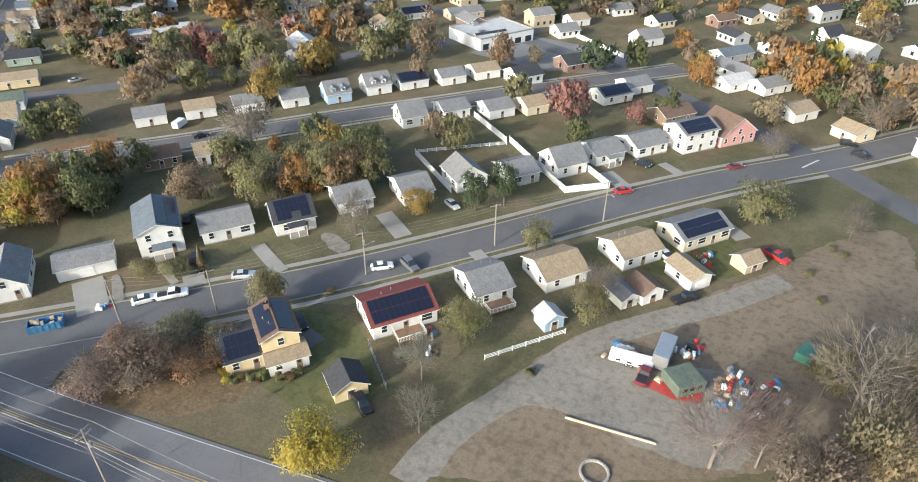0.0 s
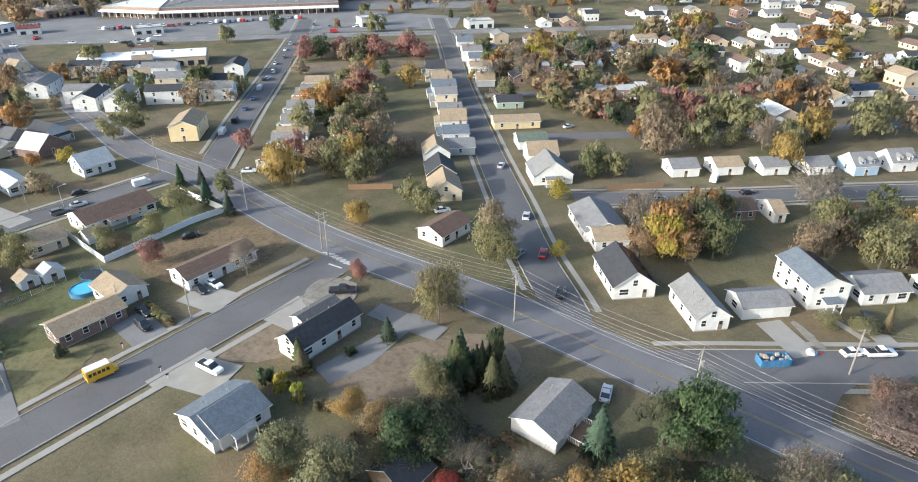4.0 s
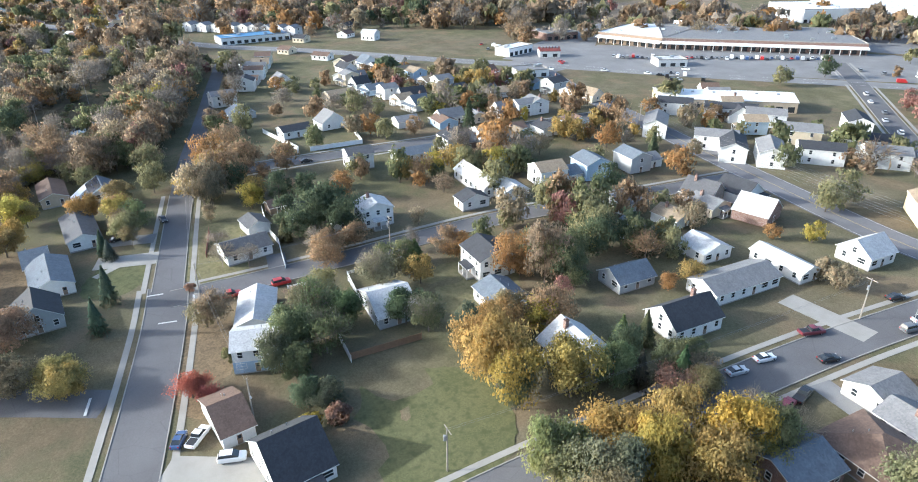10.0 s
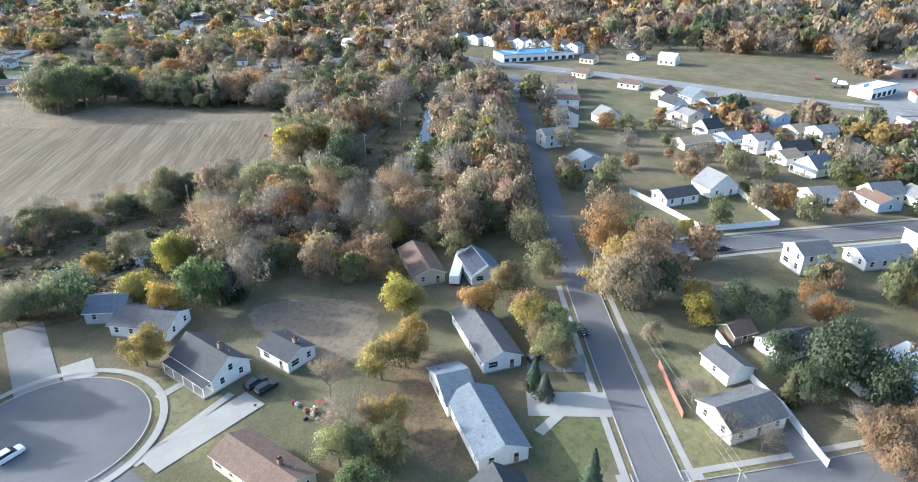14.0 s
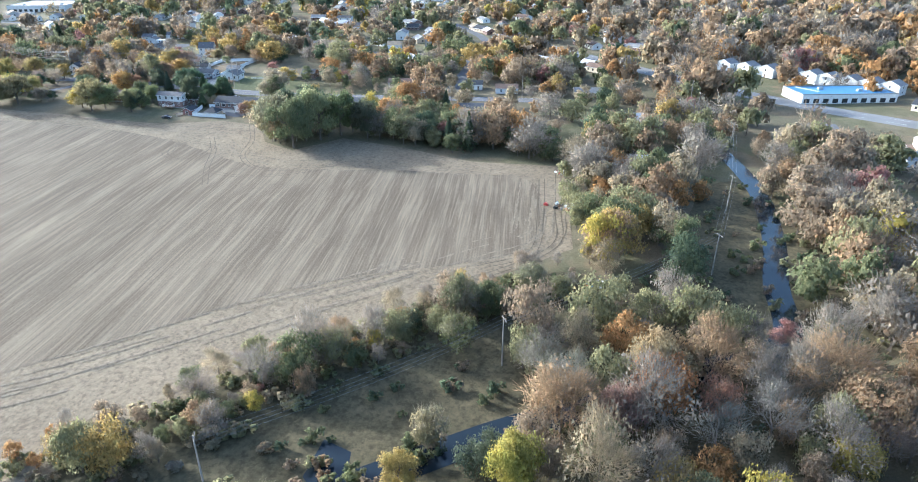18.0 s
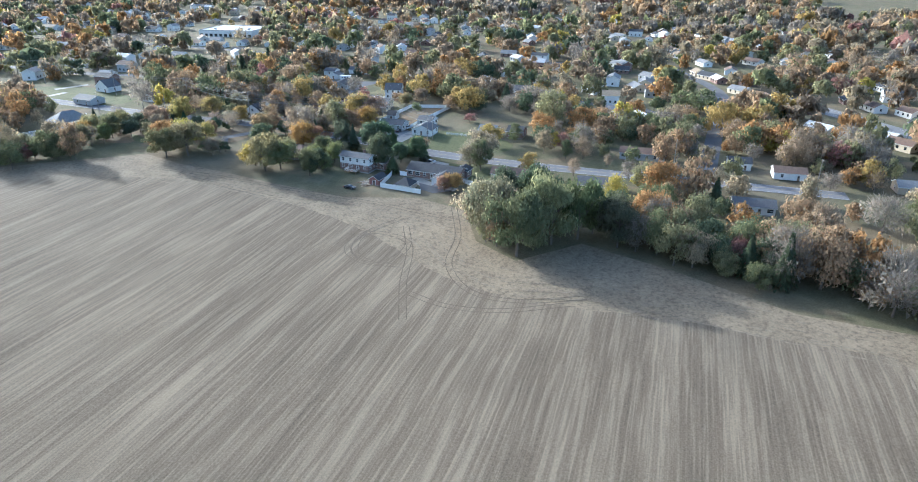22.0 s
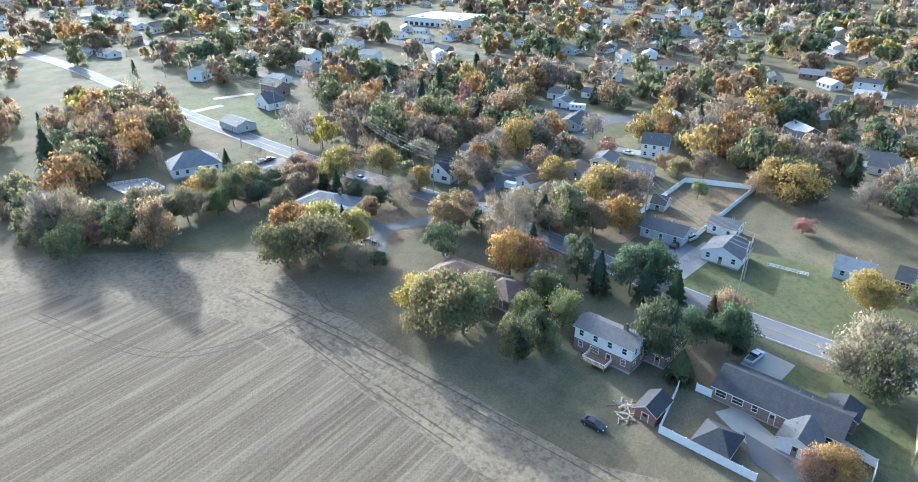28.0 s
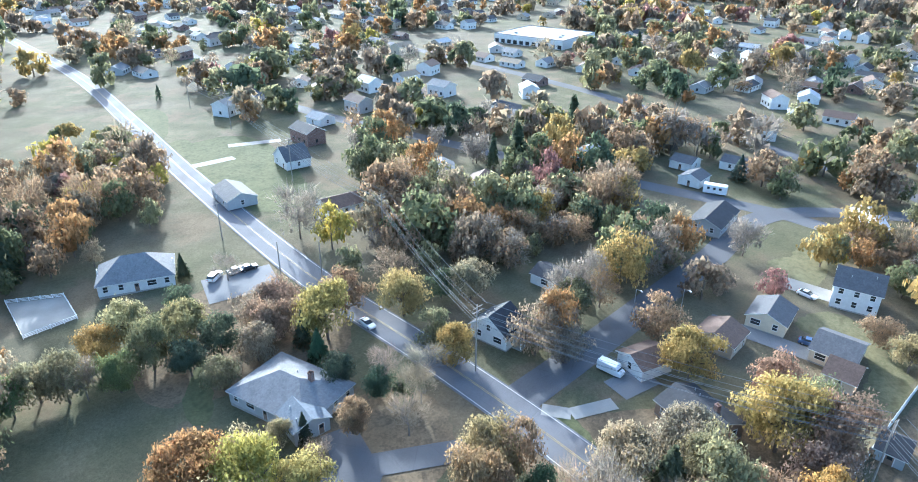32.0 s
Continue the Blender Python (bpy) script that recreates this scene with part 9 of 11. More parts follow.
# ---- vehicles ----
car(-85.8, 68.6, 47, "sedan", "white")
car(-81.8, 71.5, 40, "pickup", "white")
car(-48.9, 92.7, 33, "sedan", "white")
car(-43.8, 94.8, -36, "suv", "grey")
car(-73.2, 81.2, 30, "sedan", "silver")
car(-55.2, 72.7, -43, "sedan", "black")
car(8.1, 101.9, 40, "pickup", "black")
car(3.6, 115.1, -47, "sedan", "white")
car(24.6, 122.3, -40, "pickup", "red")
car(3.2, 79.6, 80, "pickup", "maroon")
car(-8.2, 139.8, 34, "sedan", "red")
car(17.0, 163.8, 36, "sedan", "maroon")
car(-44.2, 120.1, -38, "sedan", "silver")
car(-36.6, 59.3, -40, "pickup", "black")
car(47.2, 192.7, -1, "suv", "black")
car(49.2, 185.8, -25, "suv", "black")
car(-85.7, 82.9, 113, "suv", "black")
car(-97.5, 95.1, 116, "sedan", "black")
car(-5.6, 156.4, -19, "sedan", "black")
car(-53.9, 234.3, -8, "sedan", "silver")
car(-138.7, 53.0, 112, "sedan", "black")
car(-142.5, 114.1, 49, "sedan", "grey")
car(-135.1, 138.1, 98, "van", "white")
car(-193.6, 109.9, 115, "sedan", "silver")
car(-124.3, 133.8, 53, "sedan", "black")
car(-175.3, 24.6, 41, "pickup", "black")
car(-252.1, 56.2, 46, "sedan", "white")
car(-155.1, 61.8, -86, "sedan", "grey")
car(-165.5, 81.2, 118, "sedan", "silver")
car(-150.8, 65.7, 115, "sedan", "red")
car(-116.5, 30.3, 108, "sedan", "silver")
car(-189.3, -19.9, 83, "bus", "yellow")
car(-175.1, -7.4, 6, "pickup", "white")
car(-200.1, 6.5, -1, "sedan", "black")
car(-199.7, 9.6, 4, "sedan", "white")
car(-197.4, -7.8, -5, "suv", "black")
car(-202.0, -5.2, 0, "sedan", "black")
car(-276.1, -28.0, 81, "sedan", "white")
car(-275.6, -36.0, 83, "sedan", "silver")
car(-283.6, -40.6, 2, "sedan", "silver")
car(-278.0, -12.1, 75, "pickup", "maroon")
car(-270.3, -17.2, 79, "sedan", "black")
car(-269.2, 6.8, 81, "suv", "grey")
car(-270.2, 12.2, 75, "sedan", "silver")
car(-278.4, 16.1, 79, "sedan", "black")
car(-269.4, 30.6, 82, "van", "white")
car(-291.7, 73.4, 131, "van", "silver")
car(-350.5, 137.4, 123, "sedan", "white")
car(-185.1, 69.8, 58, "sedan", "white")
car(-225.8, 19.8, 74, "sedan", "black")
car(-197.4, 159.8, 66, "sedan", "silver")
car(-267.2, -96.4, 77, "sedan", "black")
car(-268.3, -101.9, 64, "sedan", "black")
car(-307.9, -129.8, 142, "pickup", "white")
car(-308.7, -132.9, 156, "sedan", "blue")
car(-300.1, -125.2, 74, "suv", "white")
car(-264.6, -36.1, 104, "suv", "maroon")
car(-265.1, -31.1, 106, "pickup", "black")
car(-261.2, -90.2, 21, "sedan", "red")
car(-355.4, -117.2, 93, "pickup", "red")
car(-355.8, -104.6, 93, "suv", "red")
car(-348.8, -33.7, 91, "sedan", "silver")
car(-405.1, -198.1, 132, "suv", "black")
car(-403.2, -195.9, 130, "suv", "black")
car(-409.4, -128.0, 11, "sedan", "black")
car(-401.8, -140.6, 104, "sedan", "black")
car(-392.9, -238.1, 138, "suv", "white")
car(-437.3, -77.0, 96, "sedan", "black")
car(-671.2, -378.7, 83, "sedan", "black")
car(-707.8, -358.9, 164, "pickup", "silver")
car(-708.0, -378.8, 176, "sedan", "black")
car(-746.3, -387.1, 169, "sedan", "black")
car(-753.1, -384.9, 163, "suv", "silver")
car(-735.1, -489.8, 85, "sedan", "white")
car(-723.4, -532.3, -147, "suv", "white")
car(-728.5, -531.4, -175, "sedan", "silver")
car(-731.2, -530.2, 174, "sedan", "black")
car(-756.9, -443.9, 91, "van", "white")
car(-813.8, -425.6, 80, "sedan", "white")
car(-793.6, -418.9, 101, "sedan", "blue")
car(-802.8, -441.6, 169, "suv", "black")
car(-700.6, -456.5, 120, "sedan", "black")


def far_car(x, y, yaw, kind, colour):
    """A parked car far from the way: body, glass and roof."""
    body, glass, roof, head, tail, length, extra = VEHICLE[kind]
    ob = thing("van" if kind == "van" else "car", at(x, y, yaw, 0.1), colour + " car parked on the grey asphalt", "van" if kind == "van" else "car")
    part("body", body, ob, colour=CAR[colour])
    part("cabin_glass", glass, ob)
    if roof:
        part("roof", roof, ob, colour=CAR[colour])


lot_rng = random.Random(9)
for k in range(11):
    for d in range(4):
        far_car(-548 + k * 6.4 + d * 2.6, 152 + k * 10.5 + d * 1.6, 135 + lot_rng.uniform(-4, 4), lot_rng.choice(("sedan", "suv", "van")), lot_rng.choice(("white", "black", "silver", "red", "grey", "blue")))
for k in range(10):
    far_car(-300 - k * 12.0 + lot_rng.uniform(-2, 2), 84.5 + k * 12.6, 134, lot_rng.choice(("sedan", "suv", "van")), lot_rng.choice(("white", "black", "silver", "blue", "grey")))
for k in range(26):
    cx, cy = lot_rng.choice(((-470, 120), (-520, 75), (-420, 225), (-330, 290), (-600, 60)))
    far_car(round(cx + lot_rng.uniform(-30, 5), 1), round(cy + lot_rng.uniform(15, 45), 1), lot_rng.choice((45, 135)), lot_rng.choice(("sedan", "suv", "van")), lot_rng.choice(("white", "black", "silver", "red", "grey")))

# ---- poles and cables ----
street_pole_a = pole(-10.6, 125.2, 45, 10, 1, 0, 1)
street_pole_b = pole(-30.3, 107.8, 45, 10, 1, 0, 0)
street_pole_c = pole(-51, 89.8, 45, 10, 1, 1, 90)
street_pole_d = pole(-70.8, 70, 45, 10, 1, 0, 0)
street_pole_e = pole(-85.1, 62, 45, 10, 1, 0, 0)
wires(street_pole_a, street_pole_b, 3, 0.8)
wires(street_pole_b, street_pole_c, 3, 0.8)
wires(street_pole_c, street_pole_d, 3, 0.8)
wires(street_pole_d, street_pole_e, 3, 0.8)
road_pole_a = pole(-189.2, 33, 90, 12, 2, 1, 0)
road_pole_b = pole(-140.8, 38.6, 90, 12, 2, 1, 0)
road_pole_d = pole(-228.7, 38.7, 90, 12, 2, 0, 0)
road_pole_e = pole(-275.8, 39.6, 90, 12, 2, 0, 0)
road_pole_f = pole(-409.5, 54.2, 90, 12, 2, 0, 0)
road_pole_g = pole(-61.7, 34.9, 90, 12, 2, 1, 0)
road_pole_h = pole(-104.2, 36.8, 90, 12, 2, 1, 0)
road_pole_i = pole(-18, 32, 90, 12, 2, 0, 0)
wires(road_pole_f, road_pole_e, 7, 1.2, 3.2)
wires(road_pole_e, road_pole_d, 7, 1.2, 3.2)
wires(road_pole_d, road_pole_a, 7, 1.2, 3.2)
wires(road_pole_a, road_pole_b, 7, 1.2, 3.2)
wires(road_pole_b, road_pole_h, 7, 1.2, 3.2)
wires(road_pole_h, road_pole_g, 7, 1.2, 3.2)
wires(road_pole_g, road_pole_i, 7, 1.2, 3.2)
pole_bus_street = pole(-192.5, -0.4, 0, 10, 0, 0, 90)
pole_bus_street_b = pole(-193.5, 34.9, 0, 10, 1, 0, 0)
wires(pole_bus_street, pole_bus_street_b, 2, 0.7, 0.5)
yard_pole = pole(-199.3, -31.8, 0, 8, 0, 0, 0)
lot_pole = pole(-279.9, -94.8, 0, 9, 1, 1, 0)
lane_pole = pole(-277, 2, 0, 10, 1, 1, 0)
wires(lot_pole, lane_pole, 2, 1.0, 0.5)
long_pole_a = pole(-429.6, -117.7, 0, 10, 1, 0, 90)
long_pole_b = pole(-357.3, -123.5, 0, 10, 1, 0, 0)
long_pole_c = pole(-359, -74.2, 0, 10, 1, 1, 0)
wires(long_pole_b, long_pole_c, 2, 1.0, 0.6)
wires(long_pole_a, long_pole_b, 3, 1.0)
long_pole_d = pole(-307.8, -120.2, 0, 10, 0, 0, 90)
wires(long_pole_b, long_pole_d, 2, 1.0, .6)
creek_pole_a = pole(-453.8, -272.9, 20, 12, 1, 0, 0)
creek_pole_b = pole(-489.6, -223.8, 20, 12, 1, 0, 0)
creek_pole_c = pole(-530.6, -168, 20, 12, 1, 0, 0)
creek_pole_d = pole(-574.5, -150.1, 20, 12, 1, 0, 0)
creek_pole_e = pole(-636.2, -129.1, 20, 12, 1, 0, 0)
creek_pole_f = pole(-689.9, -127, 20, 12, 1, 0, 0)
wires(creek_pole_a, creek_pole_b, 4, 1.4, 2.2)
wires(creek_pole_b, creek_pole_c, 4, 1.4, 2.2)
wires(creek_pole_c, creek_pole_d, 4, 1.4, 2.2)
wires(creek_pole_d, creek_pole_e, 4, 1.4, 2.2)
wires(creek_pole_e, creek_pole_f, 4, 1.4, 2.2)
long_road_pole_a = pole(-757.5, -399.9, 0, 15, 2, 0, 0)
long_road_pole_b = pole(-739.2, -462.8, 0, 15, 2, 0, 0)
long_road_pole_c = pole(-762.5, -515.8, 0, 15, 2, 0, 0)
long_road_pole_d = pole(-773.6, -573.6, 0, 15, 2, 0, 0)
long_road_pole_e = pole(-791.2, -643.3, 0, 15, 2, 0, 0)
long_road_pole_f = pole(-795, -685.8, 0, 15, 2, 0, 0)
long_road_pole_g = pole(-739, -367.9, 0, 12, 2, 0, 0)
wires(long_road_pole_a, long_road_pole_b, 7, 1.6, 4.2, 0.3, 0.032)
wires(long_road_pole_b, long_road_pole_c, 7, 1.6, 4.2, 0.3, 0.032)
wires(long_road_pole_c, long_road_pole_d, 7, 1.6, 4.2, 0.3, 0.032)
wires(long_road_pole_d, long_road_pole_e, 7, 1.6, 4.2, 0.3, 0.032)
wires(long_road_pole_e, long_road_pole_f, 7, 1.6, 4.2, 0.3, 0.032)
wires(long_road_pole_g, long_road_pole_a, 7, 1.6, 4.2, 0.3, 0.032)
road_side_a = pole(-741, -513.6, 0, 10, 0, 0, 0)
road_side_b = pole(-735.1, -522.2, 0, 9, 0, 0, 0)
road_side_c = pole(-735.4, -550.4, 0, 11, 1, 0, 0)
far_road_pole = pole(-729.2, -261.5, 0, 13, 1, 0, 0)
far_road_pole_b = pole(-729.5, -367.3, 0, 15, 1, 0, 0)
far_road_pole_c = pole(-720.6, -209.8, 0, 12, 1, 0, 0)
far_road_pole_d = pole(-756.5, -211.3, 0, 12, 0, 0, 0)
far_road_pole_e = pole(-707.4, -262, 0, 12, 0, 0, 0)
far_road_pole_f = pole(-697.1, -129, 0, 16, 1, 0, 0)
street_lamp(-776.7, -450.3, 60)
street_lamp(-784, -442.9, 60)
street_lamp(-269.8, 8.3, 60)

# ---- fences, yards, small things ----
fence([(-256.1, 2.1), (-231.1, 0.7), (-233.1, 24.6), (-232.3, 34.2), (-254.4, 34.3)], "vinyl")
fence([(-690, -369.2), (-676.3, -368.5), (-674.1, -351.8)], "vinyl")
fence([(-691.1, -342.6), (-688.5, -335.7), (-684.8, -335.9)], "vinyl")
fence([(-691.4, -366.2), (-691.1, -363.1)], "vinyl")
fence([(-759.9, -402.5), (-796.5, -399.2), (-803.1, -378), (-753.6, -384.3)], "vinyl")
fence([(-749.5, -364.4), (-749.9, -354.8)], "low")
fence([(-401, -100.2), (-393.5, -100.8), (-384.6, -101.2), (-377.6, -100.3), (-370.1, -101.2), (-363.3, -101.8)], "vinyl")
fence([(-394.6, -116.7), (-379.4, -119.5)], "brickred")
fence([(-352.3, -88.6), (-340.2, -89.5)], "low")
fence([(-352.3, -88.6), (-352.4, -73.7)], "low")
fence([(-351.2, -104), (-351.1, -96.8), (-336.5, -97)], "vinyl")
fence([(-371.9, -174.6), (-370.2, -159.3)], "vinyl")
fence([(-482.3, -83.7), (-452, -76.2), (-448.1, -77.5)], "vinyl")
fence([(-449.1, -72.3), (-449.1, -51.4), (-475, -48.5)], "vinyl")
fence([(-41.7, 159.1), (-21.2, 135.1), (-11.7, 141), (-18.9, 149.2)], "vinyl")
fence([(-63, 143), (-46.8, 126.3)], "vinyl")
fence([(-56.7, 173.2), (-42.3, 158.1)], "vinyl")
fence([(-62.7, 144.3), (-41.9, 157)], "low")
fence([(-157.2, 111.6), (-145.5, 124.4)], "wood")
fence([(-44.2, 268.6), (-22.5, 248.6)], "vinyl")
fence([(-21.9, 74.8), (-10.8, 85.6)], "low")
fence([(-41.5, 71.7), (-34.4, 63.5)], "chain")
fence([(-349.4, -89.3), (-327.4, -90.2)], "low")
fence([(-354.1, -97.7), (-334.2, -99.6)], "vinyl")
fence([(-325.9, -98.8), (-316.5, -99.1)], "vinyl")
fence([(-317.5, -98.8), (-316.6, -83.4)], "wood")
fence([(-216.6, 65), (-207.1, 73.6)], "wood")
fence([(-221.5, -27.4), (-210.6, -28.4)], "chain")
fence([(-230, -35.5), (-230.3, -8.5)], "chain")
drive(-83, 78.5, -80, 75.6, 4, "concrete")
drive(-77.1, 91.6, -67.3, 85.1, 3, "concrete")
drive(-66.1, 100.3, -58.7, 95.7, 4, "gravel")
drive(-57.9, 112.3, -49.6, 104.8, 4, "concrete")
drive(-56.2, 71.5, -50, 68.8, 4, "asphalt")
drive(-65.4, 70.8, -62.1, 68.6, 4, "concrete")
drive(18.6, 127.8, 13.8, 133.6, 4, "concrete")
drive(-30.1, 101.2, -33.6, 104.4, 3, "concrete")
drive(-13.7, 149.3, -8.5, 142.9, 4, "concrete")
drive(-1, 159.5, 4.4, 154.4, 3, "concrete")
drive(-209.6, -30.9, -189.6, -35.2, 3.6, "lot")
drive(-203.5, -8, -192.7, -9, 7, "lot")
drive(-201.8, 5.1, -191, 7.1, 8, "concrete")
drive(-177.6, -10.2, -181.6, -10.2, 12, "concrete")
drive(-170.1, -7.4, -179.4, -10.4, 9, "concrete")
drive(-181.3, 12.9, -171.6, 13.9, 10, "concrete")
drive(-165.6, 24.2, -149.3, 26.2, 5, "lot")
drive(-181.8, 19.5, -172.7, 26.1, 12, "gravel")
drive(-290.1, -4.9, -271.5, -2.4, 6, "concrete")
drive(-266.4, -24.8, -236.2, -27, 5, "lot")
drive(-303.1, -135.5, -294.4, -120.1, 6, "concrete")
drive(-299.5, -128.2, -285.2, -127.1, 5, "concrete")
drive(-389.1, -146.5, -385.6, -131.3, 7, "concrete")
drive(-381, -146.7, -385.4, -140.8, 2, "concrete")
drive(-372.6, -102.6, -361.1, -103.7, 5, "asphalt")
drive(-386.5, -214.5, -401.1, -197.9, 6, "concrete")
drive(-386.9, -216.8, -403.3, -202.6, 1.6, "concrete")
drive(-404.7, -216.7, -409.8, -211.2, 1.8, "concrete")
drive(-401.5, -142.9, -398.5, -131.1, 6, "lot")
drive(-420.1, -235.9, -413.6, -232.9, 6, "concrete")
# grey drive; the darker lot tone takes in its dappled shade
drive(-436.4, -252, -407.3, -238.3, 8, "lot")
drive(-711.4, -355.3, -697.2, -358.6, 8, "concrete")
drive(-731.2, -383, -753.2, -378.6, 6, "concrete")
drive(-738.4, -388.4, -749.5, -383.9, 12, "lot")
# pale grey drive; asphalt tone stands in for the shade across it
drive(-703.4, -463.7, -728.3, -446.6, 5, "asphalt")
drive(-689.3, -360, -680.9, -349.4, 5, "concrete")
# two more pale drives, darkened by the asphalt tone for shade
drive(-708.1, -459.4, -711.4, -469.5, 6, "asphalt")
drive(-694.9, -450.2, -709.8, -458.7, 4.5, "asphalt")
drive(-739.1, -447.2, -741.7, -442.7, 3, "concrete")
drive(-741.7, -442.7, -749.5, -438.6, 3, "concrete")
drive(-757.7, -442.2, -756.2, -436.4, 9, "lot")
drive(-817.1, -433, -818.1, -416.5, 6, "concrete")
drive(-718.7, -528.5, -734.2, -523.2, 12, "lot")
drive(-788.5, -438.2, -790.3, -413.8, 5, "lot")
drive(-778.4, -623.2, -796.4, -615, 4, "concrete")
drive(-758.2, -611.2, -772.8, -609.2, 4, "concrete")
pool(-221.6, -8.3, 3.0, 1)
pool(-226.8, -4.3, 2.4, 0)
dumpster(-96.7, 57, 42)
junk(-92.1, 64.7, 1.5, 6, 2)
mailbox(-181.9, -13, 0)
mailbox(-179, -13.3, 0)
mailbox(-194.4, -13.6, 0)
mailbox(-716.8, -347.2, 0)
mailbox(-351.9, -112.1, 0)
mailbox(-397.7, -197.5, 0)
trailer(0.8, 82.2, -3, 7.1, 2.4, 1.5, "white_metal", "long white flatbed trailer loaded with gear")
trailer(5.6, 84.6, 81, 6.4, 2.6, 3.3, "metal", "grey box trailer with ribbed metal roof")
trailer(9.0, 79.5, 38, 5.1, 4.6, 2.6, "roof_green", "dark green roofed food trailer with open side")
trailer(27.8, 92.7, 61, 4.2, 2.6, 2.2, "green_metal", "green utility trailer on the dirt")
trailer(30.6, 93.0, 65, 3.9, 2.6, 2, "green_metal", "green utility trailer on the dirt")
trailer(-442.9, -149.5, 161, 15.6, 2.6, 3, "white_metal", "white camper trailer parked behind a house")
trailer(-861.5, -468.1, 106, 7.2, 2.8, 3.2, "white_metal", "white covered camper trailer on a lawn")
patch("deck", [(3.4, 77.6), (8, 76.1), (11.8, 76.8), (12.2, 78.8), (6.7, 81.5)], "red_metal", 0.25, "low red painted timber deck", "deck", 4)
junk(-0, 83.4, 3, 16, 1)
junk(9, 88.1, 3, 14, 2)
junk(16.4, 82.3, 4, 26, 3)
junk(14.8, 77.9, 3, 14, 9)
junk(22.5, 83.9, 3, 14, 4)
junk(3.1, 80.2, 3, 10, 5)
junk(-34.2, 77.4, 2, 10, 6)
junk(10.7, 117.9, 3, 14, 7)
junk(-30.7, 74, 2, 6, 8)
junk(31.5, 90.5, 2, 8, 10)
junk(-215.6, -61.8, 3, 10, 11)
junk(-575.8, -203.2, 4, 14, 13)
junk(-607.1, -200.3, 3, 10, 14)
junk(-523, -199, 5, 20, 15)
junk(-395.5, -186.3, 4, 12, 16)
junk(-713.6, -526.8, 2, 8, 17)
junk(-696.3, -358.4, 3, 8, 18)
timber_log(-6.9, 67.1, 6.3, 66.7)
patch("sports_court", [(-685.9, -557.7), (-684.2, -539.7), (-694.7, -539.4), (-696, -551.1)], "concrete", 0.15, "pale smooth fenced sports court", "court", 6)
fence([(-685.9, -557.7), (-684.2, -539.7), (-694.7, -539.4), (-696, -551.1), (-685.9, -557.7)], "low")
tracks([(-607, -201.1), (-570.6, -204.6), (-546.6, -207.5), (-529.8, -224.2), (-519.6, -244.2)])
tracks([(-601.1, -207.6), (-566.2, -210.5), (-541.4, -214.7), (-531.8, -229.5)])
tracks([(-588.7, -327.3), (-606.4, -333.7), (-632.7, -341.8), (-636.1, -356.3), (-623.3, -357.9), (-615.9, -349.6), (-616.6, -338.6)])
tracks([(-602, -330.5), (-598.2, -319.6), (-599.5, -305.5), (-607.6, -288.8)])
tracks([(-664.4, -336), (-641.3, -328.1), (-621.2, -325.2), (-607.3, -315.1), (-605.7, -301.4), (-612.5, -285.3)])
tracks([(-666.2, -463.5), (-664.1, -412.1), (-660.8, -366.6), (-653.9, -333.2)])
tracks([(-632.8, -496.5), (-638.2, -462.7), (-650.1, -450.1), (-665.9, -445.7)])
tracks([(-674.8, -450), (-671.4, -443.8), (-671.7, -437)])
tracks([(-661.3, -444.6), (-656.9, -420.7), (-653.6, -396.5)])
tracks([(-650.3, -350.3), (-633.9, -357.2), (-620.6, -353.9), (-616.6, -344.4), (-628.7, -340.7), (-644.8, -346.8)])
windrows([(-596, -203), (-568, -206), (-549, -210), (-536, -228), (-520, -252), (-505, -275), (-488, -298), (-474, -318), (-462, -345)], (-12.6, -11.4, -9.1, -7.7, -6.6, -4.1, -2.9, -0.5, 0.8, 3.1), 4)
windrows([(-662, -470), (-660, -430), (-655, -392), (-651, -360), (-640, -336), (-624, -322), (-616, -305), (-619, -280), (-614, -250), (-608, -215)], (-7.9, -5.4, -4.3, -1.1, 0.3, 3.5, 5.8), 5)
fire_ring(-1.2, 59, 1.9)

# ---- more wooded belts ----
woods("far_woods", [(-811.1, -75), (-797.9, 21.8), (-706.8, 115.3), (-668.2, 166), (-767.7, 299.7), (-997.2, 518), (-1099.9, -24.5)], 520, [1.6, 1, 0.5, 5.5, 1.8, 3, 5, 5, 0.2, 0.1, 0.4], (11, 17), 41, "distant rust-coloured woodland behind the shops", False, 5, 4)
woods("far_woods", [(12.3, 241.7), (46.4, 261.4), (72.7, 235.2), (66.8, 204.5), (53.1, 201.5), (45.9, 219.9), (25.7, 234.4)], 40, [5.5, 3.5, 1.6, 4.4, 2.6, 3, 3, 4.5, 1.3, 0.9, 0.5], (7, 12), 42, "autumn trees at the edge of town", True, 4, 4)
woods("far_woods", [(-233.6, 160.4), (-188.6, 169.4), (-165.4, 205.4), (-110.2, 248.7), (-46.7, 302.3), (94.2, 346), (103.8, 395.4), (-330.8, 240.9)], 90, [5.5, 3.5, 1.6, 4.4, 2.6, 3, 3, 4.5, 1.3, 0.9, 0.5], (7, 11), 43, "autumn trees among distant rows of houses", False, 5, 4)
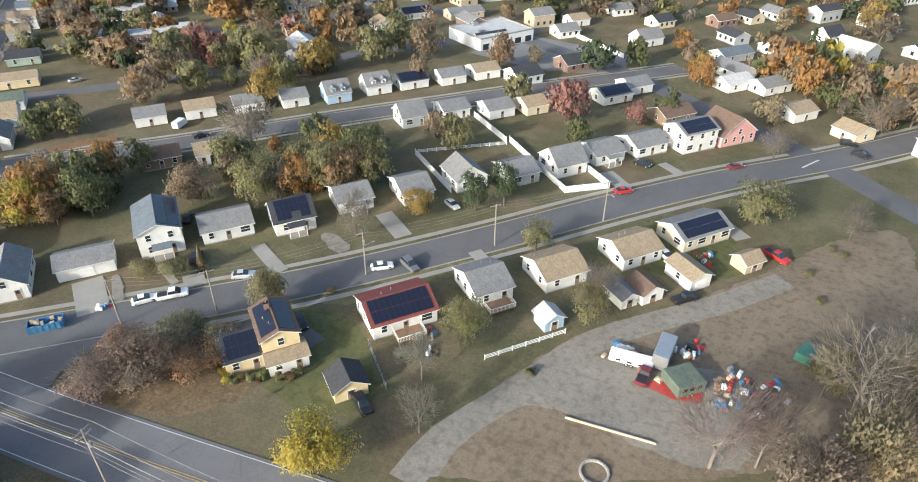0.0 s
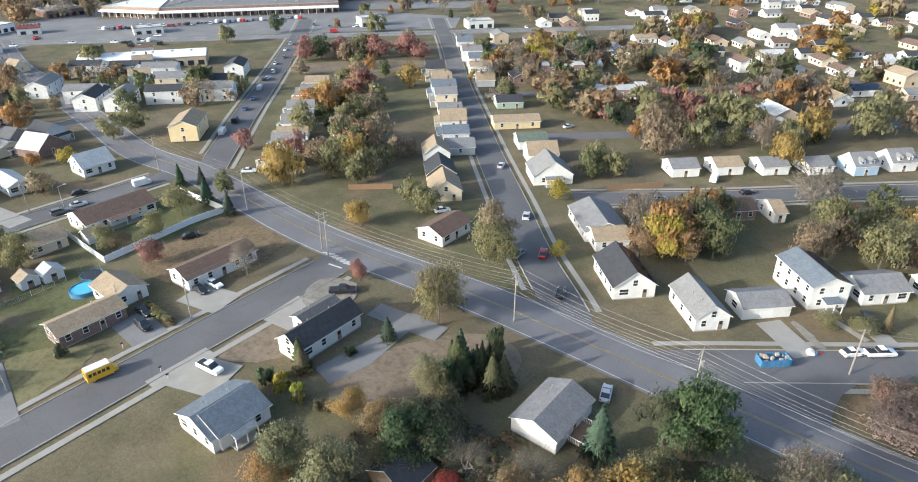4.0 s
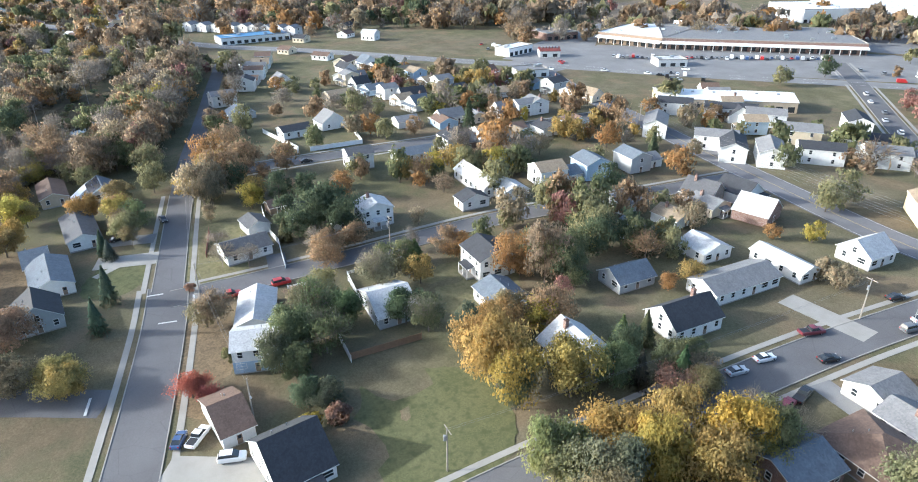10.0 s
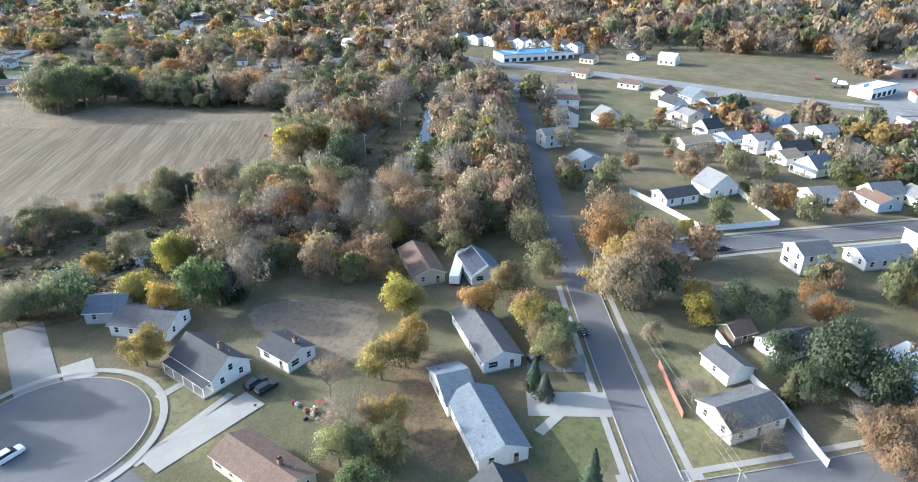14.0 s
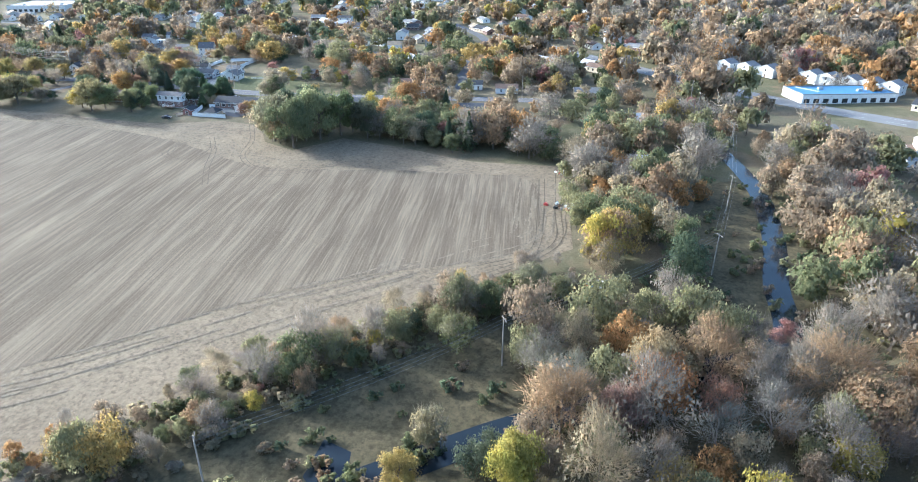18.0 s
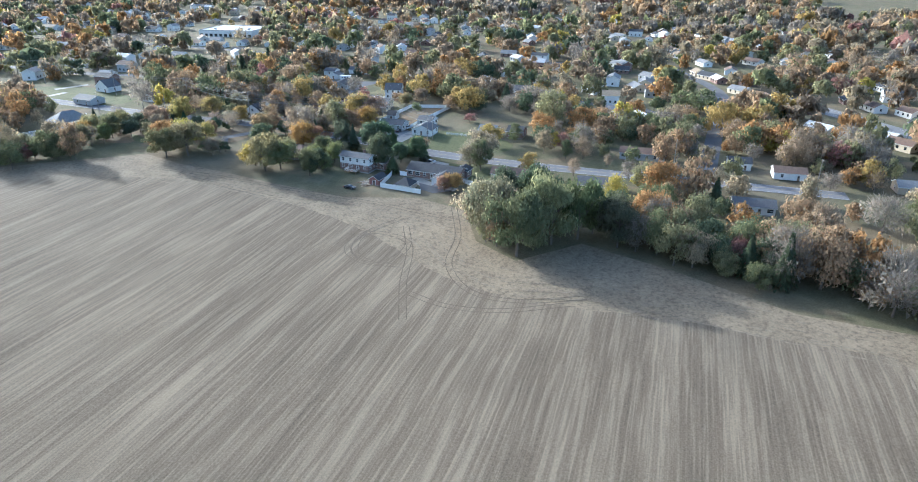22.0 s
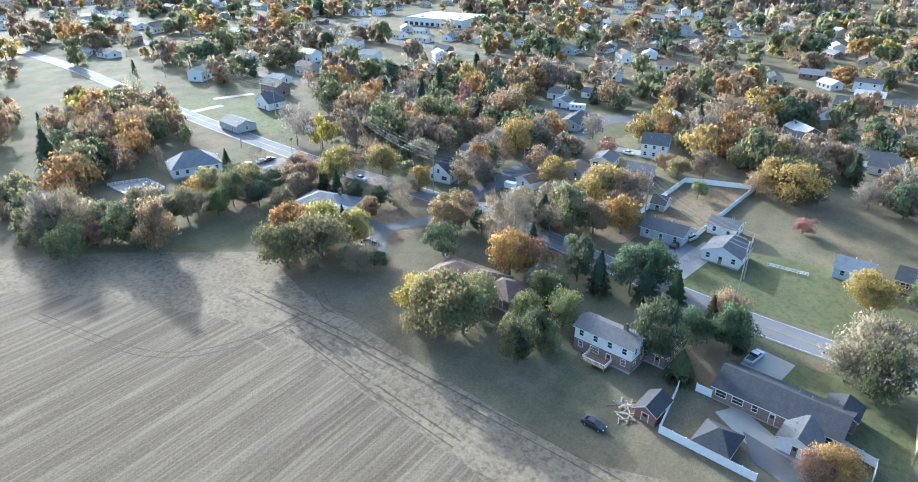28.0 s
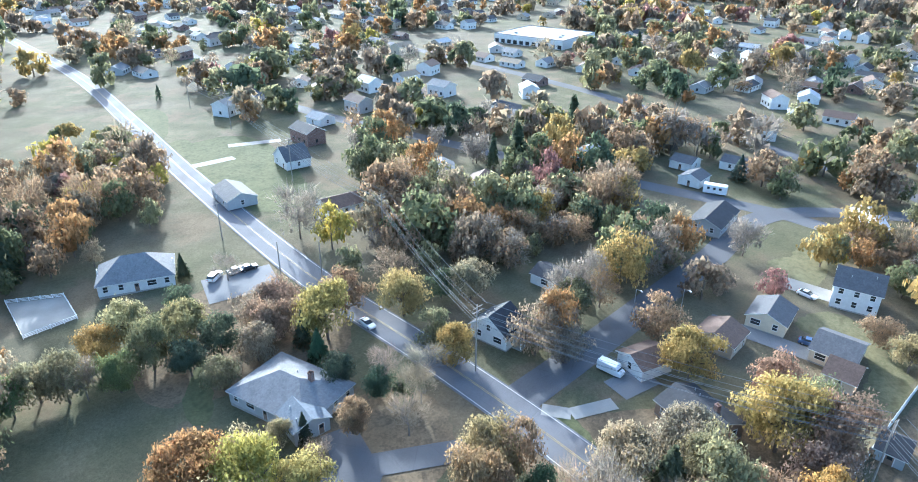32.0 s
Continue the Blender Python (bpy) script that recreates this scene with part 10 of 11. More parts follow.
woods("yard_woods", [(-98.4, 108.4), (-76.9, 109.9), (-61.4, 121.3), (-77.4, 148), (-111.3, 136.2)], 16, [5.5, 3.5, 1.6, 4.4, 2.6, 3, 3, 4.5, 1.3, 0.9, 0.5], (7, 12), 44, "autumn trees in back yards between streets", True, 4, 5)
woods("yard_woods", [(-128.5, 78.2), (-113.9, 91.3), (-125, 108.8), (-148.7, 97.1)], 14, [5.5, 3.5, 1.6, 4.4, 2.6, 3, 3, 4.5, 1.3, 0.9, 0.5], (7, 11), 45, "autumn trees in back yards between streets", True, 4, 5)
woods("yard_woods", [(-178.4, 148.6), (-137.1, 172.8), (-98.7, 191.8), (-113.4, 222.1), (-169.8, 204), (-193.4, 174.5)], 18, [5.5, 3.5, 1.6, 4.4, 2.6, 3, 3, 4.5, 1.3, 0.9, 0.5], (7, 11), 46, "autumn trees behind houses", True, 4, 5)
woods("yard_woods", [(-275.8, 79.1), (-246.3, 69.9), (-210, 75.3), (-220.6, 99.2), (-295.3, 159.2), (-323.3, 143.2)], 18, [5.5, 3.5, 1.6, 4.4, 2.6, 3, 3, 4.5, 1.3, 0.9, 0.5], (7, 11), 47, "autumn trees in back yards", True, 4, 4)
woods("yard_woods", [(-326.8, -60.8), (-456.2, -36.5), (-410.4, -3.5), (-340.7, -0.9), (-310.4, -25.6), (-307.1, -48.2)], 24, [5.5, 3.5, 1.6, 4.4, 2.6, 3, 3, 4.5, 1.3, 0.9, 0.5], (8, 13), 49, "autumn trees between houses", True, 5, 5)
woods("yard_woods", [(-477.8, -32.5), (-619.4, -6.1), (-508.5, 59.4), (-426.6, 80.6), (-397.9, 47.1), (-428.9, 2.4)], 50, [5.5, 3.5, 1.6, 4.4, 2.6, 3, 3, 4.5, 1.3, 0.9, 0.5], (6, 11), 50, "autumn trees between houses", False, 5, 5)
woods("yard_woods", [(-236, 193.3), (-184.4, 232.4), (-228.1, 402.3), (-295.5, 284.6)], 60, [5.5, 3.5, 1.6, 4.4, 2.6, 3, 3, 4.5, 1.3, 0.9, 0.5], (7, 11), 52, "autumn trees between houses", False, 5, 5)
woods("yard_woods", [(-720.7, -491.3), (-743.2, -475.4), (-732.7, -433.1), (-705.3, -434.9), (-701.1, -447)], 4, [5.5, 3.5, 1.6, 4.4, 2.6, 3, 3, 4.5, 1.3, 0.9, 0.5], (6, 9), 53, "autumn trees along the road", True, 5, 6)
woods("yard_woods", [(-741.3, -459.8), (-748, -442), (-747.3, -399.6), (-778, -408.9), (-815, -453.7), (-799.3, -488.3)], 10, [5.5, 3.5, 1.6, 4.4, 2.6, 3, 3, 4.5, 1.3, 0.9, 0.5], (8, 12), 54, "autumn trees between houses", True, 4, 5)
woods("yard_woods", [(-779.1, -407.4), (-813.1, -387.7), (-786.9, -332), (-840.9, -333), (-896.7, -406.6), (-848.4, -436.6)], 20, [5.5, 3.5, 1.6, 4.4, 2.6, 3, 3, 4.5, 1.3, 0.9, 0.5], (6, 10), 55, "autumn trees in yards", True, 5, 8)
woods("yard_woods", [(-648.6, -548.4), (-705.1, -674.7), (-745.5, -650.9), (-711.2, -557.1), (-682.2, -552.7), (-674.5, -510.4)], 14, [5.5, 3.5, 1.6, 4.4, 2.6, 3, 3, 4.5, 1.3, 0.9, 0.5], (7, 12), 56, "dense autumn trees beside the field", True, 4, 5)
woods("yard_woods", [(-650.7, -532.8), (-683.9, -450.5), (-746.6, -402.1), (-837.7, -375.6), (-908.3, -514.8), (-759.8, -669.1)], 90, [5.5, 3.5, 1.6, 4.4, 2.6, 3, 3, 4.5, 1.3, 0.9, 0.5], (9, 14), 58, "autumn trees between houses", False, 4, 6)
woods("yard_woods", [(-702.8, -337.3), (-688, -215.9), (-824.2, -181.1), (-837.5, -304.8), (-776.5, -354.6)], 70, [5.5, 3.5, 1.6, 4.4, 2.6, 3, 3, 4.5, 1.3, 0.9, 0.5], (7, 11), 59, "autumn trees in yards", True, 5, 7)
woods("creek_woods", [(-680.1, -170.6), (-562.2, -167.4), (-504.6, -182.7), (-507.6, -198.3), (-597.2, -202.8)], 45, [4, 1.6, 0.6, 4.5, 1.8, 3.5, 7, 6, 0.5, 0.5, 0.6], (8, 13), 61, "tangled trees beside the creek", True, 4, 4)
woods("creek_woods", [(-686.3, -117.9), (-683.5, -104), (-587, -99.9), (-540, -136.2), (-593.7, -132.5)], 30, [4, 1.6, 0.6, 4.5, 1.8, 3.5, 7, 6, 0.5, 0.5, 0.6], (8, 13), 62, "tangled trees beside the creek", True, 4, 4)
big_box(-594.5, 476.9, 68, 160.0, 60.0, 11, "white_metal", "white_metal", "large white distribution hall")
big_box(-609.8, 235.6, 83, 32.1, 30.0, 6, "wall_brown", "roof_light", "low brown store at the lot edge")
big_box(-632.9, 163.1, 87, 26.6, 24.0, 5, "wall_brick", "roof_grey", "low store with dark roof")
patch("industrial_yard", [(-616.4, 230.4), (-574.1, 353.7), (-512.2, 535.1), (-444.4, 519.1), (-413.5, 375.2), (-473.4, 320.6)], "lot", 0.05, "wide grey industrial yard", "parking lot", 14)
trailer(-633.6, 291.7, 30, 14, 2.6, 4, "white_metal", "long white semi trailer parked in a yard")
trailer(-600.7, 301, 67, 14, 2.6, 4, "white_metal", "long white semi trailer parked in a yard")
trailer(-569.6, 309.9, 44, 14, 2.6, 4, "white_metal", "long white semi trailer parked in a yard")
trailer(-589.9, 365.8, 81, 14, 2.6, 4, "white_metal", "long white semi trailer parked in a yard")
trailer(-557.6, 373.6, 58, 14, 2.6, 4, "white_metal", "long white semi trailer parked in a yard")
trailer(-526.9, 380.8, 35, 14, 2.6, 4, "white_metal", "long white semi trailer parked in a yard")
trailer(-544, 444.5, 72, 14, 2.6, 4, "white_metal", "long white semi trailer parked in a yard")
trailer(-511.9, 450.1, 49, 14, 2.6, 4, "white_metal", "long white semi trailer parked in a yard")
trailer(-481.5, 455.4, 86, 14, 2.6, 4, "white_metal", "long white semi trailer parked in a yard")
trailer(-495, 527.5, 63, 14, 2.6, 4, "white_metal", "long white semi trailer parked in a yard")
tree(-138.1, 11.1, "bush", "green", 5, 2)
tree(-137.3, 11.4, "fir", "dark", 6, 2)
tree(-136.5, 11.7, "fir", "green", 7, 2)
tree(-137.8, 13.9, "bush", "dark", 8, 2)
tree(-137, 14.3, "fir", "green", 5, 2)
tree(-136.2, 14.6, "fir", "dark", 6, 2)
tree(-137.5, 16.9, "bush", "green", 7, 2)
tree(-136.7, 17.2, "fir", "dark", 8, 2)
tree(-135.9, 17.6, "fir", "green", 5, 2)
tree(-137.2, 20, "bush", "dark", 6, 2)
tree(-136.4, 20.3, "fir", "green", 7, 2)
tree(-135.6, 20.7, "fir", "dark", 8, 2)
tree(-136.9, 23.1, "bush", "green", 5, 2)
tree(-136.1, 23.5, "fir", "dark", 6, 2)
tree(-135.3, 23.9, "fir", "green", 7, 2)
tree(-136.6, 26.5, "bush", "dark", 8, 2)
tree(-133.3, -4.2, "thin", "olive", 6, 4)
tree(-137.3, 3.2, "thin", "brown", 5, 4)
tree(-130.5, 3.3, "thin", "grey", 6, 4)
tree(-124.6, 1.7, "bare", "grey", 6, 4)
tree(-116.4, 2, "thin", "rust", 5, 4)
tree(-146.4, -13, "leafy", "olive", 7, 5)
tree(-146.1, -16.7, "leafy", "rust", 5, 4)
tree(-116.6, 7.1, "bare", "grey", 5, 4)
tree(-92.6, 18, "leafy", "dark", 8, 5)
tree(-88.3, 17.2, "leafy", "green", 8, 5)
tree(-102.1, 16.9, "leafy", "olive", 7, 4)
tree(-146.7, 0.1, "leafy", "gold", 5, 3.5)
tree(-124.9, -2.5, "leafy", "red", 3, 3)
tree(-318.5, -80.9, "thin", "green", 9, 5)
tree(-325.7, -108.4, "leafy", "green", 11, 6)
tree(-334.1, -103.2, "leafy", "green", 10, 6)
tree(-320.5, -112.8, "leafy", "green", 9, 5)
tree(-343.4, -97.3, "leafy", "olive", 8, 5)
tree(-305, -107.1, "leafy", "dark", 6, 4)
tree(-300.4, -106.9, "bush", "maroon", 4, 3)
tree(-307, -110.2, "leafy", "dark", 6, 4)
brush("yard_brush", [(-139.9, -16.7), (-144.8, -3.3), (-138.9, 10.5), (-121.7, 12.3), (-109.2, 3.9)], 160, 33, "tangled low brush under trees", ("olive", "grey", "brown", "rust"), (0.6, 1.6))
brush("yard_brush", [(-227.5, -78.8), (-278.2, -69.5), (-263.6, -54.9), (-225.9, -49), (-205.5, -56.6)], 150, 34, "tangled low brush under trees", ("olive", "grey", "brown", "green"), (0.6, 1.7))
brush("hedge_brush", [(-457, -309.8), (-472.7, -292), (-486.2, -277.3), (-500, -257.8), (-521.6, -234.8), (-532.1, -203.9), (-519.9, -202.4), (-501, -231.2), (-483.6, -249.8), (-465.8, -272.4), (-454.9, -288.3), (-452.1, -306.3)], 170, 35, "ragged brush along the field edge", ("olive", "green", "tan", "olive"), (1.0, 2.6))
tree(-476, -194.2, "leafy", "orange", 13, 7)
tree(-457.4, -221.9, "leafy", "gold", 11, 5)
far_tree(-467.8, -142.6, "orange", 11, 6)
far_tree(-495.6, -124, "red", 9, 7)
tree(-469.9, -202.5, "thin", "maroon", 10, 5)
tree(-473.6, -184.2, "thin", "rust", 10, 5)
tree(-478.4, -212.3, "bare", "grey", 12, 6)
tree(-483, -216.2, "bare", "grey", 11, 6)
tree(-440.7, -207.1, "fir", "spruce", 11, 5)
tree(-443.7, -228.6, "leafy", "yellow", 6, 5)
tree(-441.2, -248.5, "leafy", "olive", 8, 5)
tree(-442.5, -254.9, "thin", "tan", 8, 5)
tree(-465, -164, "leafy", "yellow", 7, 5)
far_tree(-463.3, -133.3, "tan", 11, 6)
tree(-493.3, -233.4, "thin", "green", 9, 5)
tree(-507.5, -227.1, "leafy", "green", 9, 5)
tree(-484, -275.6, "bare", "grey", 7, 4)
tree(-493.9, -262, "bare", "grey", 6, 4)
tree(-502, -246.2, "bare", "brown", 7, 4)
tree(-520.5, -216.2, "thin", "olive", 7, 5)
tree(-459.7, -298.9, "thin", "gold", 6, 4)
tree(-463.2, -292.8, "bare", "grey", 5, 4)
far_tree(-562.9, -111.5, "green", 10, 6)
far_tree(-563.1, -119.6, "green", 9, 5)
far_tree(-502.7, -152.4, "grey", 8, 6)
far_tree(-519.4, -160, "grey", 8, 5)
far_tree(-522.9, -150.6, "grey", 8, 5)
far_tree(-557.4, -107.9, "green", 9, 6)
tree(-726.4, -467.1, "bare", "tan", 7, 4)
patch("pool_cover", [(-685, -356.1), (-683, -349.8), (-680.3, -341.3), (-676, -347.7), (-678.4, -353.1)], "asphalt", 0.14, "dark covered swimming pool in a paved yard", "pool", 4)
patch("patio", [(-690.9, -360.4), (-682.3, -349.6), (-679.9, -340.9), (-683.4, -340), (-685.8, -349.3), (-691.9, -359)], "concrete", 0.12, "curved pale concrete patio by the pool", "patio", 4)
patch("arena", [(-666.6, -545.2), (-665.9, -538.4), (-675.9, -536.1), (-677.3, -544.1)], "gravel", 0.1, "small pale fenced pen on the grass", "pen", 5)
fence([(-666.6, -545.2), (-665.9, -538.4), (-675.9, -536.1), (-677.3, -544.1), (-666.6, -545.2)], "low")
brush("bank_brush", [(-441.4, -292.3), (-457.6, -268.5), (-466.4, -240.5), (-446.5, -228.9), (-438.1, -261.3), (-434, -287.8)], 90, 36, "tangled low brush on the wet bank", ("olive", "brown", "green", "rust"), (1.0, 2.6))
patch("lawn", [(-772.8, -704), (-787.6, -693.3), (-768.2, -649.9), (-760.4, -647.3)], "lawn", 0.03, "bright mown front lawn beside the road", "lawn", 8)
patch("lawn", [(-758.7, -641.9), (-773, -644.9), (-768.3, -628.7), (-759, -625.9)], "lawn", 0.03, "bright mown front lawn beside the road", "lawn", 8)
patch("lawn", [(-756.9, -621.6), (-771.8, -622), (-769, -608.6), (-756, -600.8)], "lawn", 0.03, "bright mown front lawn beside the road", "lawn", 8)
patch("lawn", [(-772.8, -609.2), (-783.8, -599.6), (-770.1, -562.1), (-760.9, -558.1), (-752.5, -560.7), (-760.5, -587.8)], "lawn", 0.03, "bright mown front lawn beside the road", "lawn", 8)
patch("lawn", [(-695.5, -495.5), (-708.5, -509.5), (-701.2, -491.4), (-696.1, -486)], "lawn", 0.03, "green lawn under scattered trees", "lawn", 8)
patch("lawn", [(-700.4, -528.1), (-710.9, -529.9), (-710, -517.2), (-699.7, -516.6)], "lawn", 0.03, "green lawn under scattered trees", "lawn", 8)
patch("lawn", [(-739.5, -446.8), (-739.5, -438.3), (-731.8, -433.4), (-735.3, -446.9)], "lawn", 0.03, "green lawn under scattered trees", "lawn", 8)
patch("lawn", [(-795.9, -425.8), (-814.3, -420.4), (-802.4, -401.2), (-780.5, -399.8), (-778.2, -406.6), (-801.3, -408)], "dry_lawn", 0.03, "dry straw-coloured lawn between houses", "lawn", 8)
patch("lawn", [(-834.6, -437.4), (-845.2, -431.8), (-829.5, -424.5), (-819.1, -426.9)], "dry_lawn", 0.03, "dry straw-coloured lawn between houses", "lawn", 8)
tree(-235.2, -81.6, "leafy", "olive", 14, 7)
tree(-243.6, -79.8, "leafy", "gold", 13, 8)
tree(-258.1, -81, "leafy", "olive", 12, 7)
tree(-269.8, -81.5, "leafy", "olive", 12, 6)
tree(-263.2, -76.7, "leafy", "olive", 12, 7)
tree(-262.8, -68.1, "leafy", "yellow", 12, 6)
tree(-257.1, -61.4, "leafy", "gold", 11, 6.5)
tree(-288.2, -77.7, "leafy", "yellow", 12, 7)
tree(-284.8, -67.6, "leafy", "gold", 12, 7)
tree(-283.6, -59, "leafy", "green", 9, 5)
tree(-280.7, -47.8, "leafy", "green", 8, 4)
tree(-257.3, -87, "fir", "spruce", 9, 2.4)
tree(-249.5, -86.6, "fir", "spruce", 8, 2.6)
tree(-241.5, -68.8, "thin", "olive", 11, 5)
tree(-239.8, -62.1, "leafy", "gold", 11, 6)
tree(-234.3, -60.2, "leafy", "olive", 11, 6)
tree(-255.6, -50.5, "leafy", "gold", 6, 4)
tree(-257.2, -45.8, "bare", "tan", 8, 5)
tree(-224.6, -59.5, "thin", "olive", 11, 7)
tree(-214.7, -57.5, "thin", "rust", 8, 6)
tree(-249.5, -94.4, "leafy", "green", 6, 5)
tree(-240.5, -85.9, "thin", "grey", 8, 5)
tree(-323.8, -84, "leafy", "dark", 9, 5)
far_tree(-327.8, -71, "olive", 12, 7)
tree(-341.2, -84.3, "thin", "olive", 11, 6)
tree(-345.1, -168.1, "thin", "rust", 11, 9)
tree(-342.4, -176.1, "leafy", "olive", 8, 6)
tree(-378.7, -173.5, "leafy", "green", 8, 4.5)
tree(-370.3, -179, "leafy", "green", 8, 5)
tree(-336.2, -159.9, "leafy", "rust", 8, 6)
tree(-333.4, -151.8, "leafy", "gold", 7, 6)
tree(-399.2, -183.5, "bare", "tan", 8, 5)
tree(-405.1, -168, "leafy", "gold", 8, 5)
tree(-400.4, -138.2, "leafy", "olive", 9, 5)
tree(-97, 9.3, "leafy", "olive", 10, 7)
tree(-104.2, 2.5, "leafy", "gold", 9, 6.5)
tree(-82.3, 23.5, "bare", "tan", 9, 6)
tree(-82.1, 18.9, "thin", "olive", 8, 5)
tree(-79.8, 27.4, "thin", "green", 7, 4.5)
tree(-69.2, 26.2, "thin", "green", 6, 4)
tree(-91.4, 9.2, "leafy", "dark", 9, 6)
tree(-84.5, 14.2, "leafy", "green", 7, 5)
tree(-132.2, 2.6, "leafy", "dark", 8, 6)
tree(-135.3, 9.4, "thin", "olive", 6, 4)
tree(-133, -0.6, "leafy", "dark", 9, 6)
patch("bare_ground", [(-723.9, 246.5), (-647.9, 232.2), (-577.5, 284.1), (-760.7, 511.9), (-815.1, 363.8)], "dirt", 0.04, "wide tan waste ground behind the shops", "waste ground", 8)
patch("car_park", [(-618.3, 137.5), (-682.2, 246.4), (-583.4, 163.7), (-545.9, 198.9), (-528.3, 222.9), (-495.5, 182.1), (-534, 115.5), (-576.9, 85.9)], "lot", 0.05, "large grey asphalt car park in front of the shops", "car park", 8)
drive(-101.1, 70.2, -92.2, 62.9, 5.5, "concrete")
drive(-97.4, 73.6, -89.7, 66.6, 2.2, "gravel")
drive(-91.2, 78.9, -84.3, 75, 1.6, "concrete")
patch("junction", [(-114.9, 46), (-104, 50.2), (-97.2, 56.7), (-93.4, 60.5), (-82.1, 64.4), (-84.9, 55.5), (-85.4, 49.2), (-84.5, 45.7), (-103.4, 45.4)], "asphalt", 0.17, "wide grey asphalt street corner at the through road", "road", 4)
patch("fallen_leaves", [(-346.1, -133.2), (-353.1, -116.7), (-325.5, -121.1), (-311.7, -125.7), (-316.4, -133.6)], "litter", 0.03, "orange and brown leaves over a front lawn", "leaf litter", 8)
patch("fallen_leaves", [(-403.5, -174.1), (-405.1, -161.6), (-377.3, -162), (-374.6, -168)], "litter", 0.03, "orange leaves over a lawn", "leaf litter", 8)
patch("fallen_leaves", [(-220.7, -53), (-229.7, -45.3), (-225.4, -35.3), (-216.4, -39.4), (-207.8, -50.3), (-213.7, -57.1)], "litter", 0.03, "brown leaf litter in a shaded yard", "leaf litter", 8)
tree(-718.2, -416.2, "fir", "dark", 10, 3)
tree(-721.5, -443.9, "leafy", "rust", 10, 6)
tree(-700.6, -403.5, "leafy", "green", 9, 5)
tree(-728.9, -392.9, "leafy", "tan", 6, 4)
tree(-705.8, -407.3, "leafy", "tan", 7, 5)
tree(-705.4, -400.6, "bush", "red", 3, 2)
tree(-690.6, -447.4, "bare", "tan", 7, 5)
tree(-689.1, -452.3, "thin", "olive", 6, 4)
tree(-418, -258, "leafy", "olive", 13, 6.5)
tree(-421, -267, "leafy", "gold", 13, 6.5)
tree(-412, -268, "leafy", "olive", 13, 6.5)
tree(-406, -262, "leafy", "rust", 13, 6.5)
tree(-413, -276, "leafy", "olive", 13, 6.5)
tree(-426, -272, "leafy", "brown", 13, 6.5)
patch("wet_ground", [(-449.2, -297), (-465.9, -281.1), (-473.6, -259.3), (-478.9, -247.7), (-474.4, -236.7), (-462.7, -232.8), (-452.6, -244.9), (-445.3, -260.9), (-437.4, -270.7), (-434, -287.8)], "scrub", 0.03, "dark wet scrubland beside the creek", "scrub", 8)
patch("water", [(-439.4, -280.3), (-444.7, -273.9), (-446.7, -265.5), (-444.6, -262.7), (-441.3, -269.4), (-436.2, -274.9)], "water", 0.06, "still dark water between shrubs", "water", 4)
patch("water", [(-457.6, -257.8), (-466.5, -256.2), (-463.7, -250.7), (-457.5, -250.4), (-453.5, -253.8)], "water", 0.06, "still dark water between shrubs", "water", 4)
tree(-459.7, -296.6, "thin", "olive", 7, 4)
tree(-480.4, -271.7, "bare", "grey", 9, 5)
tree(-475, -282.5, "bare", "grey", 7, 5)
tree(-488.6, -259.3, "thin", "olive", 9, 5)
tree(-504.6, -233, "thin", "green", 12, 5)
tree(-442.5, -252.9, "thin", "olive", 8, 5)
tree(-443.8, -247.1, "leafy", "green", 7, 5)
tree(-455.8, -241, "leafy", "gold", 8, 4)
tree(-464.5, -236.6, "thin", "olive", 9, 4)
tree(-446.7, -261.4, "bare", "brown", 7, 5)
tree(-455.7, -223, "leafy", "yellow", 11, 5)
tree(-443.7, -228.6, "thin", "yellow", 7, 6)
tree(-482.6, -193.3, "leafy", "rust", 14, 8)
tree(-469.9, -202.5, "thin", "maroon", 12, 5)
tree(-474.1, -211.1, "bare", "grey", 13, 6)
tree(-465.7, -187, "bare", "grey", 11, 6)
tree(-469.3, -176.3, "bare", "grey", 12, 7)
tree(-461.4, -165.3, "leafy", "yellow", 8, 5)
tree(-464.8, -158, "bare", "grey", 9, 6)
far_tree(-464.2, -147.4, "orange", 12, 6)
far_tree(-490.1, -125.4, "rust", 9, 7)
far_tree(-478.1, -134.3, "maroon", 9, 5)
far_tree(-463.3, -133.3, "olive", 11, 7)
far_tree(-466.6, -122.9, "olive", 11, 6)
tree(-442, -208.1, "fir", "green", 10, 6)
tree(-442.7, -177, "leafy", "olive", 8, 5)
tree(-451.6, -176.5, "leafy", "rust", 8, 5)
tree(-453.7, -197.2, "thin", "gold", 9, 5)
tree(-445.4, -275.3, "bush", "olive", 1.8, 2)
tree(-442.6, -268, "bush", "olive", 1.8, 2)
tree(-448.9, -268.5, "bush", "olive", 1.8, 2)
tree(-457.5, -249.3, "bush", "olive", 1.8, 2)
tree(-452.7, -251.4, "bush", "brown", 1.8, 2)
tree(-462.9, -265.8, "bush", "brown", 1.8, 2)
tree(-474.9, -273.6, "bush", "olive", 1.8, 2)
tree(-474.7, -264.7, "bush", "brown", 1.8, 2)
tree(-456.1, -284.6, "bush", "olive", 1.8, 2)
tree(-457.8, -279.8, "bush", "brown", 1.8, 2)
tree(-463, -275.2, "bush", "brown", 1.8, 2)
tree(-453, -288.5, "bush", "brown", 1.8, 2)
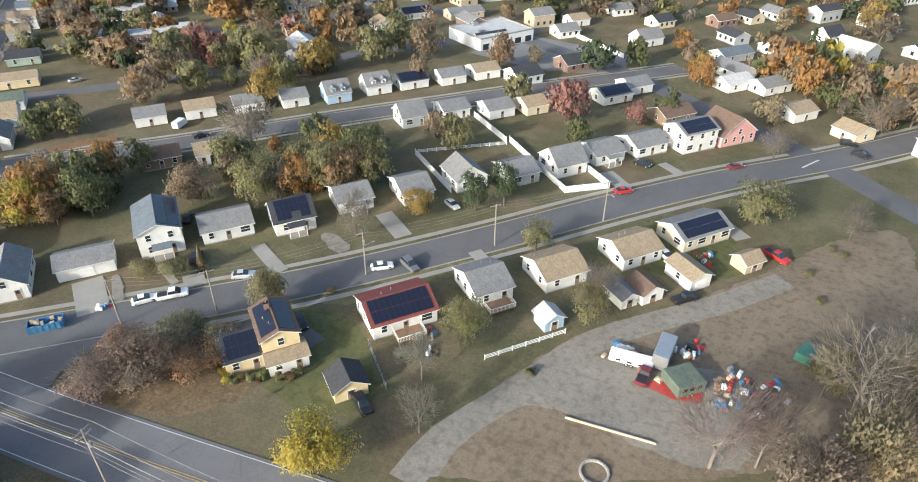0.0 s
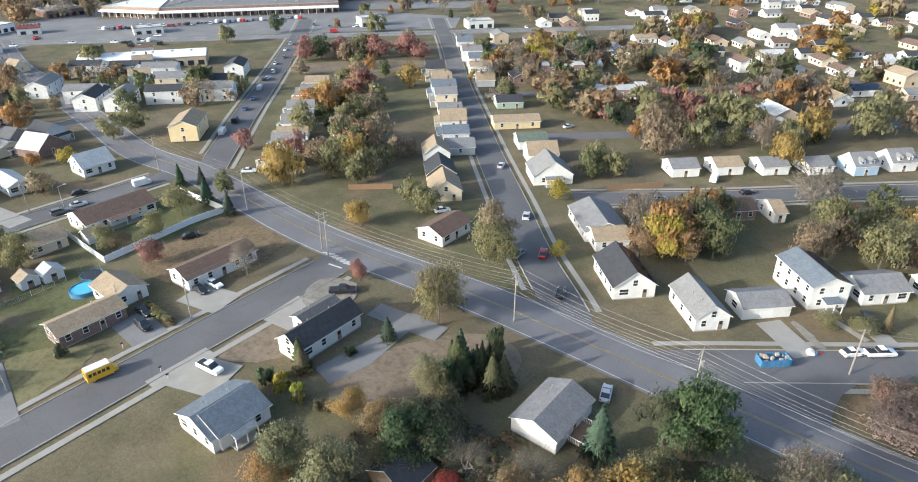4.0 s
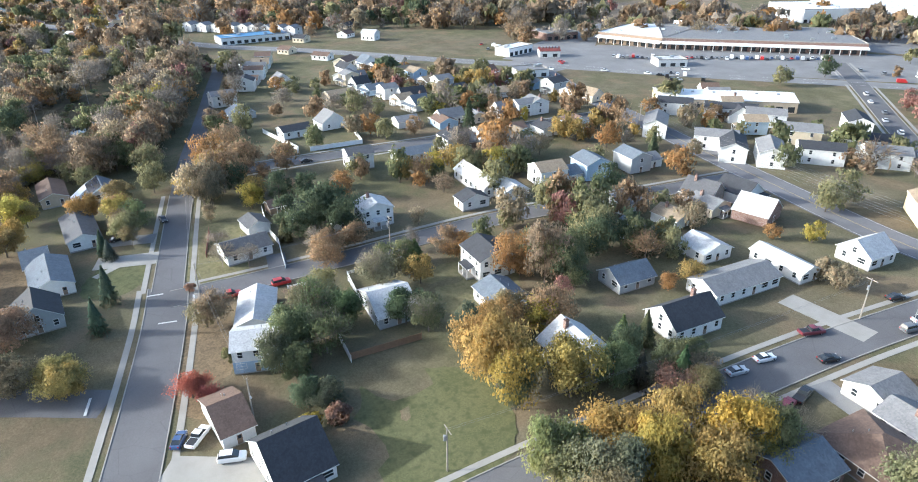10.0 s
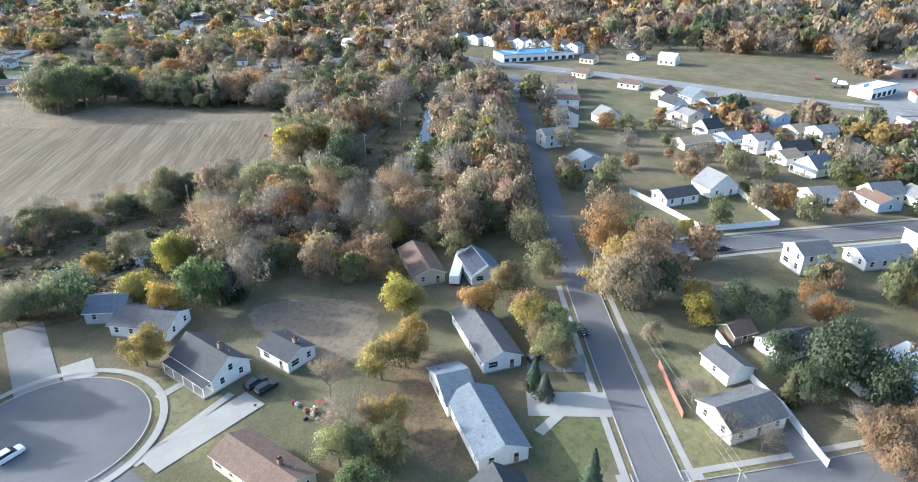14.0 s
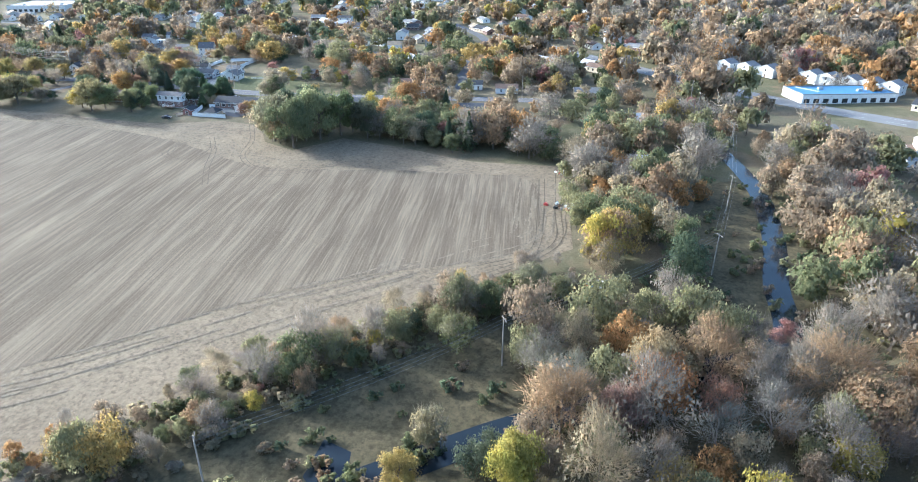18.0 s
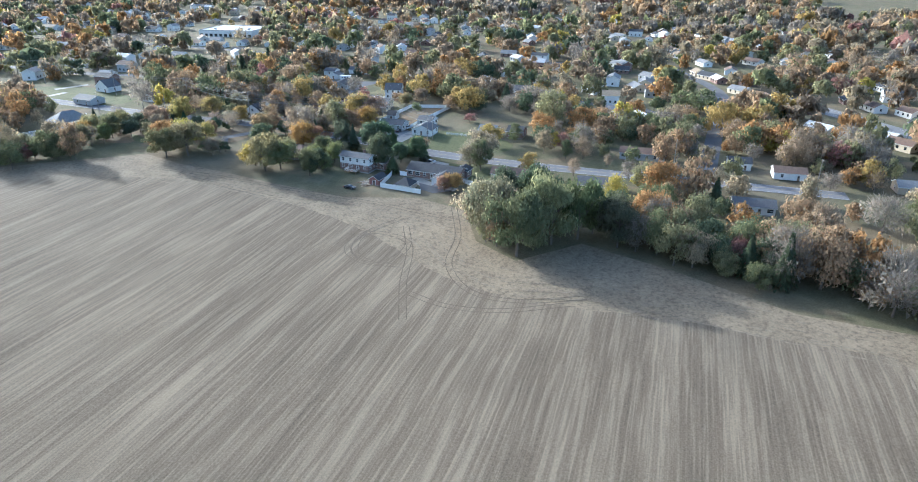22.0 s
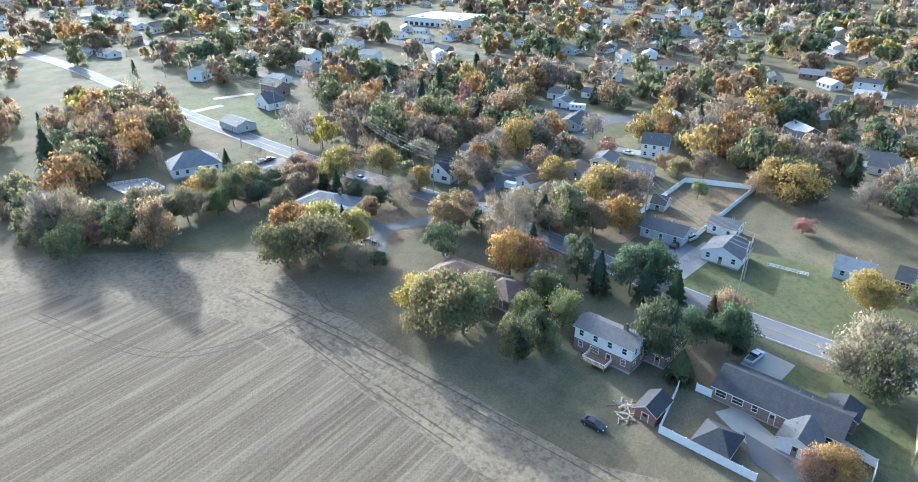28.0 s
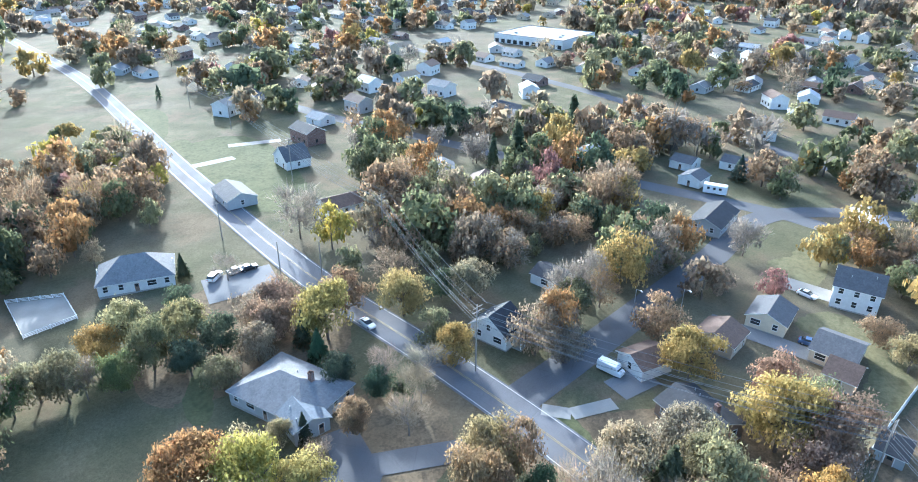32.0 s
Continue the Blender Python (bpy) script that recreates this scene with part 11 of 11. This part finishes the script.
tree(-449.2, -294.9, "bush", "brown", 1.8, 2)
patch("patio", [(-160.7, 4.4), (-158.9, 15.8), (-158.4, 28.1), (-155.5, 28.8), (-153.6, 11.1), (-155.4, 3.1)], "lot", 0.1, "grey paved patio behind a house", "patio", 4)
tree(-695.3, -396.5, "leafy", "olive", 9, 5)
tree(-690.7, -402.8, "leafy", "green", 8, 5)
tree(-712.8, -395.6, "fir", "dark", 11, 4)
tree(-714.5, -384.7, "fir", "dark", 11, 4.5)
tree(-716.1, -378.3, "fir", "dark", 10, 4)
tree(-713.9, -369.7, "fir", "green", 8, 3)
tree(-713.2, -363.3, "fir", "spruce", 6, 3)
tree(-685.8, -396, "leafy", "olive", 7, 4)
junk(-679.7, -376.9, 1.6, 6, 40, "loose timber and boards beside a shed", 1)
junk(-678.7, -375.6, 1.6, 6, 41, "loose timber and boards beside a shed", 1)
junk(-676.9, -374.1, 1.6, 6, 42, "loose timber and boards beside a shed", 1)
junk(-676.5, -375.4, 1.6, 6, 43, "loose timber and boards beside a shed", 1)
junk(-681, -375.1, 1.6, 6, 44, "loose timber and boards beside a shed", 1)
woods("far_woods", [(-464.3, 477), (-341, 547.6), (-402.3, 728.3), (-538.5, 603)], 110, [5.5, 3.5, 1.6, 4.4, 2.6, 3, 3, 4.5, 1.3, 0.9, 0.5], (9, 14), 71, "distant autumn trees behind the commercial road", False, 5, 5)
woods("far_woods", [(-703.8, -61.4), (-723.4, 61.6), (-736.5, 232.4), (-831.4, 290.7), (-897.5, 139.3), (-860.2, -22.7)], 90, [5.5, 3.5, 1.6, 4.4, 2.6, 3, 3, 4.5, 1.3, 0.9, 0.5], (8, 13), 72, "autumn trees among distant homes and shops", False, 5, 6)
woods("woodland", [(-440, -127), (-526, -113), (-640, -90), (-645, -106), (-530, -133), (-440, -146)], 42, [4, 1.6, 0.6, 2, 1.2, 4, 9, 6, 0.3, 0.4, 0.3], (11, 16), 81, "tall autumn trees along the shaded street", True, 4, 5)
woods("woodland", [(-446, -102), (-530, -88), (-640, -60), (-640, -72), (-530, -99), (-446, -112)], 14, [4, 3, 1.6, 2, 1.2, 3, 5, 4, 0.6, 0.4, 0.3], (8, 13), 82, "autumn trees between the street and houses", True, 5, 5)
# Brushy ground; its dark colour also paints the shade below the trees.
patch("scrub_ground", [(-110, 13), (-103, 24), (-93, 29), (-76, 29.5), (-62, 31), (-60, 22), (-75, 10), (-92, -4), (-108, -2)], "scrub", 0.03, "leaf-strewn ground coloured dark for the shade of roadside trees", "ground", 8)
brush("yard_brush", [(-106, 12), (-96, 25), (-80, 28), (-64, 29), (-66, 18), (-84, 6), (-98, 0)], 150, 37, "tangled low brush beside the road", ("olive", "grey", "green", "brown"), (0.6, 1.7))
tree(-84.9, 27.1, "thin", "grey", 9, 4.5)
tree(-83.8, 22.2, "bare", "tan", 9, 4.5)
tree(-69.7, 26, "leafy", "green", 6, 3.5)
tree(-75.6, 20.9, "thin", "green", 7, 4)
tree(-91.9, 18, "thin", "olive", 8, 4.5)
tree(-64, 24, "bush", "green", 3, 2.4)
woods("yard_woods", [(-438, 62), (-400, 50), (-340, 70), (-322, 100), (-345, 125), (-400, 122), (-440, 95)], 22, [6, 4, 1.8, 3.2, 1.3, 3, 3, 4, 1.0, 0.6, 0.25], (6, 10), 83, "autumn trees between apartment blocks", False, 5, 5)
woods("hedgerow", [(-646, -270), (-634, -252), (-632, -236), (-630, -221), (-621, -207), (-619, -199), (-634, -196), (-648, -214), (-652, -240), (-660, -266)], 34, [6, 5.5, 2.2, 2.6, 1.2, 1.6, 2, 1.6, 0.5, 0.5, 0.2], (8, 14), 84, "dense hedge of trees along the field end", True, 3.5, 5)
patch("scrub_ground", [(-452, -308), (-474, -290), (-502, -254), (-524, -228), (-534, -204), (-506, -170), (-470, -196), (-446, -214), (-434, -250), (-428, -300)], "scrub", 0.026, "dark wet brush-covered ground behind the hedge", "ground", 8)
woods("hedgerow", [(-458, -300), (-474, -281), (-489, -266), (-503, -246), (-522, -222), (-516, -214), (-498, -238), (-484, -256), (-468, -272), (-453, -292)], 26, [5, 4, 1, 1.5, 1, 2, 5, 3, 1, 0.8, 0.1], (5, 10), 85, "ragged hedge of young trees along the field", True, 4, 5)
tree(33, 70, "thin", "brown", 14, 7)
tree(42, 80, "thin", "tan", 15, 7)
tree(45, 92, "bare", "tan", 14, 7)
tree(25, 62, "thin", "brown", 12, 6)
tree(46, 74, "thin", "rust", 13, 7)
